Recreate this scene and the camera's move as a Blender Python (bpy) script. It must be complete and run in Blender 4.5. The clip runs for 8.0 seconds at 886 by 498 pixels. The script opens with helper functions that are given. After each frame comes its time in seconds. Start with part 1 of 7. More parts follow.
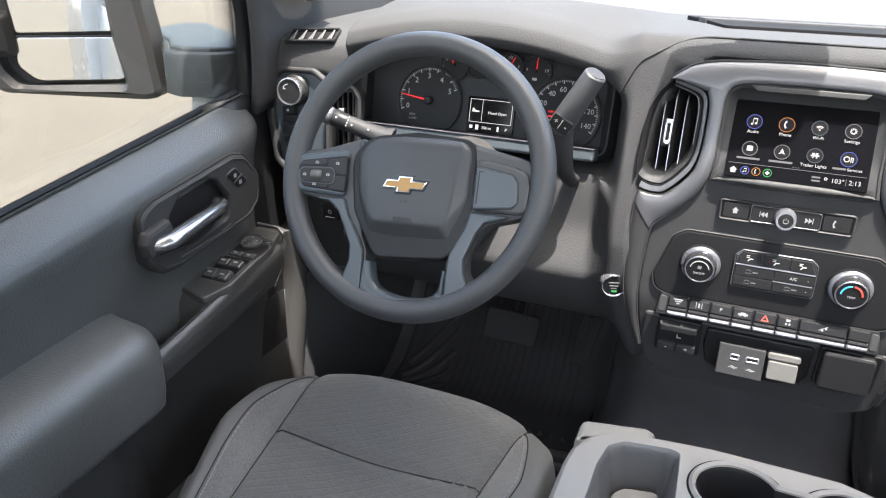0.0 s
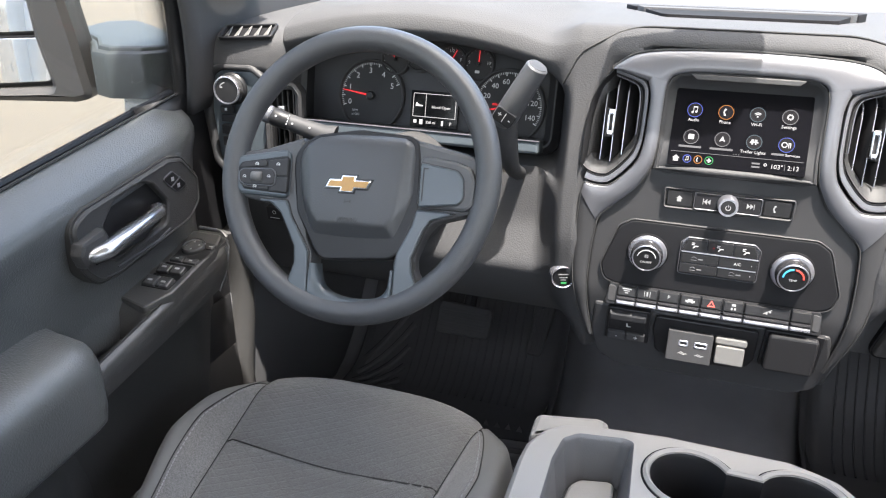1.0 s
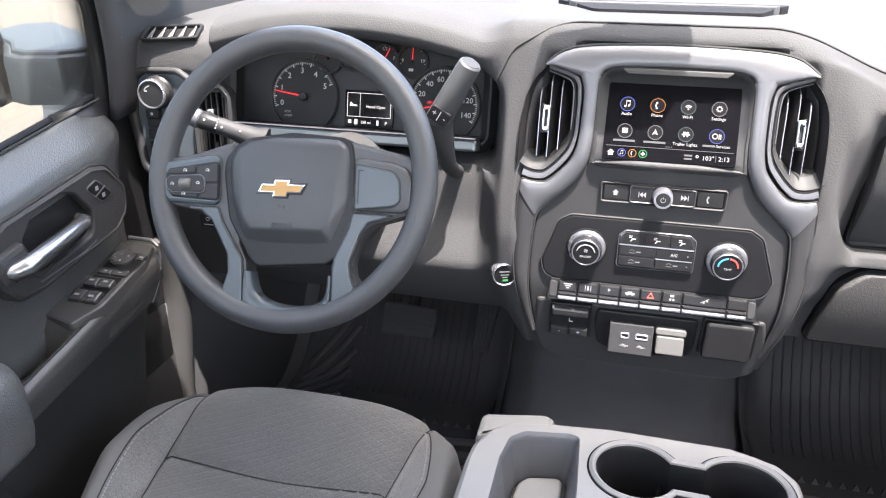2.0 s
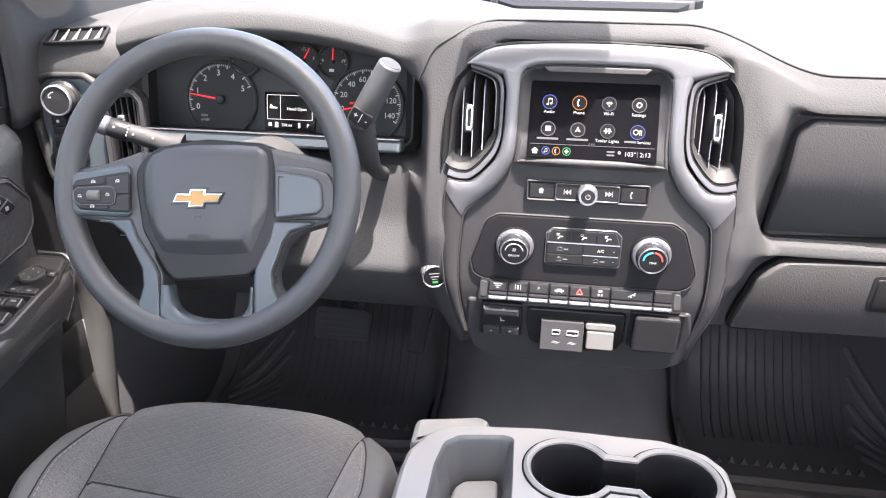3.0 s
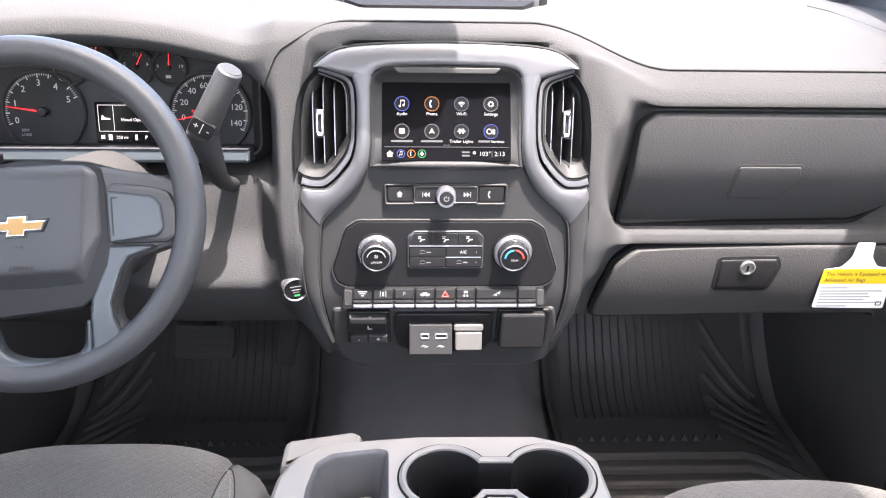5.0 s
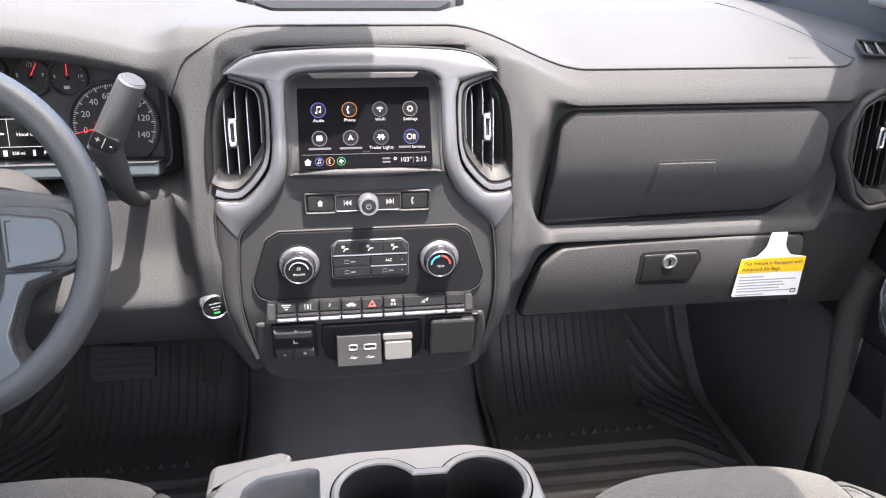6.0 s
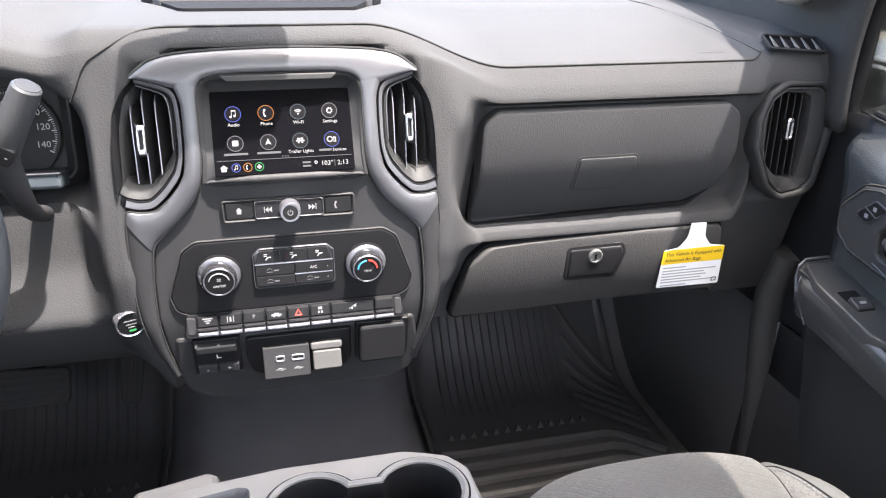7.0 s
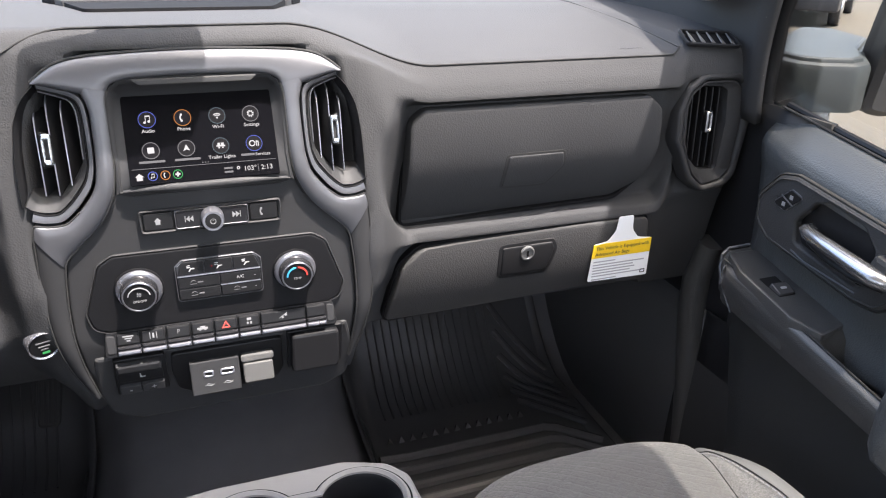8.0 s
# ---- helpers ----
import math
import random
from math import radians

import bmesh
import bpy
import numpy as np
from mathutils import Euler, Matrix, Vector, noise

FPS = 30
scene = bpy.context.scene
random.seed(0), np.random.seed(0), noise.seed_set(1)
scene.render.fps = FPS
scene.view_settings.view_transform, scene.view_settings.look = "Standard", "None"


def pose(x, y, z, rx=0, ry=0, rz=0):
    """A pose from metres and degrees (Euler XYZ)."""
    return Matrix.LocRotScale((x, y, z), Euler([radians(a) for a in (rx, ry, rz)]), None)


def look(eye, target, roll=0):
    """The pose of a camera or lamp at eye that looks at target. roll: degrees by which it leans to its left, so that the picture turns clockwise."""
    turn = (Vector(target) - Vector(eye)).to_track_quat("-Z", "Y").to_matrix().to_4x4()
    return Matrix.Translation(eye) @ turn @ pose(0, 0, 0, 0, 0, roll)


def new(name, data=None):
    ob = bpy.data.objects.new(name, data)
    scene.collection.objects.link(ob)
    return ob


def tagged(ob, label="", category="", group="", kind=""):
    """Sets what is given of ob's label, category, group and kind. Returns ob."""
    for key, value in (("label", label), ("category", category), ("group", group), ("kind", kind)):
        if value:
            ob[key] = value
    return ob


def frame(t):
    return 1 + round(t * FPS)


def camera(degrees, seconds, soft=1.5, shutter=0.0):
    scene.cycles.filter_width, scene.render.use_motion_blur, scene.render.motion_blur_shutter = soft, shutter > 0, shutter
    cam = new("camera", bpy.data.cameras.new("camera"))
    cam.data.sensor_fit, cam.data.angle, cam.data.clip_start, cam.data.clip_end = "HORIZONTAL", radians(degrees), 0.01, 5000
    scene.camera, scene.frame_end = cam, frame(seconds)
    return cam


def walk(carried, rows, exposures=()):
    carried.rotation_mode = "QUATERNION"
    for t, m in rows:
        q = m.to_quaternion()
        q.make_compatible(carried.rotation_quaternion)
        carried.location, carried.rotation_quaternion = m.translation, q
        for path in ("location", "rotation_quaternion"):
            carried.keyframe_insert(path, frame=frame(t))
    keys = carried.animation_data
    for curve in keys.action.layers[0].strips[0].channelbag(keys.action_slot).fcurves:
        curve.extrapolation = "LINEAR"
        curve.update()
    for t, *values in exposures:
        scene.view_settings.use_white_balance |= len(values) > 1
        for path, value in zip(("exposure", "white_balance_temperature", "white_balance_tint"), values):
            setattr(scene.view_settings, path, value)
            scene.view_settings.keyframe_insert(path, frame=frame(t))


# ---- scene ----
from mathutils.geometry import tessellate_polygon

cam = camera(62.57, 8.0, soft=1.15)
PATH = [
    (0.0, pose(-0.0697, -0.9945, 1.1279, 67.131, -1.271, 22.768)),
    (0.5, pose(-0.0710, -0.9859, 1.1311, 66.695, -0.967, 20.618)),
    (1.0, pose(-0.0685, -0.9770, 1.1312, 66.472, -0.697, 18.545)),
    (1.5, pose(-0.0676, -0.9693, 1.1307, 66.398, -0.537, 16.260)),
    (3.0, pose(-0.0557, -0.9403, 1.1368, 65.786, -0.441, 8.454)),
    (3.5, pose(-0.0534, -0.9302, 1.1398, 65.460, -0.613, 5.696)),
    (4.0, pose(-0.0513, -0.9231, 1.1425, 65.251, -0.802, 3.160)),
    (4.5, pose(-0.0470, -0.9176, 1.1412, 65.421, -0.921, 0.607)),
    (6.0, pose(-0.0324, -0.8898, 1.1458, 65.333, -0.896, -8.120)),
    (6.5, pose(-0.0306, -0.8813, 1.1423, 65.484, -0.984, -11.175)),
    (7.0, pose(-0.0267, -0.8747, 1.1416, 65.466, -1.061, -14.157)),
    (7.5, pose(-0.0240, -0.8678, 1.1400, 65.515, -1.152, -17.212)),
    (8.0, pose(-0.0242, -0.8594, 1.1383, 65.535, -1.257, -20.067)),
]
walk(cam, PATH, exposures=[(0.0, 4.2, 6950, 10), (0.5, 4.25, 6950, 10), (1.5, 4.45, 6900, 12), (3.0, 4.82, 7000, 16), (4.5, 4.82, 7000, 17), (6.0, 4.53, 7000, 15), (7.0, 4.38, 6950, 14), (7.5, 4.2, 6950, 14), (8.0, 3.85, 6900, 14)])


# ---- light ----
world = bpy.data.worlds.new("world")
scene.world = world
world.use_nodes = True
_wn = world.node_tree.nodes
_sky = _wn.new("ShaderNodeTexSky")
_sky.sky_type, _sky.sun_disc = "NISHITA", False
SUN = Vector((0.215, -0.20, 1.0)).normalized()
_sky.sun_elevation = math.asin(SUN.z)
_sky.sun_rotation = math.atan2(SUN.x, SUN.y)
_sky.dust_density = 4.0
_wn["Background"].inputs["Strength"].default_value = 0.105
world.node_tree.links.new(_sky.outputs[0], _wn["Background"].inputs[0])
_sl = bpy.data.lights.new("sun", "SUN")
_sl.energy, _sl.angle, _sl.color = 1.22, radians(0.55), (1.0, 0.985, 0.97)
new("sun", _sl).matrix_world = look(SUN * 30, (0, 0, 0))


def window_light(name, at, to, w, h, power):
    """Fill lamp, added where an unseen rear window of the cab lets sky in."""
    a = bpy.data.lights.new(name, "AREA")
    a.shape, a.size, a.size_y, a.energy, a.color = "RECTANGLE", w, h, power, (0.93, 0.97, 1.0)
    new(name, a).matrix_world = look(at, to)


window_light("rear_window_fill", (0, -1.86, 1.18), (0, 0, 0.95), 1.25, 0.42, 0.62)
window_light("rear_door_fill", (-0.76, -1.42, 1.14), (0.1, -0.7, 0.8), 0.70, 0.40, 0.56)
window_light("rear_door_fill", (0.76, -1.42, 1.14), (-0.1, -0.7, 0.8), 0.70, 0.40, 0.56)


# ---- materials ----
def mat(name, col, rough=0.5, metal=0.0, var=0.12, vscale=7.0, grain=0.0, gscale=900.0, kind="noise", spec=0.5, emit=0.0, coat=0.0, rvar=0.08, dust=0.0):
    m = bpy.data.materials.new(name)
    m.use_nodes = True
    nt = m.node_tree
    n, ln = nt.nodes, nt.links
    b = n["Principled BSDF"]
    b.inputs["Roughness"].default_value = rough
    b.inputs["Metallic"].default_value = metal
    b.inputs["Specular IOR Level"].default_value = spec
    b.inputs["Coat Weight"].default_value = coat
    c = (*col, 1.0)
    b.inputs["Base Color"].default_value = c
    tc = n.new("ShaderNodeTexCoord")
    if var > 0:
        big = n.new("ShaderNodeTexNoise")
        big.inputs["Scale"].default_value, big.inputs["Detail"].default_value = vscale, 6.0
        ln.new(tc.outputs["Object"], big.inputs["Vector"])
        ramp = n.new("ShaderNodeMix")
        ramp.data_type = "RGBA"
        ramp.inputs["A"].default_value = (*[v * (1 - var) for v in col], 1)
        ramp.inputs["B"].default_value = (*[min(1, v * (1 + var)) for v in col], 1)
        ln.new(big.outputs["Fac"], ramp.inputs["Factor"])
        ln.new(ramp.outputs["Result"], b.inputs["Base Color"])
        mr = n.new("ShaderNodeMapRange")
        mr.inputs["To Min"].default_value, mr.inputs["To Max"].default_value = max(0.02, rough - rvar), min(1, rough + rvar)
        ln.new(big.outputs["Fac"], mr.inputs["Value"])
        ln.new(mr.outputs["Result"], b.inputs["Roughness"])
    if dust > 0:
        # sparse pale dust specks
        vo = n.new("ShaderNodeTexVoronoi")
        vo.inputs["Scale"].default_value = 75.0
        ln.new(tc.outputs["Object"], vo.inputs["Vector"])
        lt, pick, both = n.new("ShaderNodeMath"), n.new("ShaderNodeMath"), n.new("ShaderNodeMath")
        lt.operation, lt.inputs[1].default_value = "LESS_THAN", 0.045
        pick.operation, pick.inputs[1].default_value = "GREATER_THAN", 0.72
        both.operation = "MULTIPLY"
        sx = n.new("ShaderNodeSeparateColor")
        ln.new(vo.outputs["Color"], sx.inputs[0])
        ln.new(vo.outputs["Distance"], lt.inputs[0])
        ln.new(sx.outputs[0], pick.inputs[0])
        ln.new(lt.outputs[0], both.inputs[0])
        ln.new(pick.outputs[0], both.inputs[1])
        sc_ = n.new("ShaderNodeMath")
        sc_.operation, sc_.inputs[1].default_value = "MULTIPLY", dust
        ln.new(both.outputs[0], sc_.inputs[0])
        dm = n.new("ShaderNodeMix")
        dm.data_type = "RGBA"
        dm.inputs["B"].default_value = (0.45, 0.43, 0.40, 1)
        ln.new(sc_.outputs[0], dm.inputs["Factor"])
        if b.inputs["Base Color"].is_linked:
            ln.new(b.inputs["Base Color"].links[0].from_socket, dm.inputs["A"])
        else:
            dm.inputs["A"].default_value = c
        ln.new(dm.outputs["Result"], b.inputs["Base Color"])
    if grain > 0:
        if kind == "leather":
            g = n.new("ShaderNodeTexVoronoi")
            g.feature = "SMOOTH_F1"
            out = g.outputs["Distance"]
        else:
            g = n.new("ShaderNodeTexNoise")
            g.inputs["Detail"].default_value = 3.0
            out = g.outputs["Fac"]
        g.inputs["Scale"].default_value = gscale
        ln.new(tc.outputs["Object"], g.inputs["Vector"])
        bp = n.new("ShaderNodeBump")
        bp.inputs["Strength"].default_value, bp.inputs["Distance"].default_value = grain, 0.0006
        ln.new(out, bp.inputs["Height"])
        ln.new(bp.outputs["Normal"], b.inputs["Normal"])
    if emit > 0:
        b.inputs["Base Color"].default_value = (0.004, 0.004, 0.004, 1.0)
        b.inputs["Specular IOR Level"].default_value = 0.04
        b.inputs["Emission Color"].default_value = c
        b.inputs["Emission Strength"].default_value = emit * 0.06
    return m


DASH = mat("dash_vinyl", (0.0440, 0.0442, 0.0460), 0.78, var=0.16, dust=0.12, spec=0.07, grain=0.55, gscale=560, kind="leather")
DASHLOW = mat("moulded_plastic", (0.036, 0.0355, 0.036), 0.58, spec=0.3, var=0.16, dust=0.2, grain=0.8, gscale=560, kind="leather")
PANEL = mat("matte_dark_plastic", (0.029, 0.029, 0.0305), 0.58, spec=0.22, var=0.14, dust=0.3, grain=0.15, gscale=1200)
BLACK = mat("black_plastic", (0.0125, 0.0125, 0.0135), 0.38, spec=0.22, var=0.1, grain=0.1, gscale=1200)
CLIMATE = mat("climate_panel_plastic", (0.0085, 0.0085, 0.0095), 0.42, spec=0.2, var=0.1, grain=0.1, gscale=1200)
VENTBLACK = mat("vent_black", (0.02, 0.02, 0.021), 0.65, var=0.1, spec=0.25)
DEEP = mat("deep_black", (0.011, 0.011, 0.012), 0.8, var=0.1, spec=0.03)
CLUSTERFACE = mat("cluster_face", (0.022, 0.0225, 0.025), 0.5, var=0.08, spec=0.25)
GLOSS = mat("gloss_black", (0.018, 0.018, 0.02), 0.12, var=0.05)
SILVER = mat("satin_silver_trim", (0.085, 0.086, 0.095), 0.36, metal=0.35, var=0.05, grain=0.12, gscale=2500, coat=0.05)
CHROME = mat("chrome", (0.80, 0.81, 0.83), 0.10, metal=1.0, var=0.03, rvar=0.03)
SATIN = mat("satin_chrome", (0.62, 0.63, 0.65), 0.24, metal=1.0, var=0.04)
RUBBER = mat("wheel_rubber", (0.041, 0.042, 0.0445), 0.46, var=0.16, dust=0.12, grain=0.35, gscale=1100, kind="leather")
WTRIM = mat("wheel_trim", (0.048, 0.059, 0.068), 0.36, var=0.06, grain=0.08, gscale=1500)
DOORVINYL = mat("door_vinyl", (0.066, 0.069, 0.070), 0.36, var=0.14, grain=0.9, gscale=520, kind="leather")
ARMPAD = mat("armrest_vinyl", (0.080, 0.081, 0.079), 0.32, var=0.1, grain=0.9, gscale=520, kind="leather")
HUB = mat("airbag_cover_plastic", (0.031, 0.0325, 0.035), 0.40, var=0.10, grain=0.25, gscale=1300, kind="leather")
DOORLOW = mat("lower_door_plastic", (0.034, 0.034, 0.034), 0.55, var=0.15, grain=0.5, gscale=700, kind="leather", spec=0.3)
ARMRAIL = mat("arm_rail_plastic", (0.046, 0.0455, 0.0455), 0.38, var=0.12, grain=0.5, gscale=750, kind="leather")
SWITCH = mat("switch_plastic", (0.045, 0.045, 0.047), 0.26, var=0.05)
# Lighter, shinier copy of the floor rubber; paints glints on the near ridges.
MATRIDGE = mat("ridge_glint_rubber", (0.11, 0.11, 0.115), 0.24, spec=1.0, var=0.15, rvar=0.05, grain=0.3, gscale=500)
MATRUBBER = mat("floor_rubber", (0.07, 0.07, 0.074), 0.19, spec=1.0, var=0.10, rvar=0.03, grain=0.3, gscale=500)
PEDAL = mat("pedal_rubber", (0.040, 0.040, 0.041), 0.8, var=0.15, grain=0.3, spec=0.2)
CARPET = mat("carpet", (0.15, 0.15, 0.158), 0.95, var=0.3, grain=1.0, gscale=900)
CONSOLE = mat("console_plastic", (0.198, 0.188, 0.178), 0.52, var=0.06, grain=0.35, gscale=1100, kind="leather")
HEADLINER = mat("headliner", (0.55, 0.54, 0.52), 0.95, var=0.08, grain=0.6, gscale=900)
CONCRETE = mat("concrete", (0.084, 0.0755, 0.060), 0.9, var=0.16, vscale=0.6, grain=0.5, gscale=60)
WHITE = mat("white_mark", (0.42, 0.42, 0.42), 0.5, var=0.0)
GREYMARK = mat("grey_mark", (0.24, 0.24, 0.245), 0.5, var=0.0)
DIMMARK = mat("faint_mark", (0.13, 0.13, 0.135), 0.5, var=0.0)
SCREENBLACK = mat("screen_glass", (0.0035, 0.0035, 0.0045), 0.12, var=0.0, spec=0.08)
KICK = mat("kick_plastic", (0.034, 0.033, 0.033), 0.62, var=0.2, grain=0.3, gscale=800, spec=0.15)
FOOTWELL = mat("footwell_plastic", (0.075, 0.075, 0.078), 0.42, var=0.15, grain=0.4, gscale=700, kind="leather")
HANDLE = mat("brushed_handle_metal", (0.36, 0.365, 0.38), 0.26, metal=0.9, var=0.05)
JAMB = mat("jamb_plastic", (0.042, 0.041, 0.040), 0.5, var=0.12, grain=0.4, gscale=800, kind="leather")
LITWHITE = mat("lit_white", (0.95, 0.95, 1.0), 0.4, var=0.0, emit=1.15)
LITDIM = mat("lit_grey", (0.90, 0.90, 0.98), 0.4, var=0.0, emit=0.40)
LITRED = mat("lit_red", (1.0, 0.045, 0.06), 0.4, var=0.0, emit=1.2)
LITBLUE = mat("lit_blue", (0.16, 0.22, 0.85), 0.4, var=0.0, emit=0.9)
LITORANGE = mat("lit_orange", (0.85, 0.34, 0.10), 0.4, var=0.0, emit=0.9)
LITGREEN = mat("lit_green", (0.10, 0.75, 0.25), 0.4, var=0.0, emit=0.8)
LITTEAL = mat("lit_teal", (0.55, 0.75, 0.90), 0.4, var=0.0, emit=0.30)
ICONFILL = mat("icon_fill", (0.16, 0.15, 0.20), 0.4, var=0.0, emit=0.16)
TEMPBLUE = mat("temp_blue", (0.06, 0.45, 0.75), 0.4, var=0.0)
TEMPRED = mat("temp_red", (0.75, 0.08, 0.06), 0.4, var=0.0)
LOCKGREY = mat("lock_metal", (0.13, 0.13, 0.128), 0.4, metal=0.3, var=0.1)
KNOBSILVER = mat("knob_silver", (0.40, 0.40, 0.44), 0.28, metal=0.85, var=0.04)
SOCKETGREY = mat("socket_cap_grey", (0.090, 0.088, 0.085), 0.5, var=0.08, grain=0.2)
EMBOSS = mat("embossed_letters", (0.014, 0.014, 0.015), 0.5, var=0.05)
GOLD = mat("gold_emblem", (0.36, 0.20, 0.065), 0.42, metal=0.2, var=0.08, grain=0.2, gscale=3000)
PAPER = mat("paper_white", (0.78, 0.80, 0.82), 0.6, var=0.03)
YELLOW = mat("tag_yellow", (0.85, 0.55, 0.02), 0.6, var=0.03)
INK = mat("ink", (0.03, 0.03, 0.03), 0.7, var=0.0)
INKGREY = mat("ink_grey", (0.35, 0.36, 0.38), 0.7, var=0.0)
THREAD = mat("grey_thread", (0.26, 0.26, 0.27), 0.8, var=0.0)
# Near-black that draws the shade in seams, gaps and grooves.
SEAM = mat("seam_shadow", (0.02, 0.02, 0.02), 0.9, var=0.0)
MIRRORGLASS = mat("mirror_glass", (0.86, 0.88, 0.89), 0.02, metal=1.0, var=0.0)
MIRRORARM = mat("faded_arm_plastic", (0.033, 0.040, 0.043), 0.5, var=0.15, grain=0.5, gscale=300)
MIRRORCAP = mat("mirror_housing", (0.040, 0.040, 0.042), 0.45, var=0.1, grain=0.4, gscale=500)
HANDLEGREY = mat("handle_grey", (0.20, 0.19, 0.18), 0.5, var=0.1, grain=0.3, gscale=900, kind="leather")
CARPAINT = mat("car_paint", (0.40, 0.41, 0.42), 0.25, var=0.03, coat=0.5)
CARDARK = mat("car_dark", (0.03, 0.03, 0.035), 0.3, var=0.0)


def fabric(name, col, pattern):
    m = mat(name, col, 0.85, var=0.16, vscale=18, grain=0.0)
    nt = m.node_tree
    n, ln = nt.nodes, nt.links
    b = n["Principled BSDF"]
    b.inputs["Sheen Weight"].default_value = 0.25
    tc = n.new("ShaderNodeTexCoord")
    fine = n.new("ShaderNodeTexNoise")
    fine.inputs["Scale"].default_value, fine.inputs["Detail"].default_value = 1400, 2
    ln.new(tc.outputs["Object"], fine.inputs["Vector"])
    height = fine.outputs["Fac"]
    speck = n.new("ShaderNodeTexNoise")
    speck.inputs["Scale"].default_value, speck.inputs["Detail"].default_value = 520, 3
    ln.new(tc.outputs["Object"], speck.inputs["Vector"])
    tone = n.new("ShaderNodeMapRange")
    tone.inputs["From Min"].default_value, tone.inputs["From Max"].default_value = 0.32, 0.68
    tone.inputs["To Min"].default_value, tone.inputs["To Max"].default_value = (0.80, 1.2) if pattern else (0.62, 1.38)
    ln.new(speck.outputs["Fac"], tone.inputs["Value"])
    mul = n.new("ShaderNodeMix")
    mul.data_type, mul.blend_type = "RGBA", "MULTIPLY"
    mul.inputs["Factor"].default_value = 1.0
    plain = b.inputs["Base Color"].links[0].from_socket
    ln.new(plain, mul.inputs[6])
    ln.new(tone.outputs["Result"], mul.inputs[7])
    ln.new(mul.outputs[2], b.inputs["Base Color"])
    if pattern:
        def wave(rot):
            mp = n.new("ShaderNodeMapping")
            mp.inputs["Rotation"].default_value = (0, 0, rot)
            ln.new(tc.outputs["Object"], mp.inputs["Vector"])
            w = n.new("ShaderNodeTexWave")
            w.inputs["Scale"].default_value = 26.0
            w.inputs["Distortion"].default_value = 0.6
            w.inputs["Detail Scale"].default_value = 6.0
            ln.new(mp.outputs["Vector"], w.inputs["Vector"])
            p = n.new("ShaderNodeMath")
            p.operation, p.inputs[1].default_value = "POWER", 14.0
            ln.new(w.outputs["Fac"], p.inputs[0])
            return p.outputs[0]
        mx = n.new("ShaderNodeMath")
        mx.operation = "MAXIMUM"
        ln.new(wave(0.96), mx.inputs[0])
        ln.new(wave(-0.96), mx.inputs[1])
        ad = n.new("ShaderNodeMath")
        ad.operation, ad.inputs[1].default_value = "MULTIPLY_ADD", -0.40
        ln.new(mx.outputs[0], ad.inputs[0])
        ln.new(fine.outputs["Fac"], ad.inputs[2])
        height = ad.outputs[0]
    bp = n.new("ShaderNodeBump")
    bp.inputs["Strength"].default_value, bp.inputs["Distance"].default_value = 1.0, 0.0010
    ln.new(height, bp.inputs["Height"])
    ln.new(bp.outputs["Normal"], b.inputs["Normal"])
    return m


FABRIC = fabric("seat_cloth", (0.080, 0.079, 0.078), True)
BOLSTER = fabric("seat_bolster_cloth", (0.118, 0.116, 0.114), False)
PIPING = mat("seat_edge_vinyl", (0.105, 0.107, 0.108), 0.6, var=0.1, grain=0.6, gscale=900)


def glass(name, tint=(0.93, 0.96, 0.95)):
    m = bpy.data.materials.new(name)
    m.use_nodes = True
    n, ln = m.node_tree.nodes, m.node_tree.links
    n.remove(n["Principled BSDF"])
    t, g, x, f = n.new("ShaderNodeBsdfTransparent"), n.new("ShaderNodeBsdfGlossy"), n.new("ShaderNodeMixShader"), n.new("ShaderNodeLayerWeight")
    t.inputs[0].default_value = (*tint, 1)
    g.inputs["Roughness"].default_value = 0.02
    f.inputs["Blend"].default_value = 0.5
    p, a = n.new("ShaderNodeMath"), n.new("ShaderNodeMath")
    p.operation, a.operation = "POWER", "MULTIPLY_ADD"
    p.inputs[1].default_value, a.inputs[1].default_value, a.inputs[2].default_value = 5.0, 0.9, 0.03
    ln.new(f.outputs["Facing"], p.inputs[0])
    ln.new(p.outputs[0], a.inputs[0])
    ln.new(a.outputs[0], x.inputs[0])
    ln.new(t.outputs[0], x.inputs[1])
    ln.new(g.outputs[0], x.inputs[2])
    ln.new(x.outputs[0], n["Material Output"].inputs[0])
    return m


GLASS = glass("window_glass")
TINTED = glass("tinted_side_glass", (0.67, 0.67, 0.645))


# ---- mesh helpers ----
def thing(name, base, label, category, group="", kind=""):
    ob = new(name)
    ob.empty_display_size = 0.05
    ob.location = base
    return tagged(ob, label, category, group, kind)


def link_part(ob, parent):
    ob.parent = parent
    if parent is not None and parent.type == "EMPTY":
        ob.matrix_parent_inverse = Matrix.Translation(-Vector(parent.location))
    return ob


def part(name, geo, material, parent=None, label="", sharp=35, solid=0.0, bev=0.0):
    v, f = geo
    me = bpy.data.meshes.new(name)
    me.from_pydata([tuple(p) for p in v], [], f)
    bm = bmesh.new()
    bm.from_mesh(me)
    bmesh.ops.recalc_face_normals(bm, faces=bm.faces)
    bm.to_mesh(me)
    bm.free()
    me.materials.append(material)
    me.shade_smooth()
    me.set_sharp_from_angle(angle=radians(sharp))
    ob = new(name, me)
    if solid:
        md = ob.modifiers.new("thickness", "SOLIDIFY")
        md.thickness, md.offset = abs(solid), (-1 if solid > 0 else 1)
    if bev:
        md = ob.modifiers.new("edge", "BEVEL")
        md.width, md.segments, md.limit_method = bev, 2, "ANGLE"
    link_part(ob, parent)
    if label:
        ob["label"] = label
    return ob


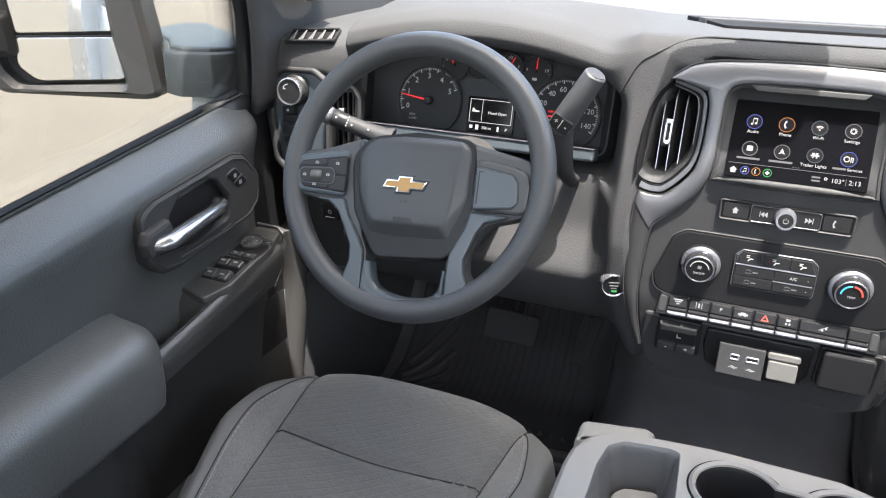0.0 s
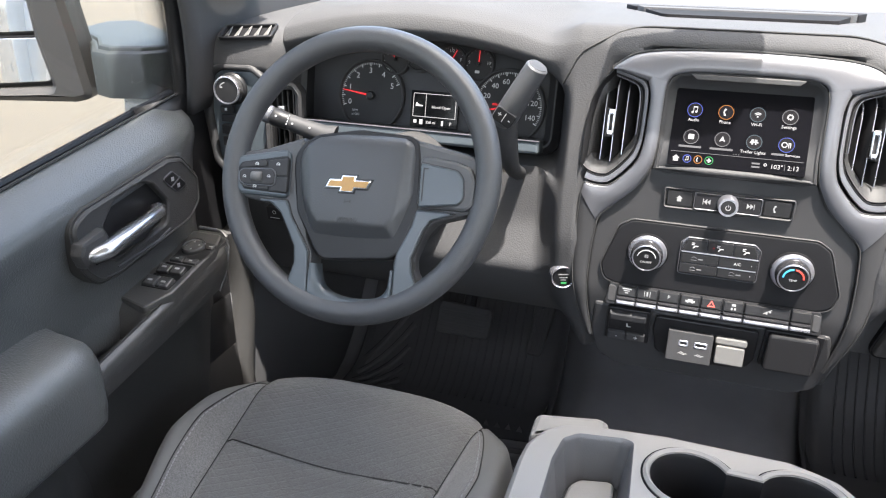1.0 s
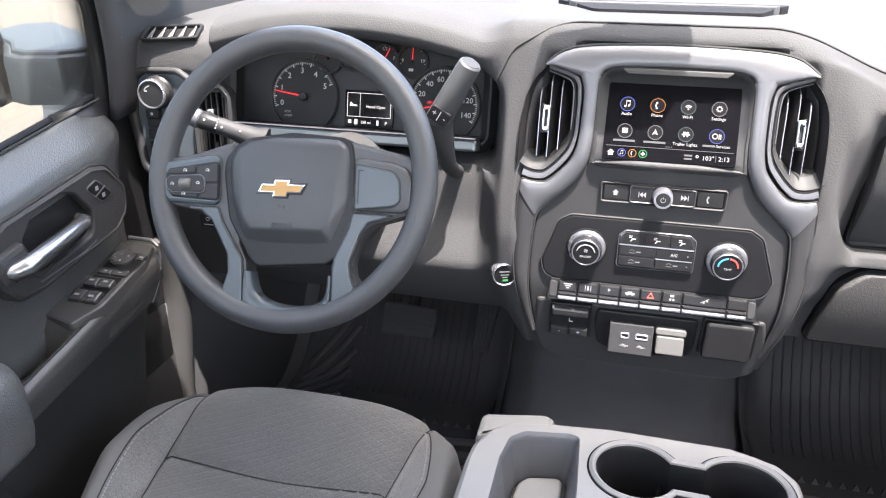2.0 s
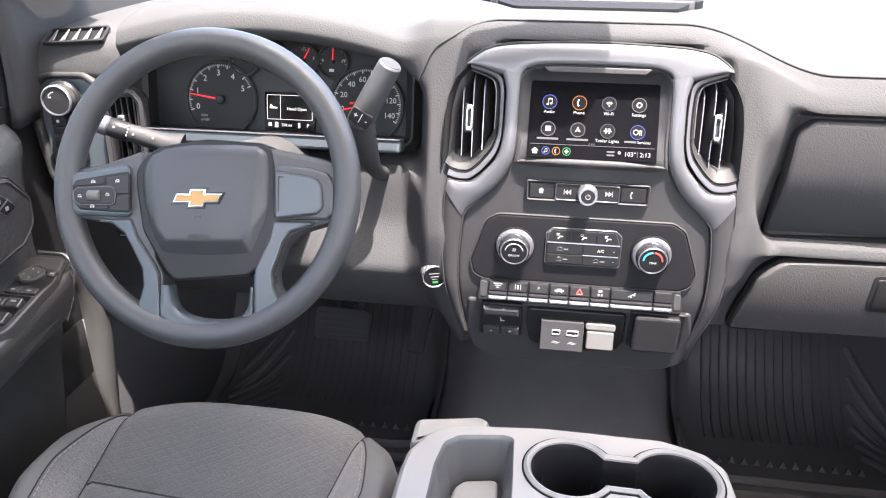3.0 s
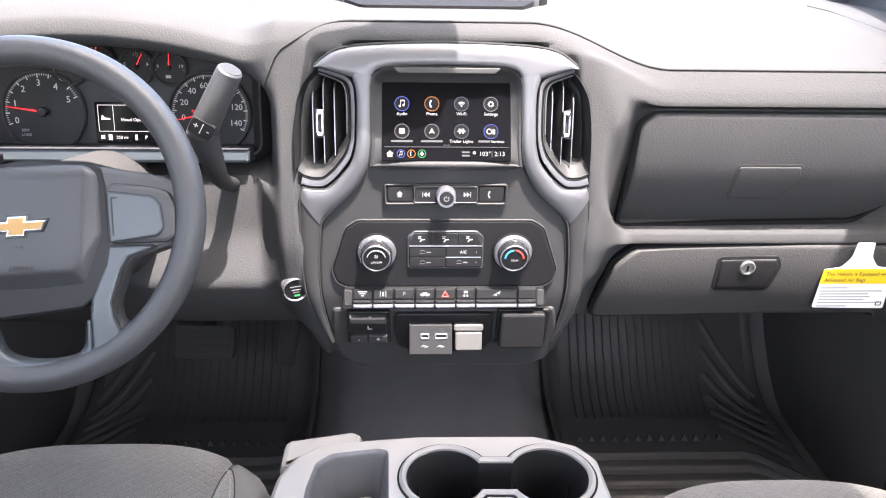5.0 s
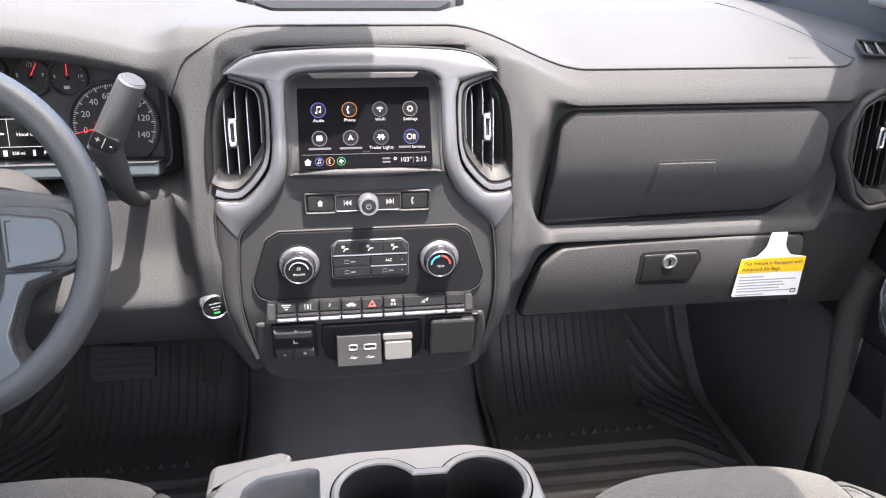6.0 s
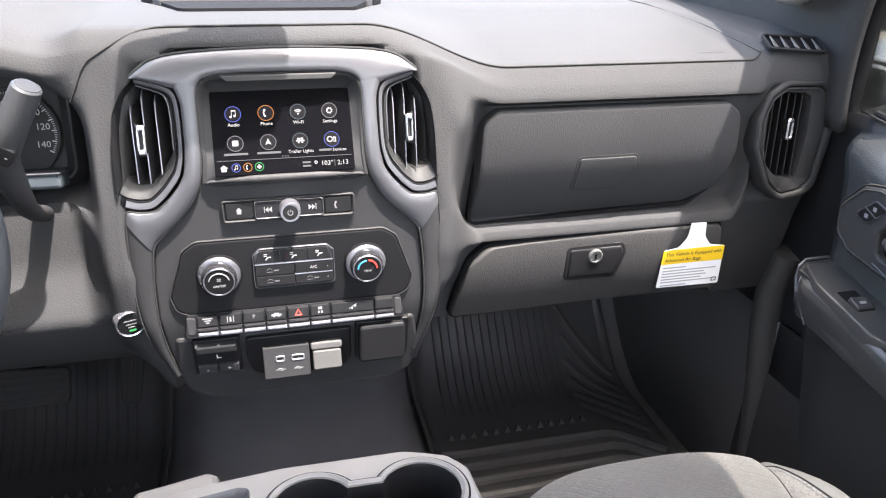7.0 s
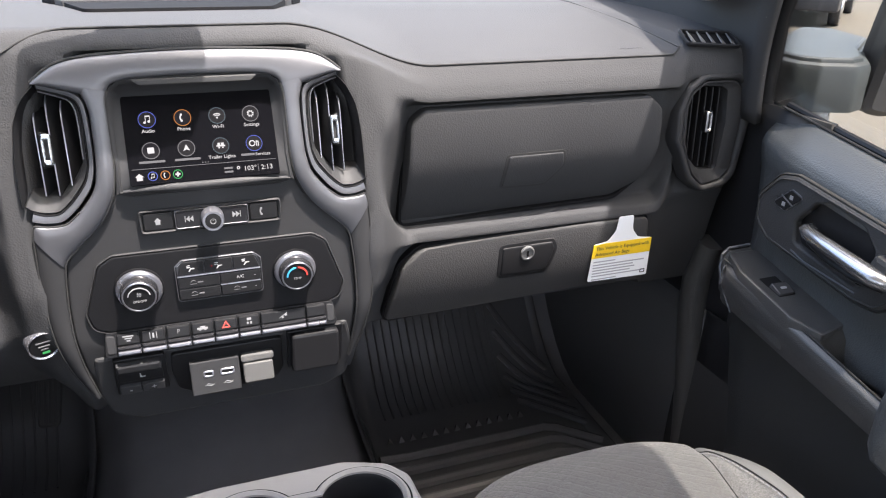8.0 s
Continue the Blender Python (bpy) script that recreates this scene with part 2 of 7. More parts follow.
def join(*geos):
    v, f = [], []
    for gv, gf in geos:
        k = len(v)
        v += list(gv)
        f += [tuple(i + k for i in face) for face in gf]
    return v, f


def moved(geo, m):
    return [m @ Vector(p) for p in geo[0]], geo[1]


def PL(x, y, z, tilt=0.0, yaw=0.0, spin=0.0):
    """Plane that faces the seats: local X right, Y up, Z to the rear; tilt leans its top forward."""
    return Matrix.Translation((x, y, z)) @ Matrix.Rotation(radians(yaw), 4, "Z") @ Matrix.Rotation(radians(90 - tilt), 4, "X") @ Matrix.Rotation(radians(spin), 4, "Z")


def area2(p):
    return sum(a[0] * b[1] - b[0] * a[1] for a, b in zip(p, p[1:] + p[:1]))


def rp(points, r=0.004, n=4):
    """Rounded polygon; a point may carry its own radius."""
    pts = [tuple(p) for p in points]
    if area2(pts) < 0:
        pts.reverse()
    out = []
    k = len(pts)
    for i in range(k):
        p = Vector(pts[i][:2])
        rr = pts[i][2] if len(pts[i]) > 2 else r
        a, b = Vector(pts[i - 1][:2]) - p, Vector(pts[(i + 1) % k][:2]) - p
        la, lb = a.length, b.length
        a, b = a / la, b / lb
        ang = math.acos(max(-1, min(1, a.dot(b))))
        d = rr / max(0.05, math.tan(ang / 2))
        d = min(d, la * 0.49, lb * 0.49)
        p0, p1 = p + a * d, p + b * d
        for j in range(n + 1):
            t = j / n
            out.append((p0 * (1 - t) ** 2 + p * 2 * t * (1 - t) + p1 * t * t)[:])
    return out


def rect(x0, y0, x1, y1, r=0.003, n=4):
    return rp([(x0, y0), (x1, y0), (x1, y1), (x0, y1)], r, n)


def circ(x, y, r, n=28):
    return [(x + r * math.cos(2 * math.pi * i / n), y + r * math.sin(2 * math.pi * i / n)) for i in range(n)]


def inset(poly, d):
    out, k = [], len(poly)
    for i in range(k):
        p, a, b = Vector(poly[i]), Vector(poly[i - 1]), Vector(poly[(i + 1) % k])
        e0, e1 = p - a, b - p
        if e0.length < 1e-9:
            e0 = e1
        if e1.length < 1e-9:
            e1 = e0
        n0, n1 = Vector((-e0.y, e0.x)).normalized(), Vector((-e1.y, e1.x)).normalized()
        m = (n0 + n1).normalized() if (n0 + n1).length > 1e-6 else n0
        out.append((p + m * d / max(0.5, m.dot(n0)))[:])
    return out


def cap(poly, ids):
    """Faces that close an outline; a hollow outline is cut into triangles."""
    k = len(poly)
    turns = [(poly[i][0] - poly[i - 1][0]) * (poly[(i + 1) % k][1] - poly[i][1]) - (poly[i][1] - poly[i - 1][1]) * (poly[(i + 1) % k][0] - poly[i][0]) for i in range(k)]
    if min(turns) > -1e-10:
        return [tuple(ids)]
    return [tuple(ids[i] for i in t) for t in tessellate_polygon([[Vector((x, y, 0)) for x, y in poly]])]


def plate(poly, h, b=0.001, m=None, base=0.0, dome=0.0):
    if area2(poly) < 0:
        poly = poly[::-1]
    k = len(poly)
    rings = [(poly, base), (poly, h - b), (inset(poly, b * 0.3), h - b * 0.3), (inset(poly, b), h)]
    v = [Vector((x, y, z)) for ring, z in rings for x, y in ring]
    f = []
    for r in range(3):
        for i in range(k):
            j = (i + 1) % k
            f.append((r * k + i, r * k + j, (r + 1) * k + j, (r + 1) * k + i))
    f += cap(poly, range(k))
    if dome:
        cx, cy = sum(p[0] for p in poly) / k, sum(p[1] for p in poly) / k
        last = inset(poly, b)
        start = 3 * k
        for s, q in ((0.8, 0.45), (0.5, 0.82), (0.2, 0.98)):
            v += [Vector((cx + (x - cx) * s, cy + (y - cy) * s, h + dome * q)) for x, y in last]
            nxt = len(v) - k
            for i in range(k):
                j = (i + 1) % k
                f.append((start + i, start + j, nxt + j, nxt + i))
            start = nxt
        f.append(tuple(range(start, start + k)))
    else:
        # the flat cap keeps its own corners, so that it shades flat
        v += [q.copy() for q in v[3 * k : 4 * k]]
        f += cap(rings[3][0], range(4 * k, 5 * k))
    return (v, f) if m is None else moved((v, f), m)


def ring(outer, inner, h, b=0.001, m=None, base=0.0):
    """Frame between two outlines with the same number of points."""
    k = len(outer)
    loops = [(outer, base), (outer, h - b), (inset(outer, b), h), (inset(inner, -b), h), (inner, h - b), (inner, base)]
    v = [Vector((x, y, z)) for loop, z in loops for x, y in loop]
    f = []
    for r in range(6):
        q = (r + 1) % 6
        for i in range(k):
            j = (i + 1) % k
            f.append((r * k + i, r * k + j, q * k + j, q * k + i))
    return (v, f) if m is None else moved((v, f), m)


def shrink(poly, d):
    """The same outline drawn in by d on every side, about its middle."""
    xs_, ys_ = [p[0] for p in poly], [p[1] for p in poly]
    cx, cy, w, h = (min(xs_) + max(xs_)) / 2, (min(ys_) + max(ys_)) / 2, max(xs_) - min(xs_), max(ys_) - min(ys_)
    return [(cx + (x - cx) * (w - 2 * d) / w, cy + (y - cy) * (h - 2 * d) / h) for x, y in poly]


def holed_plate(outer, hole, h, b, m, base, floor_h):
    """Plate with one hole through it; both rims are softened."""
    bm = bmesh.new()
    es = []
    for p in (shrink(outer, b), shrink(hole, -b)):
        vs = [bm.verts.new((x, y, h)) for x, y in p]
        es += [bm.edges.new((vs[i - 1], vs[i])) for i in range(len(vs))]
    bmesh.ops.triangle_fill(bm, use_beauty=True, use_dissolve=False, edges=es)
    bm.verts.index_update()
    geos = [([v.co.copy() for v in bm.verts], [tuple(v.index for v in f.verts) for f in bm.faces])]
    bm.free()
    for rings in (((shrink(outer, b), h), (shrink(outer, b * 0.3), h - b * 0.3), (outer, h - b), (outer, base)), ((shrink(hole, -b), h), (shrink(hole, -b * 0.3), h - b * 0.3), (hole, h - b), (hole, floor_h))):
        k = len(rings[0][0])
        v = [Vector((x, y, z)) for p, z in rings for x, y in p]
        geos.append((v, [(r * k + i, r * k + (i + 1) % k, (r + 1) * k + (i + 1) % k, (r + 1) * k + i) for r in range(3) for i in range(k)]))
    return moved(join(*geos), m)


def loft(loops, m):
    """Skin through outlines that have the same number of points, each at its height."""
    k = len(loops[0][0])
    v = [Vector((x, y, h)) for p, h in loops for x, y in p]
    return moved((v, [(r * k + i, r * k + (i + 1) % k, (r + 1) * k + (i + 1) % k, (r + 1) * k + i) for r in range(len(loops) - 1) for i in range(k)]), m)


def lathe(prof, n=32, m=None, cap=True):
    v, f = [], []
    for r, z in prof:
        v += [Vector((r * math.cos(2 * math.pi * i / n), r * math.sin(2 * math.pi * i / n), z)) for i in range(n)]
    for a in range(len(prof) - 1):
        for i in range(n):
            j = (i + 1) % n
            f.append((a * n + i, a * n + j, (a + 1) * n + j, (a + 1) * n + i))
    if cap:
        f.append(tuple(range(n))[::-1])
        f.append(tuple(range((len(prof) - 1) * n, len(prof) * n)))
    return (v, f) if m is None else moved((v, f), m)


def tube(pts, r, n=12, closed=False, flat=1.0, up=(0, 0, 1)):
    """Round or oval rod along points; r is a number or one for each point."""
    pts = [Vector(p) for p in pts]
    k = len(pts)
    rs = r if isinstance(r, (list, tuple)) else [r] * k
    v, f = [], []
    for i, p in enumerate(pts):
        a = pts[i - 1] if (i > 0 or closed) else p
        b = pts[(i + 1) % k] if (i < k - 1 or closed) else p
        d = (b - a).normalized()
        s = d.cross(Vector(up))
        s = s.normalized() if s.length > 1e-6 else Vector((1, 0, 0))
        u = s.cross(d).normalized()
        for q in range(n):
            w = 2 * math.pi * q / n
            v.append(p + s * (rs[i] * math.cos(w)) + u * (rs[i] * flat * math.sin(w)))
    for i in range(k if closed else k - 1):
        i2 = (i + 1) % k
        for q in range(n):
            q2 = (q + 1) % n
            f.append((i * n + q, i * n + q2, i2 * n + q2, i2 * n + q))
    if not closed:
        f.append(tuple(range(n))[::-1])
        f.append(tuple(range((k - 1) * n, k * n)))
    return v, f


def sheet(fn, nu, nv):
    v = [Vector(fn(i / nu, j / nv)) for i in range(nu + 1) for j in range(nv + 1)]
    f = [(i * (nv + 1) + j, (i + 1) * (nv + 1) + j, (i + 1) * (nv + 1) + j + 1, i * (nv + 1) + j + 1) for i in range(nu) for j in range(nv)]
    return v, f


def block(x0, x1, y0, y1, z0, z1, r=0.004, b=0.003):
    """Box with rounded upright edges and softened top."""
    return plate(rect(x0, y0, x1, y1, r), z1, b, base=z0)


def ss(a, b, x):
    t = max(0.0, min(1.0, (x - a) / (b - a)))
    return t * t * (3 - 2 * t)


def lerp_list(xs, ys, x):
    if x <= xs[0]:
        return ys[0]
    for a, b, p, q in zip(xs, xs[1:], ys, ys[1:]):
        if x <= b:
            return p + (q - p) * (x - a) / (b - a)
    return ys[-1]


def text(body, size, m, material, parent, name="lettering", align="CENTER", depth=0.0002, label="", space=1.0):
    cu = bpy.data.curves.new(name, "FONT")
    cu.body, cu.size, cu.align_x, cu.align_y, cu.extrude, cu.resolution_u = body, size, align, "CENTER", depth, 2
    cu.space_character = space
    tmp = bpy.data.objects.new(name, cu)
    me = bpy.data.meshes.new_from_object(tmp)
    bpy.data.objects.remove(tmp)
    me.transform(m)
    me.materials.clear()
    me.materials.append(material)
    ob = new(name, me)
    link_part(ob, parent)
    if label:
        ob["label"] = label
    return ob


# ---- cab shell and outside ----
FLOOR_Z, GROUND_Z = 0.10, -0.72
ground = part("ground", sheet(lambda u, v: ((u - 0.5) * 600, (v - 0.5) * 600, GROUND_Z), 6, 6), CONCRETE)
tagged(ground, "pale tan concrete lot in full sun", "ground", kind="structure")


def belt(y):
    return 0.897 + 0.15 * min(0.02, y)


def cab_floor(u, v):
    x, y = -0.86 + 1.72 * u, -1.9 + 2.75 * v
    z = FLOOR_Z - 0.006
    z += ss(0.42, 0.85, y) * 0.42
    hump = ss(0.30, 0.17, abs(x))
    return x, y, z + hump * (0.05 + 0.10 * ss(0.1, 0.5, y))


floor = part("floor", sheet(cab_floor, 60, 60), CARPET, solid=0.03)
tagged(floor, "black carpeted cab floor with a low centre tunnel", "floor", kind="structure")


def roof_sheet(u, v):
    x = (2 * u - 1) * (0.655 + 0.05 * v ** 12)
    # Unseen front edge, set forward at driver and corners to shade wheel and doors.
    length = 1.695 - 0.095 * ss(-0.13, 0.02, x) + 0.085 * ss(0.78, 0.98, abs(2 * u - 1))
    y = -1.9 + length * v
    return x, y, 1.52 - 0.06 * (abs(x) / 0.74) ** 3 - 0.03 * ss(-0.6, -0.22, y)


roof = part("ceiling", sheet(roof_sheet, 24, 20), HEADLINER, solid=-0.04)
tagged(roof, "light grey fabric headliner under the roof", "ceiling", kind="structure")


def wind(u, v):
    w = 0.81 - 0.05 * v
    x = (2 * u - 1) * w
    return x, 0.70 - 0.98 * v + 0.10 * (1 - (2 * u - 1) ** 2) * (1 - v), 1.0 + 0.45 * v + 0.02 * (1 - (2 * u - 1) ** 2)


ws = part("windshield", sheet(wind, 24, 12), GLASS, solid=0.005)
ws.visible_shadow = False
tagged(ws, "large raked clear glass windshield", "window", kind="structure")

rear = part("wall_rear", join(sheet(lambda u, v: (-0.84 + 1.68 * u, -1.9, 0.05 + 0.85 * v), 4, 4)), DOORVINYL, solid=0.04)
tagged(rear, "dark vinyl rear cab wall below the back window", "wall", kind="structure")

for s in (-1, 1):
    for nm, path, rr in (
        ("pillar_front", [(0.845, 0.66, 0.95), (0.845, 0.45, 1.09), (0.806, 0.18, 1.24), (0.788, -0.05, 1.375), (0.735, -0.26, 1.468)], [0.065, 0.055, 0.05, 0.045, 0.045]),
        ("pillar_middle", [(0.87, -1.02, 0.1), (0.86, -1.02, 0.85), (0.74, -1.02, 1.46)], [0.06, 0.06, 0.05]),
        ("pillar_rear", [(0.87, -1.88, 0.1), (0.86, -1.88, 0.85), (0.74, -1.86, 1.46)], [0.08, 0.08, 0.06]),
        ("roof_rail", [(0.735, -0.26, 1.470), (0.672, -0.38, 1.478), (0.660, -0.9, 1.478), (0.655, -1.9, 1.47)], [0.042, 0.032, 0.030, 0.030]),
    ):
        p = part(nm, tube([(s * a, b, c) for a, b, c in path], rr, 14), HEADLINER if nm != "pillar_front" else PANEL)
        tagged(p, "padded cab pillar trim beside the glass", "pillar", kind="structure")
    # trim from the hinge pillar down to the sill
    kick = part("trim_kick",
        sheet(lambda u, v: (s * (0.838 - 0.030 * math.sin(math.pi * min(1, 0.15 + v * 0.85)) ** 0.7), -0.10 + 0.165 * u, 0.04 + 0.46 * v), 6, 10), KICK, solid=0.012)
    jamb = part("trim_jamb", tube([(s * a, b, c) for a, b, c in ((0.822, 0.030, 0.10), (0.820, 0.036, 0.25), (0.818, 0.050, 0.37), (0.816, 0.072, 0.49), (0.814, 0.074, 0.57), (0.814, 0.055, 0.64))], [0.026, 0.027, 0.027, 0.026, 0.026, 0.022], 16, up=(1, 0, 0)), JAMB)
    tagged(jamb, "rounded grey plastic jamb trim in front of the door", "trim", kind="structure")
    wellside = part("trim_footwell", sheet(lambda u, v: (s * (0.832 - 0.014 * math.sin(math.pi * u) * math.sin(math.pi * v)), -0.12 + 0.98 * u, 0.04 + 0.47 * v), 16, 12), FOOTWELL, solid=0.012)
    tagged(wellside, "dark grey grained plastic footwell side panel", "trim", kind="structure")
    seal = part("trim_hinge", sheet(lambda u, v: (s * 0.834, -0.12 + 0.98 * u, 0.470 + 0.42 * v), 10, 8), BLACK, solid=0.012)
    tagged(seal, "black rubber-faced hinge pillar beside the dashboard", "trim", kind="structure")
    tagged(kick, "dark grey plastic kick panel beside the footwell", "trim", kind="structure")
    sill = part("trim_sill", block(-0.86, -0.76, -1.4, 0.1, 0.02, 0.13, 0.02, 0.012) if s < 0 else block(0.76, 0.86, -1.4, 0.1, 0.02, 0.13, 0.02, 0.012), DASHLOW)
    tagged(sill, "dark plastic door sill cover", "trim", kind="structure")
    rd = part("wall_rear_door", join(
        sheet(lambda u, v: (s * 0.80, -1.92 + 0.90 * u, 0.05 + 0.83 * v), 4, 4),
        sheet(lambda u, v: (s * (0.885 + 0.03 * math.sin(math.pi * v)), -2.9 + 1.88 * u, -0.1 + 0.98 * v), 8, 8)), CARPAINT, solid=0.01)
    tagged(rd, "rear door and body side behind the front doors", "wall", kind="structure")
firewall = part("wall_front", sheet(lambda u, v: (-0.86 + 1.72 * u, 0.80 - 0.1 * v, 0.06 + 0.92 * v), 8, 8), CARPET, solid=0.03)
tagged(firewall, "dark carpeted front bulkhead above the footwells", "wall", kind="structure")

for s in (-1, 1):
    # Black sheet added to darken the gap between door and jamb.
    rubber = part("trim_seal", sheet(lambda u, v: (s * 0.8125, -0.12 + 0.150 * u, 0.05 + 0.47 * v), 4, 8), BLACK, solid=0.004)
    tagged(rubber, "black rubber door seal along the hinge pillar, added to darken the gap", "trim", kind="structure")
    # Unseen body side, added to stop light leaking past the door.
    light_stop = part("wall_light_stop", sheet(lambda u, v: (s * (0.885 + 0.03 * math.sin(math.pi * v)), 0.082 + 1.10 * u, -0.1 + 0.90 * v), 8, 8), CARPAINT, solid=0.01)
    tagged(light_stop, "unseen painted body side ahead of the door, added to block light", "wall", kind="structure")

# ---- dashboard ----
dashboard = thing("dashboard", (0, 0.2, 0.56), "dark grey grained vinyl dashboard, sunlit on top", "dashboard")

Z_LEFT = [(0.45, 0.46), (0.085, 0.565), (0.065, 0.64), (0.05, 0.72), (0.042, 0.75), (0.037, 0.80), (0.035, 0.84), (0.034, 0.90), (0.035, 0.93), (0.038, 0.955), (0.045, 0.972), (0.065, 0.985), (0.2, 0.995), (0.4, 1.0), (0.68, 1.0)]
Z_CLUS = [(0.45, 0.46), (0.045, 0.588), (0.004, 0.630), (-0.028, 0.684), (0.008, 0.745), (0.026, 0.822), (0.125, 0.84), (0.14, 0.985), (0.014, 0.992), (0.0, 1.006), (0.008, 1.026), (0.04, 1.04), (0.2, 1.052), (0.4, 1.025), (0.68, 1.0)]
Z_CENT = [(0.45, 0.44), (-0.012, 0.565), (-0.03, 0.62), (-0.05, 0.70), (-0.052, 0.75), (-0.044, 0.80), (-0.036, 0.84), (-0.022, 0.90), (-0.012, 0.945), (-0.004, 0.988), (0.0005, 1.0035), (0.018, 1.0235), (0.2, 1.02), (0.4, 1.012), (0.68, 1.0)]
Z_PASS = [(0.45, 0.46), (0.058, 0.5898), (0.056, 0.6435), (0.050, 0.7126), (0.032, 0.7195), (0.036, 0.7330), (0.064, 0.7480), (0.043, 0.9120), (0.0235, 0.9200), (0.030, 0.937), (0.039, 0.950), (0.049, 0.962), (0.2, 0.984), (0.4, 1.0), (0.68, 1.0)]
ZONES = [(-0.9, Z_LEFT), (-0.662, Z_LEFT), (-0.642, Z_CLUS), (-0.252, Z_CLUS), (-0.222, Z_CENT), (0.200, Z_CENT), (0.266, Z_PASS), (0.668, Z_PASS), (0.704, Z_LEFT), (0.9, Z_LEFT)]


def blend_range(i, a, b):
    """The pad beside the stack narrows towards its foot."""
    if (a, b) == (0.200, 0.266):
        return ((0.156, 0.190), (0.158, 0.196), (0.166, 0.216), (0.184, 0.262), (0.190, 0.276))[i] if i < 5 else (0.198, 0.264) if i < 6 else (0.198, 0.248) if i < 7 else (0.212, 0.270) if i < 8 else (0.196, 0.292) if i < 9 else (0.15, 0.30)
    if (a, b) == (-0.252, -0.222):
        return ((-0.19, -0.156), (-0.215, -0.158), (-0.228, -0.176), (-0.246, -0.198), (-0.252, -0.204))[i] if i < 5 else (-0.256, -0.206) if i < 10 else (-0.262, -0.205)
    return a, b


def dash_profile(x):
    prof = []
    for i in range(15):
        c = None
        for (a, p), (b, q) in zip(ZONES, ZONES[1:]):
            if p is q:
                continue
            lo_, hi_ = blend_range(i, a, b)
            w = ss(lo_, hi_, x)
            c = [p[i][0], p[i][1]] if c is None else c
            c = [c[0] + (q[i][0] - c[0]) * w, c[1] + (q[i][1] - c[1]) * w]
        prof.append(c)
    if 0.09 < x < 0.31:
        for i in range(9, 15):
            w = ss(0.165 if i == 9 else 0.13 if i == 10 else 0.10, 0.30, x)
            prof[i] = [Z_CENT[i][0] + (Z_PASS[i][0] - Z_CENT[i][0]) * w, Z_CENT[i][1] + (Z_PASS[i][1] - Z_CENT[i][1]) * w]
    if -0.66 < x < -0.20:
        d = 0.030 * ((x + 0.45) / 0.2) ** 2
        k = ss(-0.66, -0.64, x)
        for i in (7, 8, 9, 10, 11):
            prof[i][1] -= d * k * (ss(-0.206, -0.256, x) if i < 10 else ss(-0.205, -0.262, x))
        prof[12][1] -= 0.5 * d * k * ss(-0.205, -0.262, x)
    for i in range(1, 10):
        edge = (0.150, 0.165, 0.172, 0.180, 0.184, 0.186, 0.184, 0.180, 0.168, 0.128)[i]
        prof[i][0] += 0.055 * ss(edge, edge - 0.022, abs(x)) * (1 if i > 2 else 0.3)
    pocket = 0.034 * ss(0.690, 0.712, abs(x)) * ss(0.814, 0.795, abs(x))
    for i in (5, 6, 7):
        prof[i][0] += pocket
    tuck = ss(0.800, 0.828, abs(x))
    for i in range(1, 12):
        prof[i][0] += 0.035 * tuck
    return prof


def dash_row(x, per=5):
    p = dash_profile(x)
    rows = []
    for i in range(len(p) - 1):
        a, b, c, d = p[max(0, i - 1)], p[i], p[i + 1], p[min(len(p) - 1, i + 2)]
        for j in range(per):
            t = j / per
            out = []
            for q in (0, 1):
                m0, m1 = (c[q] - a[q]) * 0.30, (d[q] - b[q]) * 0.30
                lim = abs(c[q] - b[q]) * 1.2
                m0, m1 = max(-lim, min(lim, m0)), max(-lim, min(lim, m1))
                h = (2 * t**3 - 3 * t**2 + 1) * b[q] + (t**3 - 2 * t**2 + t) * m0 + (-2 * t**3 + 3 * t**2) * c[q] + (t**3 - t**2) * m1
                out.append(h)
            rows.append((x, out[0], out[1]))
    rows.append((x, p[-1][0], p[-1][1]))
    return rows


xs = []
x = -0.826
while x < 0.8261:
    xs.append(x)
    fine = any(abs(x - c) < w for c, w in ((-0.652, 0.018), (-0.232, 0.042), (0.233, 0.04), (0.694, 0.024), (-0.70, 0.02), (-0.804, 0.014), (0.804, 0.014), (0.165, 0.018), (-0.165, 0.018)))
    x += 0.003 if fine else 0.009
rows = [dash_row(x) for x in xs]
k = len(rows[0])
dv = [p for r in rows for p in r]
df = [(i * k + j, (i + 1) * k + j, (i + 1) * k + j + 1, i * k + j + 1) for i in range(len(xs) - 1) for j in range(k - 1)]
part("pad", (dv, df), DASH, dashboard, sharp=50)


def on_dash(x, y):
    """Height of the dashboard's top at a place."""
    p = dash_profile(x)[11:]
    return lerp_list([a for a, _ in p], [b for _, b in p], y)


# stitched crease along the rear edge of the top pad
seam = []
for i in range(120):
    x = -0.225 + 0.91 * i / 119
    p = dash_profile(x)
    w = 11 - 3.0 * max(0.0, min(1.0, (-0.115 - x) / 0.11)) ** 2.2
    j, w = int(w), w - int(w)
    q = [p[j][c] + (p[min(14, j + 1)][c] - p[j][c]) * w for c in (0, 1)]
    seam.append((x, q[0] - 0.001, q[1] + 0.0008))
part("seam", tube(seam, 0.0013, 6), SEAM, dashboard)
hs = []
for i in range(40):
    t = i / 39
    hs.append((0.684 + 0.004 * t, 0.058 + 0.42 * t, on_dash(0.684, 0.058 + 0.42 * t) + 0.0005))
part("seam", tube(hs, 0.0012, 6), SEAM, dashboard)
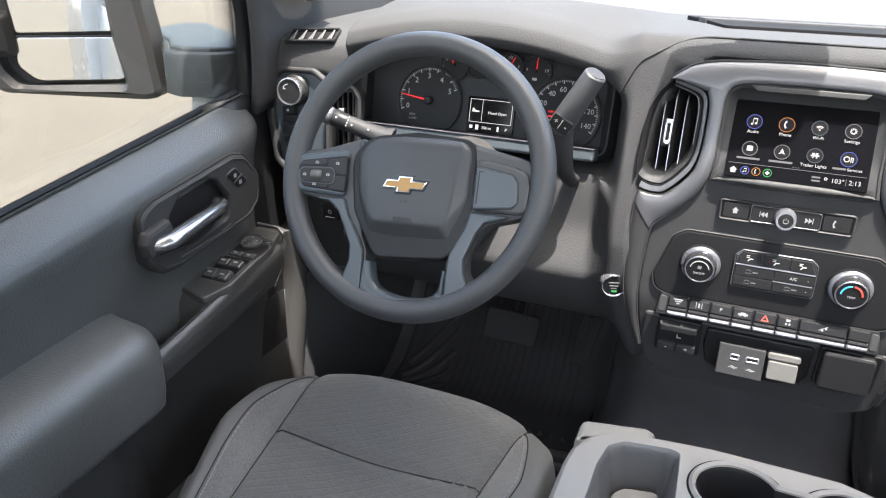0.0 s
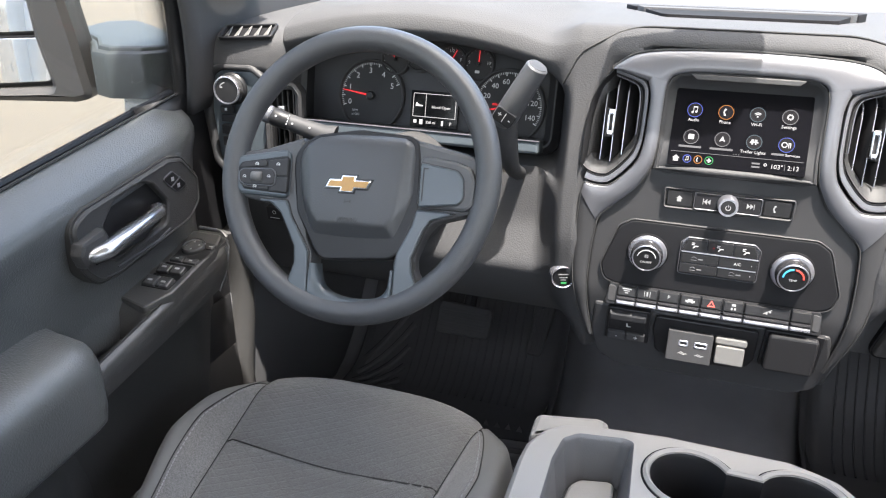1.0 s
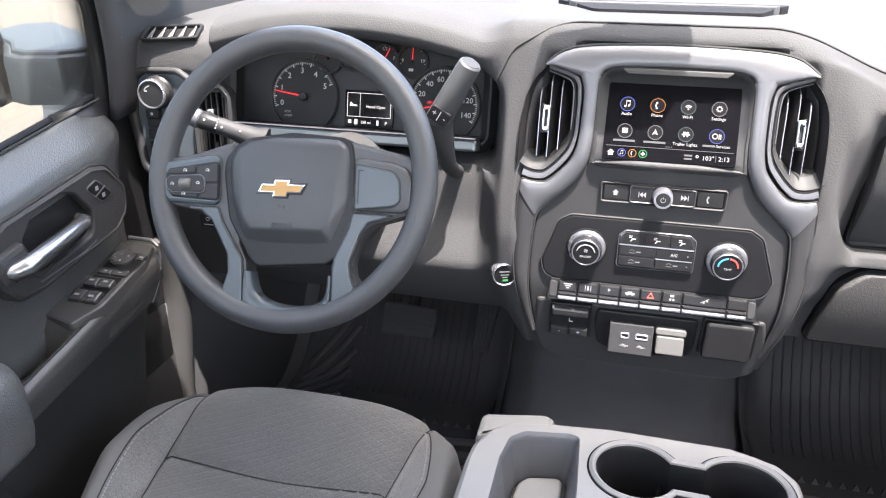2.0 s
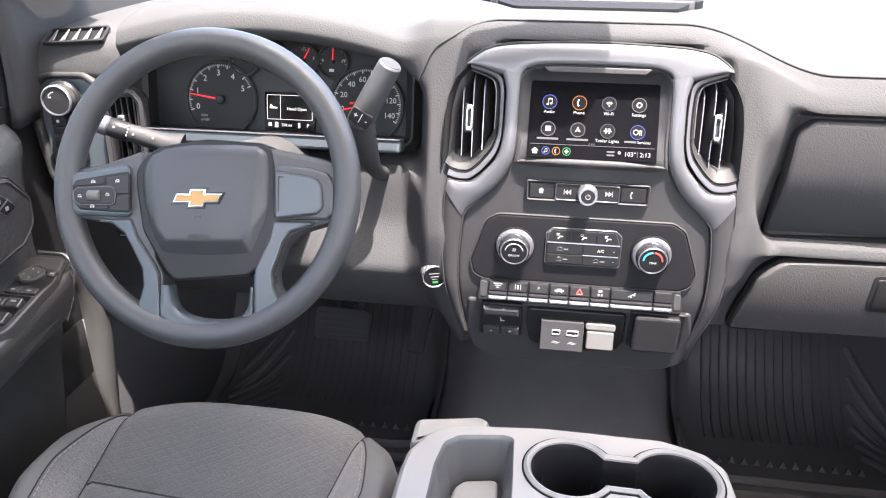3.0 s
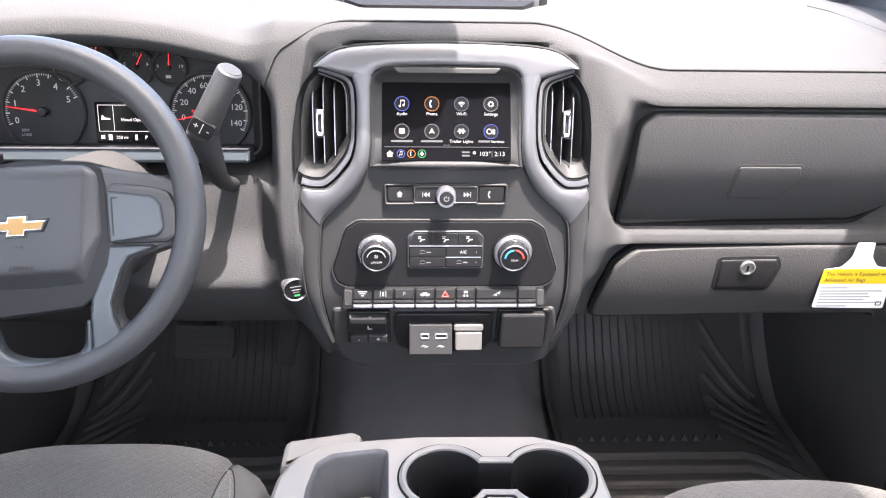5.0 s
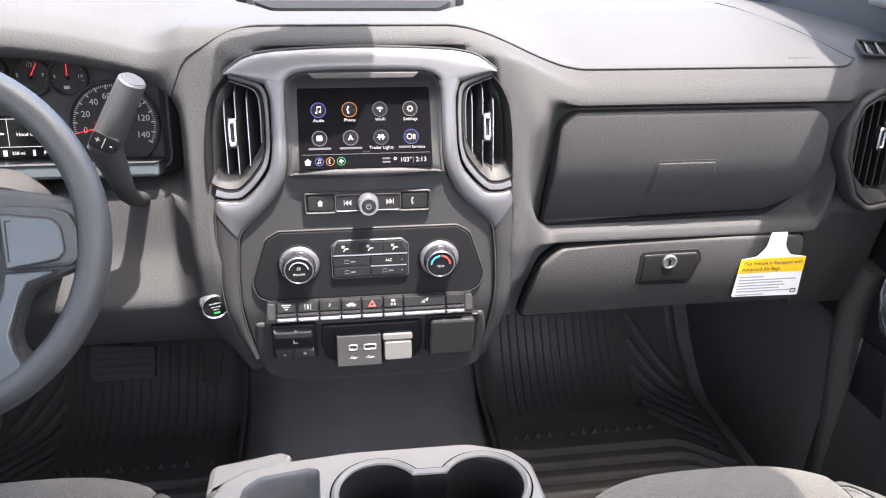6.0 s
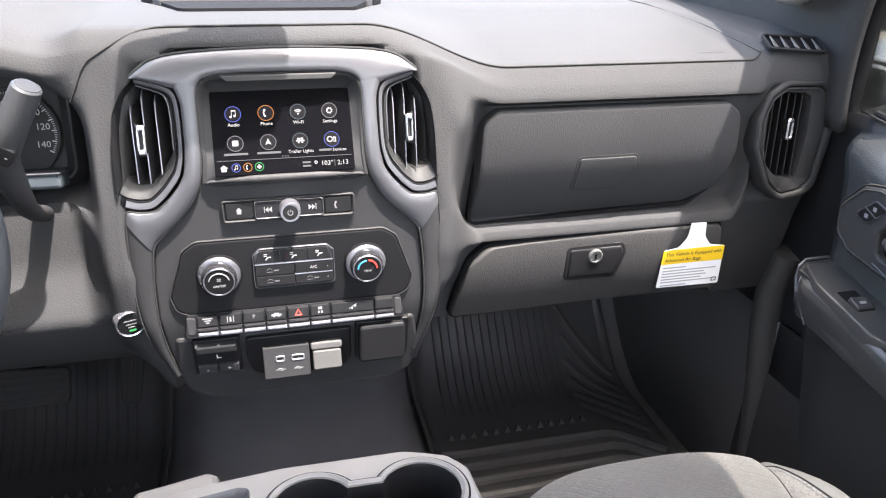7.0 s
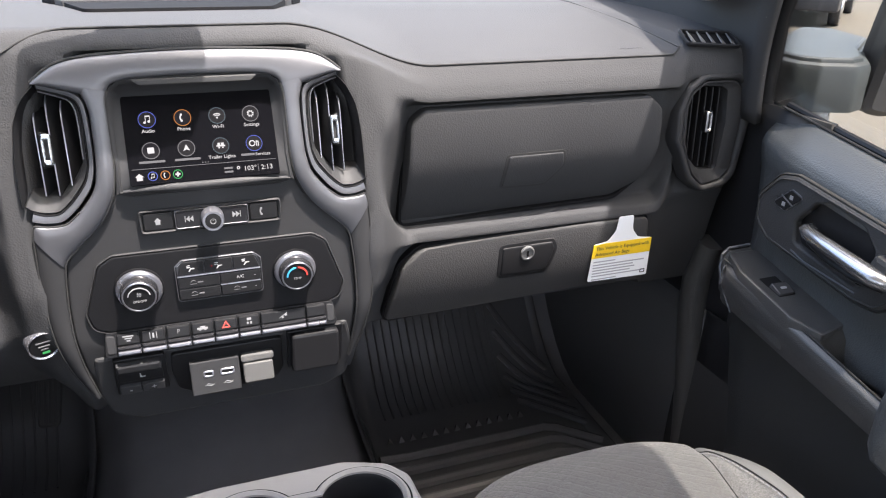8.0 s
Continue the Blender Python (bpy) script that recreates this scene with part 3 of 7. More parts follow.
text("AIRBAG", 0.0125, Matrix.Translation((0.622, 0.085, on_dash(0.62, 0.085) + 0.0006)) @ Matrix.Rotation(radians(7), 4, "X"), EMBOSS, dashboard)

# windshield defroster slot; flat dark plates stand in for its shaded openings
DS = Matrix.Translation((0, 0.245, 1.0225)) @ Matrix.Rotation(radians(-1.5), 4, "X")
slot = rp([(-0.116, -0.060, 0.02), (0.116, -0.060, 0.02), (0.150, 0.050, 0.004), (-0.150, 0.050, 0.004)], 0.008, 5)
part("defroster_slot", plate(slot, 0.0006, 0.0003, DS, -0.008), DEEP, dashboard, "flat dark plate for the shaded windshield defroster slot")
part("defroster_bar", plate(rp([(-0.152, 0.052), (0.152, 0.052), (0.166, 0.092), (-0.166, 0.092)], 0.004), 0.0030, 0.0015, DS, -0.010), DASH, dashboard)
part("defroster_slot", plate(rp([(-0.168, 0.094), (0.168, 0.094), (0.190, 0.150), (-0.190, 0.150)], 0.006), 0.0006, 0.0003, DS, -0.012), DEEP, dashboard)


def grille(s):
    """Side window defroster grille in the corner of the dashboard."""
    g = thing("defroster_grille", (s * 0.735, 0.06, 0.985), "small black slatted window defroster grille on the dashboard corner", "vent", group="defroster grilles")
    m = Matrix.Translation((s * 0.735, 0.052, 0.9845)) @ Matrix.Rotation(radians(24), 4, "X") @ Matrix.Rotation(radians(-8 * s), 4, "Z")
    o, i = rect(-0.045, -0.020, 0.045, 0.020, 0.006), rect(-0.041, -0.016, 0.041, 0.016, 0.004)
    part("frame", ring(o, i, 0.0012, 0.0008, m, -0.004), BLACK, g)
    part("backing", plate(rect(-0.042, -0.017, 0.042, 0.017), -0.004, 0.0005, m, -0.006), DEEP, g)
    for q in range(5):
        u = -0.032 + 0.0165 * q
        c = m @ Matrix.Translation((u, 0, -0.0015)) @ Matrix.Rotation(radians(24 * s), 4, "Y")
        part("slat", plate(rp([(-0.0075, -0.0155), (0.0060, -0.0155), (0.0012, 0.0155), (-0.0012, 0.0155)], 0.001, 2), 0.0014, 0.0005, c), SOCKETGREY, g)


for s in (-1, 1):
    grille(s)

# glove boxes
def skin(poly, height, bev, m, back=-0.03, n=44):
    """Curved lid over an outline, with rolled edges and a rim that runs back."""
    zs = [q[1] for q in poly]
    z0, z1 = min(zs) + 1e-5, max(zs) - 1e-5
    def span(z):
        c = []
        for (xa, za), (xb, zb) in zip(poly, poly[1:] + poly[:1]):
            if (za - z) * (zb - z) <= 0 and za != zb:
                c.append(xa + (xb - xa) * (z - za) / (zb - za))
        return min(c), max(c)
    edge = [0.0, 0.004, 0.010, 0.018, 0.03, 0.05]
    us = edge + [0.05 + 0.9 * i / n for i in range(1, n)] + [1 - e for e in edge[::-1]]
    k = len(us)
    v = []
    for w in us:
        z = z0 + (z1 - z0) * w
        a, b = span(z)
        for u in us:
            x = a + (b - a) * u
            d = min((x - a), (b - x), (z - z0), (z1 - z))
            t = max(0.0, 1 - d / bev)
            v.append(Vector((x, z, height(x, z) - bev * (1 - math.sqrt(max(0.0, 1 - t * t))))))
    f = [(r * k + c, r * k + c + 1, (r + 1) * k + c + 1, (r + 1) * k + c) for r in range(k - 1) for c in range(k - 1)]
    rim = list(range(k)) + [r * k + k - 1 for r in range(1, k)] + [(k - 1) * k + c for c in range(k - 2, -1, -1)] + [r * k for r in range(k - 2, 0, -1)]
    n0 = len(v)
    v += [Vector((v[q].x, v[q].y, back)) for q in rim]
    f += [(rim[q - 1], n0 + q - 1 if q else n0 + len(rim) - 1, n0 + q, rim[q]) for q in range(len(rim))]
    return moved((v, f), m)


UG = PL(0, 0.040, 0, 0)
def ug_h(x, z):
    return 0.016 - 1.2 * (z - 0.862) ** 2 - 2.2 * max(0.0, 0.842 - z) ** 2 - 0.05 * max(0.0, x - 0.60) ** 2
ug_o = rp([(0.2529, 0.740, 0.012), (0.600, 0.748, 0.03), (0.645, 0.780, 0.04), (0.6545, 0.835, 0.03), (0.6510, 0.890, 0.02), (0.628, 0.9090, 0.022), (0.280, 0.9095, 0.022), (0.2600, 0.893, 0.02)], 0.02, 7)
ugb = part("upper_glove_box_door", skin(ug_o, ug_h, 0.005, UG), DASH, dashboard, "closed upper glove box door in grained plastic")
part("lid_gap", ring(inset(ug_o, -0.0035), inset(ug_o, 0.001), -0.010, 0.0005, UG, -0.03), DEEP, ugb)
ul = rp([(0.3980, 0.7880), (0.4680, 0.7860, 0.012), (0.4945, 0.8170, 0.012), (0.4915, 0.8386), (0.4025, 0.8385)], 0.006, 5)
part("latch", skin(inset(ul, -0.0020), lambda x, z: ug_h(x, z) + 0.0005, 0.0004, UG, -0.02, 16), SEAM, ugb)
part("latch_pull", skin(inset(ul, 0.0015), lambda x, z: ug_h(x, z) + 0.0016, 0.002, UG, -0.02, 16), DASH, ugb, "recessed pull latch")
LG = PL(0, 0.040, 0.63, -5)
def lgv(z):
    return z - 0.63
def lg_h(x, w):
    return 0.009 - 2.2 * (w - 0.03) ** 2
lg_o = rp([(a, lgv(b), c) for a, b, c in [(0.2239, 0.5925, 0.012), (0.6093, 0.6059, 0.03), (0.6608, 0.6307, 0.03), (0.6589, 0.7146, 0.012), (0.5711, 0.7175, 0.01), (0.2802, 0.7099, 0.03), (0.2487, 0.6841, 0.03)]], 0.02, 7)
lgb = part("lower_glove_box_door", skin(lg_o, lg_h, 0.006, LG), DASHLOW, dashboard, "closed lower glove box door with a key lock")
part("lid_gap", ring(inset(lg_o, -0.0035), inset(lg_o, 0.001), -0.006, 0.0005, LG, -0.03), DEEP, lgb)
lp = rp([(0.3985, lgv(0.6475)), (0.4800, lgv(0.6455), 0.012), (0.4945, lgv(0.6870), 0.012), (0.4885, lgv(0.7008)), (0.4004, lgv(0.6993))], 0.007, 5)
part("latch", skin(inset(lp, -0.0015), lambda x, z: lg_h(x, z) + 0.0010, 0.0008, LG, -0.01, 16), BLACK, lgb)
part("latch_pull", skin(inset(lp, 0.0035), lambda x, z: lg_h(x, z) + 0.0025, 0.003, LG, -0.01, 16), BLACK, lgb, "dark pull latch")
part("lock", lathe([(0.0115, 0), (0.0115, 0.0030), (0.0100, 0.0042), (0.0085, 0.0042), (0.0080, 0.0034), (0.0005, 0.0034)], 24, LG @ Matrix.Translation((0.4440, lgv(0.6845), 0.0088))), LOCKGREY, lgb, "round metal key lock")
part("keyhole", plate(rect(-0.0016, -0.0045, 0.0016, 0.0045, 0.001), 0.0006, 0.0001, LG @ Matrix.Translation((0.4440, lgv(0.6845), 0.0123))), DEEP, lgb)

# hanging airbag notice
tag = thing("warning_tag", (0.64, 0.07, 0.60), "white paper notice with a yellow header hanging on the glove box", "tag")
TG = PL(0.6089, 0.0265, 0.651, -3, spin=0)
part("paper", plate(rp([(-0.053, -0.035), (0.057, -0.037), (0.054, 0.031), (0.028, 0.035, 0.012), (0.016, 0.050, 0.02), (0.014, 0.074), (-0.012, 0.074), (-0.014, 0.050, 0.02), (-0.026, 0.034, 0.012), (-0.050, 0.030)], 0.003), 0.0008, 0.0002, TG), PAPER, tag)
part("header", plate(rp([(-0.0515, 0.006), (0.0553, 0.006), (0.0543, 0.0308), (0.03, 0.031), (-0.03, 0.031), (-0.0503, 0.0298)], 0.001), 0.0013, 0.0002, TG), YELLOW, tag, "yellow header band")
text("This Vehicle is Equipped with", 0.0082, TG @ Matrix.Translation((-0.046, 0.0225, 0.0014)), INK, tag, align="LEFT")
text("Advanced Air Bags", 0.0082, TG @ Matrix.Translation((-0.046, 0.0125, 0.0014)), INK, tag, align="LEFT")
for i, (w, y) in enumerate(((0.04, -0.001), (0.094, -0.0065), (0.074, -0.0115), (0.078, -0.0165), (0.070, -0.0215), (0.096, -0.0265), (0.046, -0.0325))):
    part("print_line", plate(rect(-0.047, y - 0.0011, -0.047 + w, y + 0.0011, 0.0003, 1), 0.0010, 0.0001, TG), INKGREY, tag)
part("print_mark", ring(rect(0.043, -0.032, 0.052, -0.025, 0.0006, 1), rect(0.0445, -0.0305, 0.0505, -0.0265, 0.0004, 1), 0.0011, 0.0001, TG), INK, tag)


def vane_vent(name, label, m, outer, hole, vanes, tab, mat_o=DASHLOW, lean=0.0):
    v = thing(name, m.translation, label, "vent", group="air vents")
    part("housing", ring(outer, hole, 0.012, 0.004, m, -0.01), mat_o, v)
    part("inner_frame", ring(inset(hole, -0.001), inset(hole, 0.003), 0.007, 0.001, m, -0.02), VENTBLACK, v)
    part("cavity", plate(hole, -0.028, 0.0005, m, -0.030), DEEP, v)
    for u, y0, y1 in vanes:
        part("vane", plate(rp([(-0.0012, y0), (0.0012, y0), (0.0012, y1), (-0.0012, y1)], 0.0005, 1), 0.003, 0.0006, m @ Matrix.Translation((u, 0, 0)) @ Matrix.Rotation(radians(lean), 4, "Y"), -0.022), BLACK, v)
    u, w = tab
    t = part("tab", ring(rect(u - 0.0055, w - 0.017, u + 0.0055, w + 0.017, 0.003), rect(u - 0.002, w - 0.011, u + 0.002, w + 0.011, 0.001), 0.012, 0.002, m, -0.002), SATIN, v, "chrome adjuster tab")
    return v


# corner vents
RIM = rp([(-0.0676, -0.0085), (-0.0681, 0.0344), (-0.0544, 0.0712), (-0.0259, 0.0903), (0.0421, 0.0885), (0.0661, 0.0728), (0.0718, 0.0111), (0.0561, -0.0745), (0.0358, -0.0911), (-0.0088, -0.0954), (-0.0373, -0.0738)], 0.024, 6)
RIM_IN = rp([(-0.0558, -0.0095), (-0.0565, 0.0336), (-0.0461, 0.0641), (-0.0212, 0.0801), (0.0351, 0.0787), (0.05, 0.0694), (0.0557, 0.0123), (0.0451, -0.064), (0.0282, -0.079), (-0.007, -0.0845), (-0.0297, -0.0655)], 0.018, 6)
SLOT = rp([(-0.0429, -0.0106), (-0.0441, 0.0497), (-0.0362, 0.0676), (-0.0197, 0.0709), (0.0149, 0.0688), (0.027, 0.0622), (0.0303, 0.0098), (0.0223, -0.0571), (0.0162, -0.0611), (-0.0143, -0.058), (-0.0361, -0.036)], 0.008, 6)


def corner_rim(m, s, parent):
    """Rounded raised rim in the corner of the dashboard."""
    o, i = [(s * x, y) for x, y in RIM], [(s * x, y) for x, y in RIM_IN]
    part("bezel", loft([(o, -0.020), (o, 0.002), (shrink(o, 0.0015), 0.0055), (shrink(o, 0.004), 0.0075), (shrink(i, -0.0025), 0.0070), (shrink(i, -0.0006), 0.0045), (i, 0.001), (i, -0.006)], m), PANEL, parent, "rounded dark surround", sharp=60)


RV = PL(0.748, 0.032, 0.845, 4, 2)
vents_r = thing("air_vent", RV.translation, "black corner air vent with upright vanes and chrome tab", "vent", group="air vents")
corner_rim(RV, 1, vents_r)
part("funnel", loft([(shrink(RIM_IN, 0.0012), -0.006), (shrink(RIM_IN, 0.0014), 0.0030), (shrink(RIM_IN, 0.0035), 0.0042), (shrink(SLOT, -0.004), -0.0015), (shrink(SLOT, -0.0006), -0.0022), (SLOT, -0.004), (SLOT, -0.030)], RV), PANEL, vents_r, "sloped inner frame", sharp=50)
part("cavity", plate(shrink(SLOT, -0.004), -0.028, 0.0005, RV, -0.032), DEEP, vents_r)
for x, y0, y1 in ((-0.0370, -0.030, 0.058), (-0.0245, -0.046, 0.066), (-0.0120, -0.056, 0.068), (0.0005, -0.058, 0.067), (0.0130, -0.058, 0.066)):
    vane = part("vane", plate(rp([(-0.0011, y0), (0.0011, y0), (0.0011, y1), (-0.0011, y1)], 0.0005, 1), -0.006, 0.0006, RV @ Matrix.Translation((x, 0, 0)) @ Matrix.Rotation(radians(-12), 4, "Y"), -0.026), BLACK, vents_r)
    part("vane_edge", tube([RV @ Vector((x + 0.001, y, -0.0058)) for y in (y0 + 0.002, y1 - 0.002)], 0.0006, 6), PANEL, vane)
part("tab", ring(rect(-0.0120, -0.0005, -0.0010, 0.0330, 0.004), rect(-0.0085, 0.0055, -0.0045, 0.0270, 0.0015), 0.005, 0.002, RV, -0.006), SATIN, vents_r, "chrome adjuster tab")
part("tab_core", plate(rect(-0.0100, 0.002, -0.0030, 0.031, 0.002), 0.0005, 0.001, RV, -0.010), PANEL, vents_r)

# rear-view mirror that hangs from the windshield, above the view
rvm = thing("rear_view_mirror", (-0.012, -0.106, 1.27), "black rear-view mirror hanging from the windshield", "mirror")
RM = Matrix.Translation((-0.012, -0.093, 1.30)) @ Matrix.Rotation(radians(8), 4, "Z") @ Matrix.Rotation(radians(62), 4, "X")
part("shell", plate(rect(-0.088, -0.036, 0.088, 0.036, 0.022), 0.0, 0.012, RM, -0.035), BLACK, rvm)
part("glass", plate(rect(-0.084, -0.032, 0.084, 0.032, 0.02), 0.002, 0.001, RM, -0.001), MIRRORGLASS, rvm)
part("stem", tube([(-0.012, -0.096, 1.31), (0, -0.07, 1.35), (0, -0.07, 1.385)], [0.014, 0.011, 0.02], 10), BLACK, rvm)

# ---- centre stack ----
stack = thing("center_stack", (0, -0.02, 0.56), "dark centre stack with silver trim, screen and climate controls", "console")
FACE_Z = [0.50, 0.60, 0.68, 0.745, 0.797, 0.824, 0.846, 0.866, 0.90, 0.94, 0.974, 1.005, 1.03]
FACE_Y = [-0.026, -0.044, -0.053, -0.048, -0.044, -0.042, -0.041, -0.040, -0.034, -0.024, -0.015, -0.002, 0.012]


def face_y(z):
    """Depth of the stack's curved face at a height."""
    return sum(lerp_list(FACE_Z, FACE_Y, z + 0.004 * q) for q in range(-3, 4)) / 7


def on_face(p, h=0.0):
    return Vector((p[0], face_y(p[1]) - h, p[1]))


def densify(pairs, n=5):
    out = []
    for i in range(len(pairs) - 1):
        for j in range(n):
            t = j / n
            out.append(tuple(Vector(p).lerp(Vector(q), t) for p, q in zip(pairs[i], pairs[i + 1])))
    out.append(tuple(Vector(p) for p in pairs[-1]))
    for _ in range(3):
        out = [out[0]] + [tuple((a[k] + 2 * b[k] + c[k]) / 4 for k in (0, 1)) for a, b, c in zip(out, out[1:], out[2:])] + [out[-1]]
    return out


def band(a, b, prof, n=5, s=1):
    """Moulded strip on the stack's face between two edges; prof gives (share across, height) from a to b."""
    v, f = [], []
    k = len(prof)
    for p, q in densify(list(zip(a, b)), n):
        for t, h in prof:
            r = p.lerp(q, t)
            v.append(on_face((s * r.x, r.y), h))
    rows_ = len(v) // k
    f = [(i * k + j, (i + 1) * k + j, (i + 1) * k + j + 1, i * k + j + 1) for i in range(rows_ - 1) for j in range(k - 1)]
    return v, f


leg_out = [(0.1190, 0.970), (0.1130, 0.955), (0.1098, 0.9421), (0.111, 0.8869), (0.1168, 0.8613), (0.1346, 0.8405), (0.1497, 0.8271), (0.1705, 0.8274), (0.1815, 0.8311), (0.1841, 0.8162), (0.1876, 0.7454), (0.1835, 0.6892), (0.1740, 0.6479), (0.1560, 0.6060)]
leg_in = [(0.0905, 0.964), (0.0930, 0.955), (0.0932, 0.9405), (0.0935, 0.8869), (0.0978, 0.857), (0.111, 0.8312), (0.1262, 0.8144), (0.144, 0.7986), (0.1543, 0.7891), (0.1593, 0.7795), (0.1633, 0.7375), (0.1642, 0.6933), (0.1600, 0.652), (0.1500, 0.6060)]
half = leg_in[4:] + [(0.134, 0.566)]
outline = [(x, z) for x, z in half] + [(-x, z) for x, z in half[::-1]]
part("panel", skin(rp(outline, 0.010), lambda x, z: -face_y(z) - 0.004, 0.003, PL(0, 0, 0), -0.04), PANEL, stack, sharp=60)

TRIM_PROF = [(0, -0.020), (0, -0.001), (0.02, 0.0008), (0.10, 0.0026), (0.35, 0.0042), (0.65, 0.0042), (0.90, 0.0026), (0.98, 0.0008), (1, -0.001), (1, -0.014)]
top_half = [((0.161, 0.9750), (0.161, 0.9742)), ((0.153, 0.982), (0.148, 0.972)), ((0.141, 0.9905), (0.117, 0.9625)), ((0.126, 0.9955), (0.0945, 0.956)), ((0.104, 0.9985), (0.0880, 0.9700)), ((0.067, 1.0005), (0.072, 0.9752)), ((0.033, 1.0015), (0.034, 0.9765)), ((0, 1.0020), (0, 0.9768))]
top = top_half + [tuple((-x, z) for x, z in p) for p in top_half[-2::-1]]
part("trim_top", band([p[0] for p in top], [p[1] for p in top], TRIM_PROF), SILVER, stack, "satin silver trim bar over the screen", sharp=50)
for s in (-1, 1):
    part("trim_side", band(leg_out[:10], leg_in[:10], TRIM_PROF, s=s), SILVER, stack, "satin silver side trim", sharp=50)
    # Lower trim takes the darker panel plastic, which paints in its shade.
    part("side_trim_low", band(leg_out[8:], leg_in[8:], [(t, h - 0.0012) for t, h in TRIM_PROF], s=s), PANEL, stack, "lower side trim, coloured darker for the shade on it", sharp=50)
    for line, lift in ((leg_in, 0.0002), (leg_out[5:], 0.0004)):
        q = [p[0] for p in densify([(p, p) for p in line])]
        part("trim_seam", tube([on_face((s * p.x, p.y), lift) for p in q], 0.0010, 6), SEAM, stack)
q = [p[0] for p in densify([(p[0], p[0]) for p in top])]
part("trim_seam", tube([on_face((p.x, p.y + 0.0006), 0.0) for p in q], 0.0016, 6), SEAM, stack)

# screen in its hollow surround
SC = PL(0, -0.021, 0.9085, 26.8)
so = [(0, 0.9762), (0.03, 0.976), (0.06, 0.9755), (0.079, 0.9738), (0.0882, 0.967), (0.0922, 0.955), (0.0926, 0.935), (0.0928, 0.905), (0.0928, 0.886), (0.0950, 0.866), (0.0965, 0.856), (0.080, 0.852), (0.04, 0.852), (0, 0.852)]
si = [(0, 0.0488), (0.03, 0.0488), (0.06, 0.0488), (0.0752, 0.0488), (0.0770, 0.0484), (0.0780, 0.0470), (0.0780, 0.030), (0.0780, 0.0), (0.0780, -0.030), (0.0778, -0.0445), (0.0765, -0.0476), (0.060, -0.0480), (0.03, -0.0480), (0, -0.0480)]
so += [(-x, z) for x, z in so[-2:0:-1]]
si += [(-x, z) for x, z in si[-2:0:-1]]
v, k = [], 7
for p, q in zip(so, si):
    a, b = on_face(p, -0.0012), SC @ Vector((*q, 0.0015))
    for t, h in ((0, -0.012), (0, 0.0), (0.04, 0.0010), (0.22, 0.0016), (0.32, 0.0), (0.94, -0.0005), (1, 0)):
        c = a.lerp(b, t)
        v.append(Vector((c.x, c.y - h, c.z)))
n = len(so)
screen = part("screen_housing", (v, [(i * k + j, ((i + 1) % n) * k + j, ((i + 1) % n) * k + j + 1, i * k + j + 1) for i in range(n) for j in range(k - 1)]), PANEL, stack, sharp=28)
part("brow", skin(rp([(-0.068, 0.9745), (0.068, 0.9745), (0.058, 0.9675), (-0.058, 0.9675)], 0.004), lambda x, z: -face_y(z) + 0.0014, 0.0014, PL(0, 0, 0), 0.0, 12), PANEL, screen, sharp=60)
lip = [(u, 0.8605 - 0.0015 * abs(u / 0.088) ** 4) for u in [-0.0885 + 0.177 * i / 40 for i in range(41)]]
part("lower_lip", tube([on_face((u, z), 0.0015) for u, z in lip], [0.0080 * min(1.0, 0.30 + 14 * (0.0885 - abs(u))) for u, z in lip], 14, flat=0.72), PANEL, screen, sharp=70)
part("display", plate(rect(-0.080, -0.049, 0.080, 0.049, 0.002), 0.003, 0.0005, SC, -0.005), SCREENBLACK, screen, "lit display with two rows of round icons")


def disp(u, v, w=0.0034):
    return SC @ Matrix.Translation((u, v, w))


def icon(u, v, ringm, glyph, word, wid):
    part("icon_disc", plate(circ(u, v, 0.0092), 0.0034, 0.0001, SC, 0.003), ICONFILL, screen)
    part("icon_ring", ring(circ(u, v, 0.0092), circ(u, v, 0.0085), 0.0037, 0.0001, SC, 0.003), ringm, screen)
    for g in glyph:
        part("glyph", plate([(u + a, v + b) for a, b in g], 0.0038, 0.0001, SC, 0.003), LITWHITE, screen)
    if word:
        text(word, 0.0055, disp(u, v - 0.0126), LITWHITE, screen)
    elif wid:
        part("caption_bar", plate(rect(u - wid / 2, v - 0.0136, u + wid / 2, v - 0.0112, 0.0005, 1), 0.0036, 0.0001, SC, 0.003), LITDIM, screen)


def bar(x0, y0, x1, y1):
    return [(x0, y0), (x1, y0), (x1, y1), (x0, y1)]


def arcband(r0, r1, a0, a1, cx=0, cy=0, n=8):
    a = [radians(a0 + (a1 - a0) * i / n) for i in range(n + 1)]
    return [(cx + r1 * math.cos(t), cy + r1 * math.sin(t)) for t in a] + [(cx + r0 * math.cos(t), cy + r0 * math.sin(t)) for t in a[::-1]]


note = [bar(-0.0018, -0.003, -0.0012, 0.004), bar(0.0026, -0.002, 0.0032, 0.0046), bar(-0.0018, 0.0032, 0.0032, 0.0046), circ(-0.0026, -0.003, 0.0014, 8), circ(0.0018, -0.002, 0.0014, 8)]
phone = [arcband(0.0036, 0.0052, 130, 230, 0.002, 0), circ(-0.0012, 0.0034, 0.0013, 8), circ(-0.0012, -0.0034, 0.0013, 8)]
wifi = [arcband(0.0048, 0.0058, 45, 135, 0, -0.003), arcband(0.003, 0.004, 45, 135, 0, -0.003), circ(0, -0.0024, 0.0011, 8)]
gear = [arcband(0.0018, 0.0038, i * 45, i * 45 + 30, 0, 0, 3) for i in range(8)]
tri = [[(-0.0036, -0.003), (0, -0.0015), (0, 0.0042)], [(0, -0.0015), (0.0036, -0.003), (0, 0.0042)]]
sq = [rect(-0.0035, -0.003, 0.0035, 0.0035, 0.001, 2)]
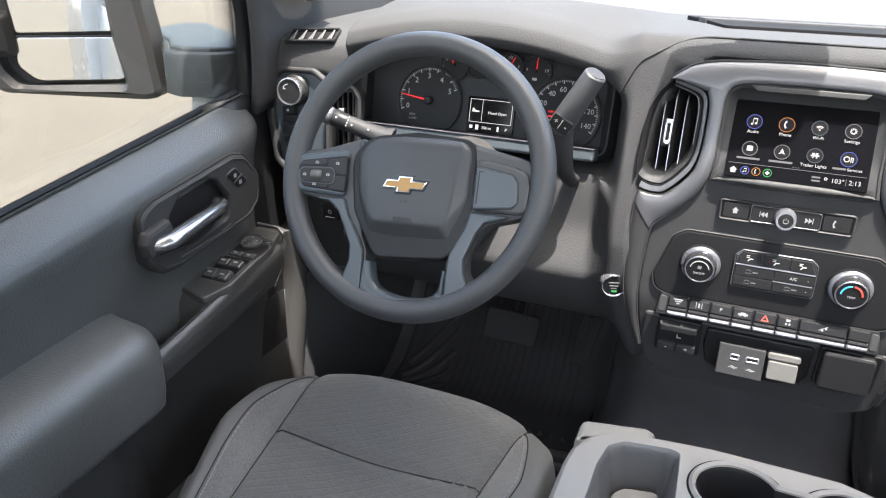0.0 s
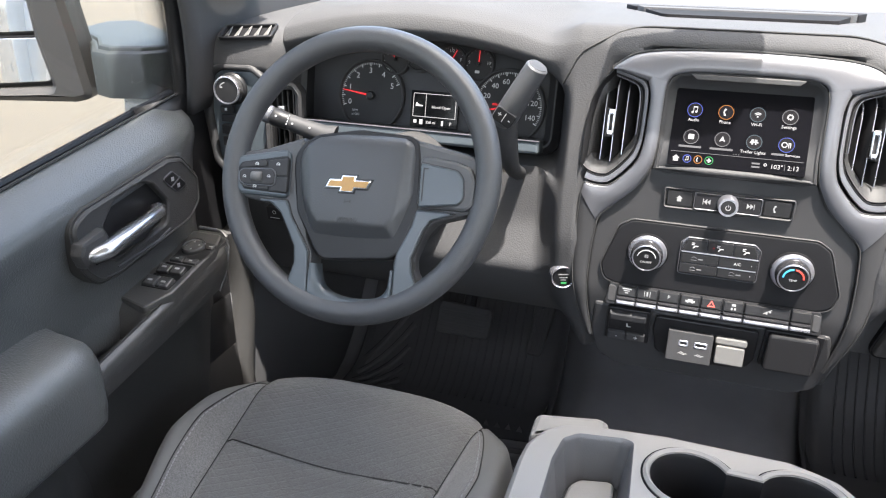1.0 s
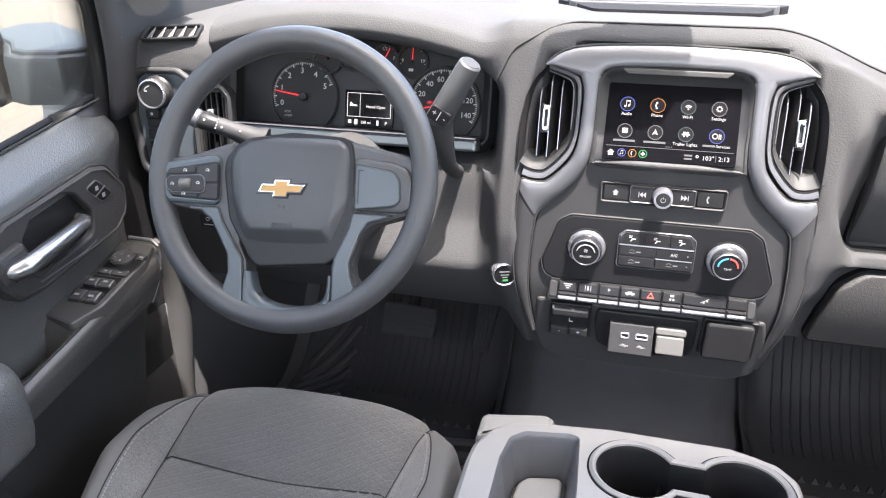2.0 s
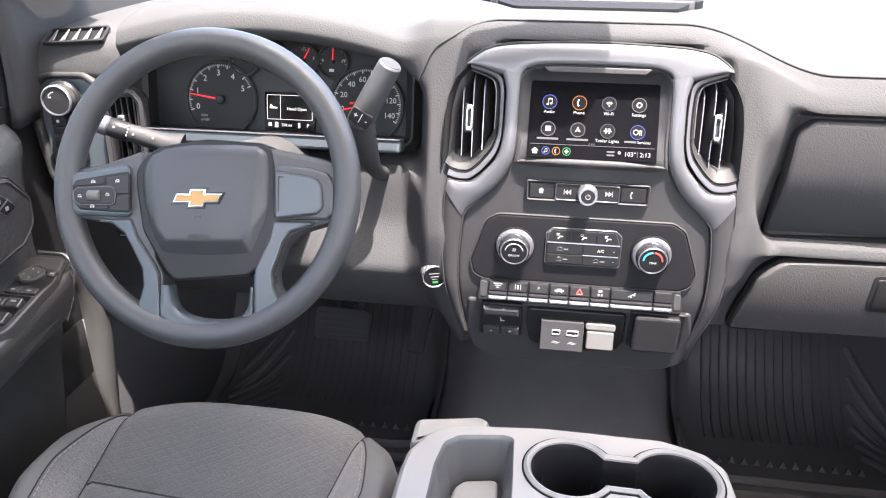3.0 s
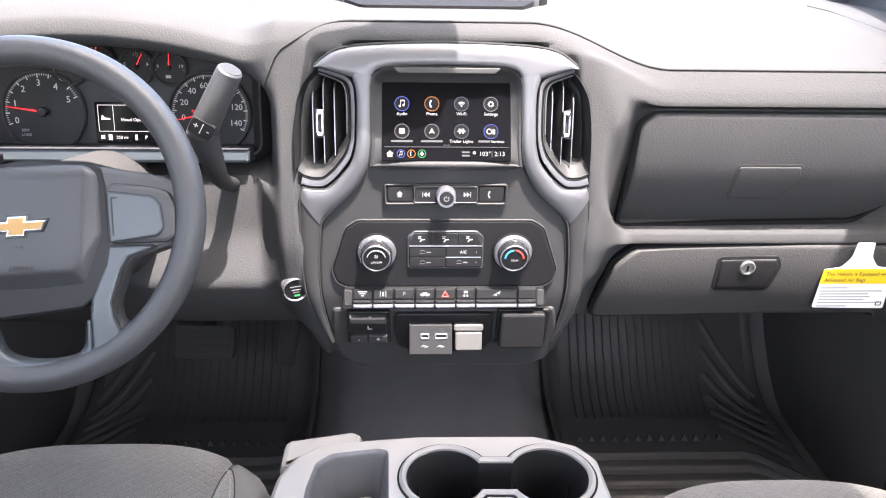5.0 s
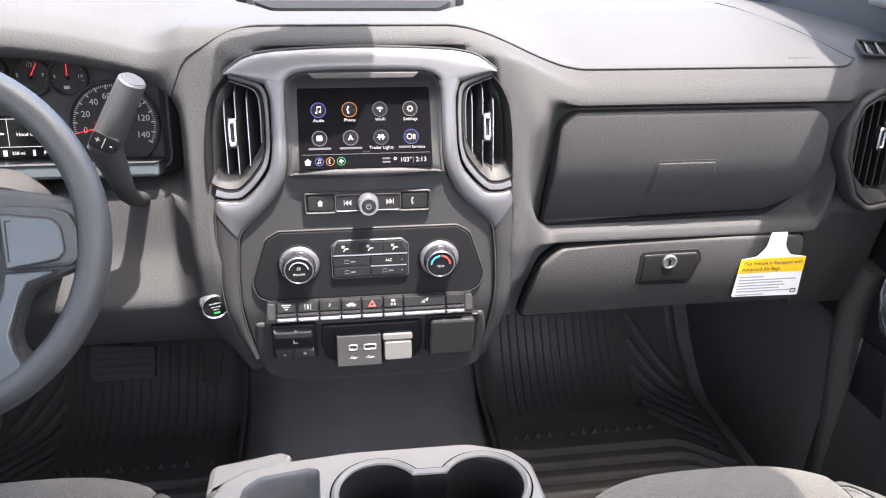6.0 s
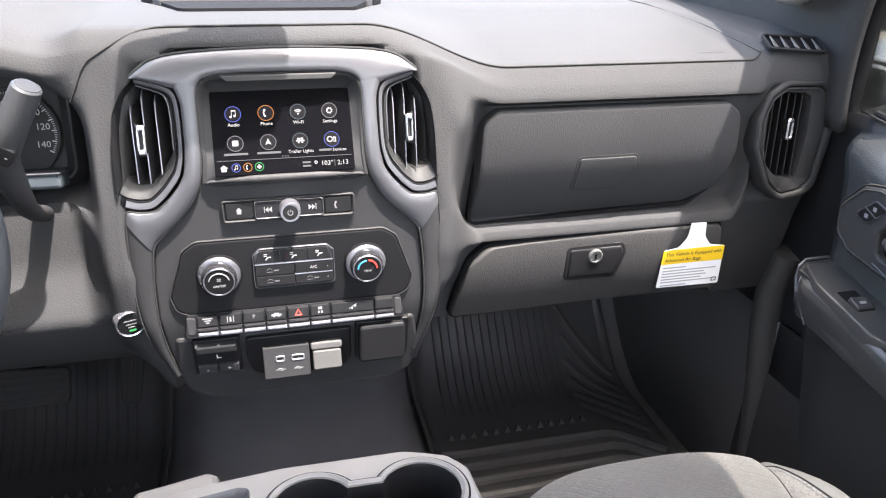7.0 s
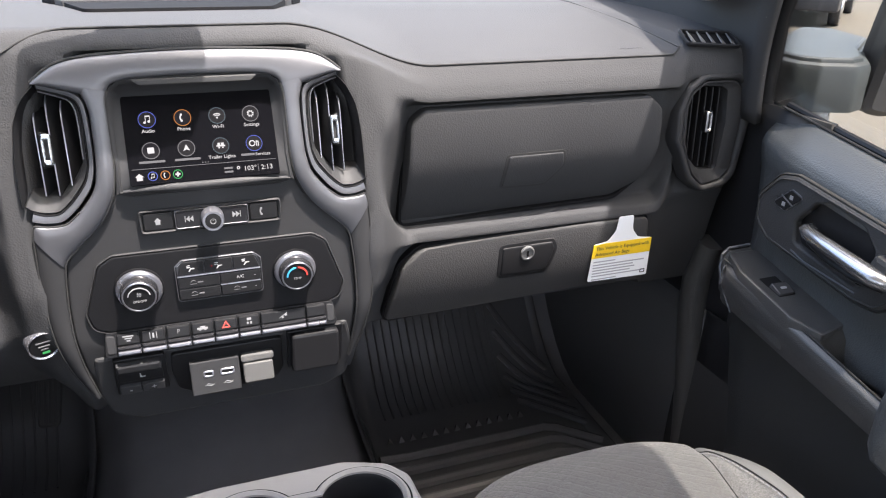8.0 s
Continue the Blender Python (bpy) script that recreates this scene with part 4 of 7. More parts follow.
trailer = [bar(-0.0048, -0.001, 0.0048, 0.0006), bar(-0.0034, 0.0006, -0.0006, 0.0032), bar(0.0004, 0.0006, 0.0034, 0.0032), circ(-0.002, -0.0022, 0.001, 8), circ(0.002, -0.0022, 0.001, 8)]
onring = [arcband(0.0024, 0.0036, 0, 350, -0.0022, 0, 14), bar(0.002, -0.0036, 0.003, 0.0028), bar(0.004, -0.0036, 0.005, 0.002), bar(0.002, 0.0012, 0.005, 0.0024)]
cols = (-0.0552, -0.0182, 0.0185, 0.0552)
icon(cols[0], 0.0222, LITBLUE, note, "Audio", 0)
icon(cols[1], 0.0222, LITORANGE, phone, "Phone", 0)
icon(cols[2], 0.0222, LITTEAL, wifi, "Wi-Fi", 0)
icon(cols[3], 0.0222, LITDIM, gear, "Settings", 0)
icon(cols[0], -0.0120, LITDIM, sq, "", 0.027)
icon(cols[1], -0.0120, LITDIM, tri, "", 0.027)
icon(cols[2], -0.0120, LITTEAL, trailer, "Trailer Lights", 0)
icon(cols[3], -0.0120, LITBLUE, onring, "", 0.0)
part("caption_bar", plate(rect(cols[3] - 0.0158, -0.0256, cols[3] - 0.0010, -0.0232, 0.0005, 1), 0.0036, 0.0001, SC, 0.003), LITDIM, screen)
text("Services", 0.0050, disp(cols[3] + 0.0082, -0.0246), LITWHITE, screen)
part("rule", plate(bar(-0.077, -0.0318, 0.077, -0.0313), 0.0036, 0.0001, SC, 0.003), LITDIM, screen)
for i in range(3):
    part("page_dot", plate(circ(-0.003 + 0.003 * i, -0.0292, 0.0007, 8), 0.0036, 0.0001, SC, 0.003), LITDIM, screen)
SCB = SC @ Matrix.Translation((0, -0.005, 0))
part("home_mark", plate([(-0.073, -0.039), (-0.067, -0.039), (-0.067, -0.035), (-0.0655, -0.035), (-0.070, -0.0312), (-0.0745, -0.035), (-0.073, -0.035)], 0.0036, 0.0001, SCB, 0.003), LITWHITE, screen)
for u, mm in ((-0.0565, LITBLUE), (-0.0435, LITORANGE), (-0.0305, LITGREEN)):
    part("icon_ring", ring(circ(u, -0.035, 0.0052, 20), circ(u, -0.035, 0.0043, 20), 0.0036, 0.0001, SCB, 0.003), mm, screen)
part("glyph", join(*[plate([(x * 0.6 - 0.0565, y * 0.6 - 0.035) for x, y in g], 0.0037, 0.0001, SCB, 0.003) for g in note]), LITWHITE, screen)
part("glyph", join(*[plate([(x * 0.6 - 0.0435, y * 0.6 - 0.035) for x, y in g], 0.0037, 0.0001, SCB, 0.003) for g in phone]), LITWHITE, screen)
part("glyph", join(plate(bar(-0.0331, -0.0359, -0.0279, -0.0341), 0.0037, 0.0001, SCB, 0.003), plate(bar(-0.0314, -0.0376, -0.0296, -0.0324), 0.00375, 0.0001, SCB, 0.003)), LITWHITE, screen)
for y in (-0.0330, -0.0372):
    part("caption_bar", plate(bar(0.019, y - 0.001, 0.0285, y + 0.001), 0.0036, 0.0001, SCB, 0.003), LITDIM, screen)
part("pin_mark", ring(circ(0.0345, -0.0335, 0.0019, 12), circ(0.0345, -0.0335, 0.0010, 12), 0.0036, 0.0001, SCB, 0.003), LITWHITE, screen)
text("103°", 0.0078, disp(0.0475, -0.0402), LITWHITE, screen)
text("2:13", 0.0078, disp(0.0660, -0.0402), LITWHITE, screen)
part("divider", plate(bar(0.0562, -0.039, 0.0567, -0.031), 0.0036, 0.0001, SCB, 0.003), LITDIM, screen)

# radio key strip
RF = PL(0, -0.0395, 0.8203, 5)
strip_o = rp([(-0.078, -0.0135), (0.078, -0.0135), (0.0785, 0.0145), (-0.0785, 0.0145)], 0.005)
radio = part("radio_keys", ring(strip_o, inset(strip_o, 0.0030), 0.0042, 0.0014, RF, -0.025), PANEL, stack)
part("key", plate(rect(-0.0735, -0.0095, -0.042, 0.0105, 0.003), 0.0034, 0.001, RF, -0.004), BLACK, radio)
part("key", plate(rect(-0.0395, -0.0095, 0.0395, 0.0105, 0.003), 0.0042, 0.001, RF, -0.004), GLOSS, radio)
part("key", plate(rect(0.042, -0.0095, 0.0735, 0.0105, 0.003), 0.0034, 0.001, RF, -0.004), BLACK, radio)
part("key_outline", ring(rect(-0.0405, -0.0102, 0.0405, 0.0112, 0.003), rect(-0.0395, -0.0094, 0.0395, 0.0104, 0.003), 0.0050, 0.0004, RF, 0), SILVER, radio)
part("glyph", plate([(-0.0610, -0.003), (-0.0560, -0.003), (-0.0560, 0.001), (-0.0545, 0.001), (-0.0585, 0.0048), (-0.0625, 0.001), (-0.0610, 0.001)], 0.0038, 0.0001, RF, 0.003), GREYMARK, radio)
def tris(u, sgn):
    return join(*[plate([(u + sgn * (d - 0.002), -0.003), (u + sgn * (d + 0.002), 0.0005), (u + sgn * (d - 0.002), 0.004)], 0.0047, 0.0001, RF, 0.003) for d in (-0.002, 0.002)], plate(bar(u + sgn * 0.0048 - 0.0004, -0.003, u + sgn * 0.0048 + 0.0004, 0.004), 0.0047, 0.0001, RF, 0.003))
part("glyph", tris(-0.0245, -1), GREYMARK, radio)
part("glyph", tris(0.0265, 1), GREYMARK, radio)
part("glyph", join(*[plate([(0.0565 + x, 0.0005 + y) for x, y in g], 0.0038, 0.0001, RF, 0.003) for g in phone]), GREYMARK, radio)
pk = part("power_knob", lathe([(0.0125, 0), (0.0125, 0.004), (0.0118, 0.018), (0.0112, 0.0195), (0.0090, 0.0195), (0.0088, 0.0188), (0.0005, 0.0188)], 36, RF @ Matrix.Translation((0, 0.0005, 0.004))), KNOBSILVER, radio, "round silver power knob")
part("knob_face", lathe([(0.0088, 0), (0.0086, 0.0008), (0.0005, 0.0010)], 28, RF @ Matrix.Translation((0, 0.0005, 0.0228))), BLACK, radio)
part("glyph", join(plate(arcband(0.0026, 0.0033, 120, 420, 0, 0.0003, 14), 0.0242, 0.0001, RF, 0.0235), plate(bar(-0.0003, 0.001, 0.0003, 0.0042), 0.0242, 0.0001, RF, 0.0235)), GREYMARK, radio)

# climate panel
CL = PL(0, -0.0455, 0.7436, 5) @ Matrix.Translation((0, -0.7365, 0))
clo = rp([(-0.142, 0.693, 0.014), (-0.147, 0.712, 0.01), (-0.128, 0.768, 0.014), (-0.112, 0.778, 0.014), (0.112, 0.778, 0.014), (0.128, 0.768, 0.014), (0.147, 0.712, 0.01), (0.142, 0.693, 0.014), (0.126, 0.687, 0.01), (-0.126, 0.687, 0.01)], 0.012, 4)
climate = part("climate_panel", plate(clo, 0.0025, 0.002, CL, -0.02), CLIMATE, stack)
part("panel_line", ring(inset(clo, -0.0022), inset(clo, -0.0002), 0.0022, 0.0012, CL, -0.02), PANEL, climate)
for s, word in ((-1, "ON/OFF"), (1, "TEMP")):
    kx = s * 0.0885
    KM = CL @ Matrix.Translation((kx, 0.7365, 0.002)) @ Matrix.Rotation(radians(8), 4, "X")
    part("knob_well", lathe([(0.0270, 0), (0.0270, 0.002), (0.0250, 0.003), (0.0250, 0.001)], 40, KM), DEEP, climate)
    part("knob_skirt", lathe([(0.0252, 0), (0.0252, 0.0040), (0.0240, 0.0062), (0.0222, 0.0070), (0.0205, 0.0072)], 48, KM), KNOBSILVER, climate, "satin silver dial ring")
    kn = part("knob", lathe([(0.0208, 0.004), (0.0202, 0.0165), (0.0190, 0.0190), (0.0172, 0.0198), (0.0168, 0.0190), (0.0005, 0.0190)], 44, KM), GLOSS, climate, "black climate dial")
    part("dial_edge", lathe([(0.0186, 0.0190), (0.0180, 0.0202), (0.0170, 0.0202), (0.0166, 0.0192)], 44, KM, cap=False), KNOBSILVER, kn)
    part("knob_face", lathe([(0.0168, 0), (0.0165, 0.0008), (0.0005, 0.0010)], 36, KM @ Matrix.Translation((0, 0, 0.0190))), BLACK, kn)
    KF = KM @ Matrix.Translation((0, 0, 0.0199))
    text(word, 0.0040, KF @ Matrix.Translation((0, -0.0055 if s < 0 else -0.003, 0)), WHITE, kn)
    if s < 0:
        part("dial_scale", plate(arcband(0.0112, 0.0123, 10, 170, 0, 0, 20), 0.0006, 0.0001, KF), WHITE, kn)
        part("glyph", join(*[plate(arcband(0.0004, 0.0026, a, a + 55, 0, 0.003, 4), 0.0006, 0.0001, KF) for a in (10, 100, 190, 280)]), GREYMARK, kn)
    else:
        part("dial_scale", plate(arcband(0.0108, 0.0128, 95, 180, 0, 0, 14), 0.0006, 0.0001, KF), TEMPBLUE, kn, "blue cool scale")
        part("dial_scale", plate(arcband(0.0108, 0.0128, 0, 85, 0, 0, 14), 0.0006, 0.0001, KF), TEMPRED, kn, "red warm scale")
HV = CL @ Matrix.Translation((0.0005, 0.7395, 0))
hvo = rp([(-0.048, -0.024), (0.048, -0.024), (0.048, 0.018), (0.040, 0.025), (-0.040, 0.025), (-0.048, 0.018)], 0.004, 4)
part("button_bank", plate(hvo, 0.0055, 0.0012, HV), GLOSS, climate)
part("bank_outline", ring(inset(hvo, -0.0010), hvo, 0.006, 0.0004, HV), SILVER, climate)
part("chrome_line", plate(rect(-0.047, 0.0056, 0.047, 0.0070, 0.0005, 1), 0.008, 0.0005, HV), KNOBSILVER, climate)
for x0, x1 in ((-0.0465, -0.0165), (-0.0155, 0.0155), (0.0165, 0.0465)):
    part("button", plate(rp([(x0, 0.008), (x1, 0.008), (x1 - (0.006 if x1 > 0.04 else 0), 0.0235), (x0 + (0.006 if x0 < -0.04 else 0), 0.0235)], 0.0015, 3), 0.0075, 0.0008, HV, 0.004), BLACK, climate)
for y0, y1 in ((-0.0085, 0.0045), (-0.0225, -0.0095)):
    for x0, x1 in ((-0.0465, -0.0005), (0.0005, 0.0465)):
        part("button", plate(rect(x0, y0, x1, y1, 0.0015, 3), 0.0075, 0.0008, HV, 0.004), BLACK, climate)
part("chrome_line", plate(rect(0.0, -0.0098, 0.046, -0.0088, 0.0003, 1), 0.0080, 0.0004, HV), KNOBSILVER, climate)
for u in (-0.031, 0.0, 0.031):
    part("glyph", join(plate([(u - 0.003, 0.012), (u - 0.0015, 0.012), (u + 0.0005, 0.0145), (u + 0.004, 0.0148), (u + 0.004, 0.0158), (u - 0.0006, 0.0158)], 0.0078, 0.0001, HV, 0.006), plate(bar(u - 0.0045, 0.0165, u - 0.001, 0.0175), 0.0078, 0.0001, HV, 0.006), plate(bar(u - 0.0045, 0.0187, u - 0.0005, 0.0195), 0.0078, 0.0001, HV, 0.006)), WHITE, climate)
text("A/C", 0.0052, HV @ Matrix.Translation((0.023, -0.002, 0.0078)), WHITE, climate)
for u, w in ((-0.026, -0.002), (-0.026, -0.016), (0.022, -0.016)):
    part("glyph", join(plate(arcband(0.0032, 0.0038, 30, 150, u - 0.004, w - 0.001, 8), 0.0078, 0.0001, HV, 0.006), plate(bar(u - 0.0075, w - 0.0022, u - 0.0005, w - 0.0016), 0.0078, 0.0001, HV, 0.006), plate(bar(u + 0.001, w - 0.001, u + 0.007, w + 0.0006), 0.0078, 0.0001, HV, 0.006)), DIMMARK, climate)
for w in (-0.002, -0.016):
    part("indicator", plate(circ(0.040, w, 0.0006, 8), 0.0078, 0.0001, HV, 0.006), WHITE, climate)
part("indicator", plate(circ(-0.008, 0.0155, 0.0007, 8), 0.0078, 0.0001, HV, 0.006), LITRED, climate)

# row of toggle keys
TR = PL(0, -0.0555, 0.6808, 14)
keys = part("toggle_strip", plate(rp([(-0.136, -0.016), (0.136, -0.016), (0.132, 0.0145), (-0.132, 0.0145)], 0.005), 0.001, 0.001, TR, -0.02), BLACK, stack)
edges = [-0.1213, -0.0950, -0.0671, -0.0393, -0.0131, 0.0147, 0.0409, 0.0966, 0.1221]
for i, (a, b) in enumerate(zip(edges, edges[1:])):
    part("toggle_key", plate(rp([(a + 0.0007, -0.0016), (b - 0.0007, -0.0016), (b - 0.0009, 0.0130), (a + 0.0009, 0.0130)], 0.0015, 3), 0.0068, 0.0018, TR, -0.004), BLACK, keys)
    part("key_front", plate(rp([(a + 0.0007, -0.0075), (b - 0.0007, -0.0075), (b - 0.0007, -0.0020), (a + 0.0007, -0.0020)], 0.0012, 3), 0.0092, 0.0026, TR, -0.004), GLOSS, keys)
    part("chrome_edge", plate(rp([(a + 0.0007, -0.0130), (b - 0.0007, -0.0130), (b - 0.0007, -0.0072), (a + 0.0007, -0.0072)], 0.0014, 3), 0.0098, 0.0022, TR, -0.004), KNOBSILVER, keys, "satin chrome key edge")
for a, b in ((-0.1330, -0.1222), (0.1230, 0.1330)):
    part("end_cap", plate(rp([(a, -0.012), (b, -0.012), (b, 0.010), (a, 0.012)], 0.004, 4), 0.0020, 0.0015, TR, -0.004), PANEL, keys)
TK = TR @ Matrix.Translation((0, 0, 0.0067))
def dots(u, w, spec, mm):
    part("glyph", join(*[plate([(u + x, w + y) for x, y in g], 0.0004, 0.0001, TK) for g in spec]), mm, keys)
dots(-0.108, 0.006, [bar(-0.006, 0.0025, 0.006, 0.004), bar(-0.004, 0, 0.004, 0.0012), bar(-0.002, -0.003, 0.002, -0.0014)], GREYMARK)
dots(-0.081, 0.006, [bar(-0.004, -0.004, -0.0032, 0.004), bar(0.0032, -0.004, 0.004, 0.004), bar(-0.001, -0.003, 0.001, 0.003)], GREYMARK)
dots(-0.026, 0.006, [bar(-0.006, -0.002, 0.006, 0.0004), bar(-0.003, 0.0006, 0.003, 0.002), circ(-0.003, -0.002, 0.0014, 8), circ(0.003, -0.002, 0.0014, 8)], GREYMARK)
dots(0.028, 0.006, [bar(-0.0025, 0.001, 0.0025, 0.004), bar(-0.003, -0.004, -0.001, -0.001), bar(0.001, -0.004, 0.003, -0.001)], GREYMARK)
dots(0.069, 0.006, [[(-0.005, -0.003), (0.005, 0.003), (0.005, 0.004), (-0.005, -0.002)], circ(-0.001, -0.002, 0.0014, 8), circ(0.003, 0.0006, 0.0014, 8)], GREYMARK)
text("P", 0.0068, TK @ Matrix.Translation((-0.0532, 0.006, 0.0002)), GREYMARK, keys)
hz = [(-0.0042, 0.0018), (0.0058, 0.0018), (0.0008, 0.0106)]
part("hazard_mark", ring(hz, [(x * 0.60 + 0.00032, y * 0.60 + 0.0020) for x, y in hz], 0.0004, 0.0001, TK), TEMPRED, keys, "red hazard triangle")

# lower housing with sockets
LB = PL(0, -0.0505, 0.666, -7) @ Matrix.Translation((0, -0.655, 0))
lowh = rp([(-0.150, 0.650), (0.150, 0.650), (0.160, 0.60, 0.02), (0.148, 0.562, 0.018), (0.118, 0.548, 0.015), (-0.112, 0.548, 0.015), (-0.142, 0.566, 0.018), (-0.152, 0.60, 0.02)], 0.006, 5)
lower = part("lower_housing", plate(lowh, 0.0008, 0.004, LB, -0.12), PANEL, stack)
part("socket_recess", plate(rp([(-0.066, 0.645), (0.066, 0.645), (0.066, 0.600), (0.058, 0.583, 0.012), (0.030, 0.578), (-0.040, 0.578), (-0.062, 0.590, 0.012), (-0.068, 0.62)], 0.006), 0.0065, 0.002, LB, 0), BLACK, lower)
LU = PL(0, -0.0560, 0.620, 12) @ Matrix.Translation((0, -0.612, 0))
usb = part("usb_panel", plate(rp([(-0.047, 0.590), (0.011, 0.590), (0.011, 0.633), (-0.047, 0.633)], 0.002), 0.012, 0.0015, LU, -0.01), PANEL, lower, "dark socket plate with two charging ports")
for u, w in ((-0.026, 0.006), (-0.004, 0.0085)):
    part("port", ring(rect(u - w, 0.6125, u + w, 0.6205, 0.0025), rect(u - w + 0.0018, 0.6145, u + w - 0.0018, 0.6185, 0.0012), 0.0128, 0.0003, LU, 0.011), KNOBSILVER, usb)
    part("port_hole", plate(rect(u - w + 0.0016, 0.6143, u + w - 0.0016, 0.6187, 0.001), 0.0124, 0.0001, LU, 0.011), DEEP, usb)
    part("glyph", join(plate([(u - 0.006, 0.601), (u - 0.002, 0.6045), (u + 0.006, 0.6015), (u - 0.002, 0.6035)], 0.0124, 0.0001, LU, 0.0115), plate([(u - 0.006, 0.6025), (u + 0.002, 0.6005), (u + 0.006, 0.6035), (u + 0.002, 0.6015)], 0.0124, 0.0001, LU, 0.0115)), GREYMARK, usb)
part("power_socket_cap", join(plate(rp([(0.015, 0.597), (0.051, 0.597), (0.051, 0.622), (0.015, 0.622)], 0.003), 0.015, 0.0015, LU, -0.012), plate(rp([(0.013, 0.623), (0.053, 0.623), (0.053, 0.633), (0.013, 0.633)], 0.004), 0.013, 0.0020, LU, -0.012)), SOCKETGREY, lower, "grey hinged power socket cap", sharp=12)
outlet = part("outlet_cover_frame", plate(rp([(0.071, 0.594), (0.141, 0.594), (0.143, 0.652), (0.072, 0.652)], 0.003), 0.0075, 0.0014, LB, 0), BLACK, lower)
part("outlet_cover", plate(rp([(0.074, 0.596), (0.134, 0.596), (0.136, 0.648), (0.076, 0.648)], 0.006), 0.017, 0.0035, PL(0, -0.0530, 0.636, 3) @ Matrix.Translation((0, -0.624, 0)), 0.0), BLACK, lower, "dark square outlet cover", sharp=12)
br = part("brake_controller", plate(rp([(-0.131, 0.597), (-0.072, 0.597), (-0.073, 0.650), (-0.130, 0.650)], 0.003), 0.008, 0.0015, LB, 0), BLACK, lower, "black trailer brake control")
part("slider", plate(rect(-0.127, 0.634, -0.077, 0.646, 0.002), 0.016, 0.003, LB, 0.006), PANEL, br)
part("button", plate(rect(-0.127, 0.617, -0.077, 0.632, 0.001), 0.010, 0.001, LB, 0.006), BLACK, br)
part("button", plate(rect(-0.127, 0.601, -0.103, 0.613, 0.0015), 0.013, 0.0015, LB, 0.006), PANEL, br)
part("button", plate(rect(-0.102, 0.601, -0.077, 0.613, 0.0015), 0.013, 0.0015, LB, 0.006), PANEL, br)
text("-", 0.010, LB @ Matrix.Translation((-0.115, 0.607, 0.0132)), WHITE, br)
text("+", 0.010, LB @ Matrix.Translation((-0.089, 0.607, 0.0132)), WHITE, br)
part("glyph", plate([(-0.103, 0.622), (-0.097, 0.622), (-0.097, 0.6235), (-0.101, 0.6235), (-0.102, 0.628), (-0.103, 0.628)], 0.0103, 0.0001, LB, 0.009), WHITE, br)

# stack air vents
def stack_vent(s):
    """Deep vent beside the screen: satin liner, sloped chin, black walls, three upright vanes and an adjuster tab."""
    def shift(p):
        return (p[0] + (0.0035 if s < 0 else -0.0030), p[1])
    v = thing("air_vent", (s * 0.148, -0.03, 0.845), "black centre stack air vent with chrome tab and upright vanes", "vent", group="air vents")
    lo_ = [(0.156, 0.9735), (0.1205, 0.9640), (0.1135, 0.953), (0.1122, 0.930), (0.1128, 0.890), (0.1185, 0.866), (0.1360, 0.8440), (0.1515, 0.8305), (0.1700, 0.8305), (0.1815, 0.8345)]
    li_ = [(0.156, 0.9690), (0.1250, 0.9595), (0.1185, 0.951), (0.1172, 0.930), (0.1176, 0.892), (0.1230, 0.872), (0.1395, 0.8515), (0.1535, 0.8395), (0.1680, 0.8395), (0.1790, 0.8440)]
    part("liner", band(lo_, li_, [(0, -0.012), (0, -0.0006), (0.12, 0.0006), (0.8, -0.0004), (1, -0.0015), (1, -0.010)], s=s), SILVER, v, "satin grey liner round the vent", sharp=50)
    gap = [p[0] for p in densify([(p, p) for p in li_])]
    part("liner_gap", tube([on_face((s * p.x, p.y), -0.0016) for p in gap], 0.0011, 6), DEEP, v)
    edge_in = [(0.156, 0.9680), (0.1265, 0.9582), (0.1205, 0.950), (0.1190, 0.930), (0.1194, 0.893), (0.1245, 0.874), (0.1405, 0.8530)]
    deep_in = [(0.1555, 0.9660), (0.1280, 0.9570), (0.1235, 0.948), (0.1222, 0.930), (0.1226, 0.896), (0.1275, 0.880), (0.1425, 0.8600)]
    part("inner_wall", band(edge_in, deep_in, [(0, -0.0020), (0.6, -0.004), (1, -0.006), (1.2, -0.050)], s=s), VENTBLACK, v)
    line = [p[0] for p in densify([(p, p) for p in deep_in[:5]])]
    part("edge_line", tube([on_face((s * p.x, p.y), -0.0035) for p in line], 0.0009, 6), SILVER, v, "thin satin edge")
    chin_lo = [(0.1196, 0.889), (0.1250, 0.8735), (0.1405, 0.8535), (0.1535, 0.8415), (0.1670, 0.8415), (0.1785, 0.8450), (0.1850, 0.8500)]
    chin_hi = [(0.1226, 0.893), (0.1280, 0.8820), (0.1425, 0.8640), (0.1520, 0.8565), (0.1635, 0.8560), (0.1720, 0.8590), (0.1770, 0.8660)]
    part("chin", band(chin_lo, chin_hi, [(0, -0.012), (0, -0.0022), (0.08, -0.0016), (0.92, -0.012), (1, -0.0145), (1.05, -0.050)], s=s), PANEL, v, "sloped dark chin below the vanes", sharp=50)
    wall_o = [shift(p) for p in [(0.1850, 0.8480), (0.1845, 0.872), (0.1835, 0.905), (0.1800, 0.937), (0.1690, 0.9595), (0.1560, 0.9725)]]
    wall_i = [shift(p) for p in [(0.1775, 0.8630), (0.1770, 0.885), (0.1760, 0.911), (0.1705, 0.942), (0.1590, 0.9600), (0.1535, 0.9660)]]
    part("outer_wall", band(wall_o, wall_i, [(0, -0.03), (0, -0.001), (0.10, 0.0002), (0.9, -0.010), (1, -0.013), (1.05, -0.050)], s=s), BLACK, v, sharp=50)
    m = PL(0, 0, 0)
    cav = [(0.118, 0.965), (0.118, 0.88), (0.15, 0.845), (0.186, 0.850), (0.186, 0.93), (0.158, 0.968)]
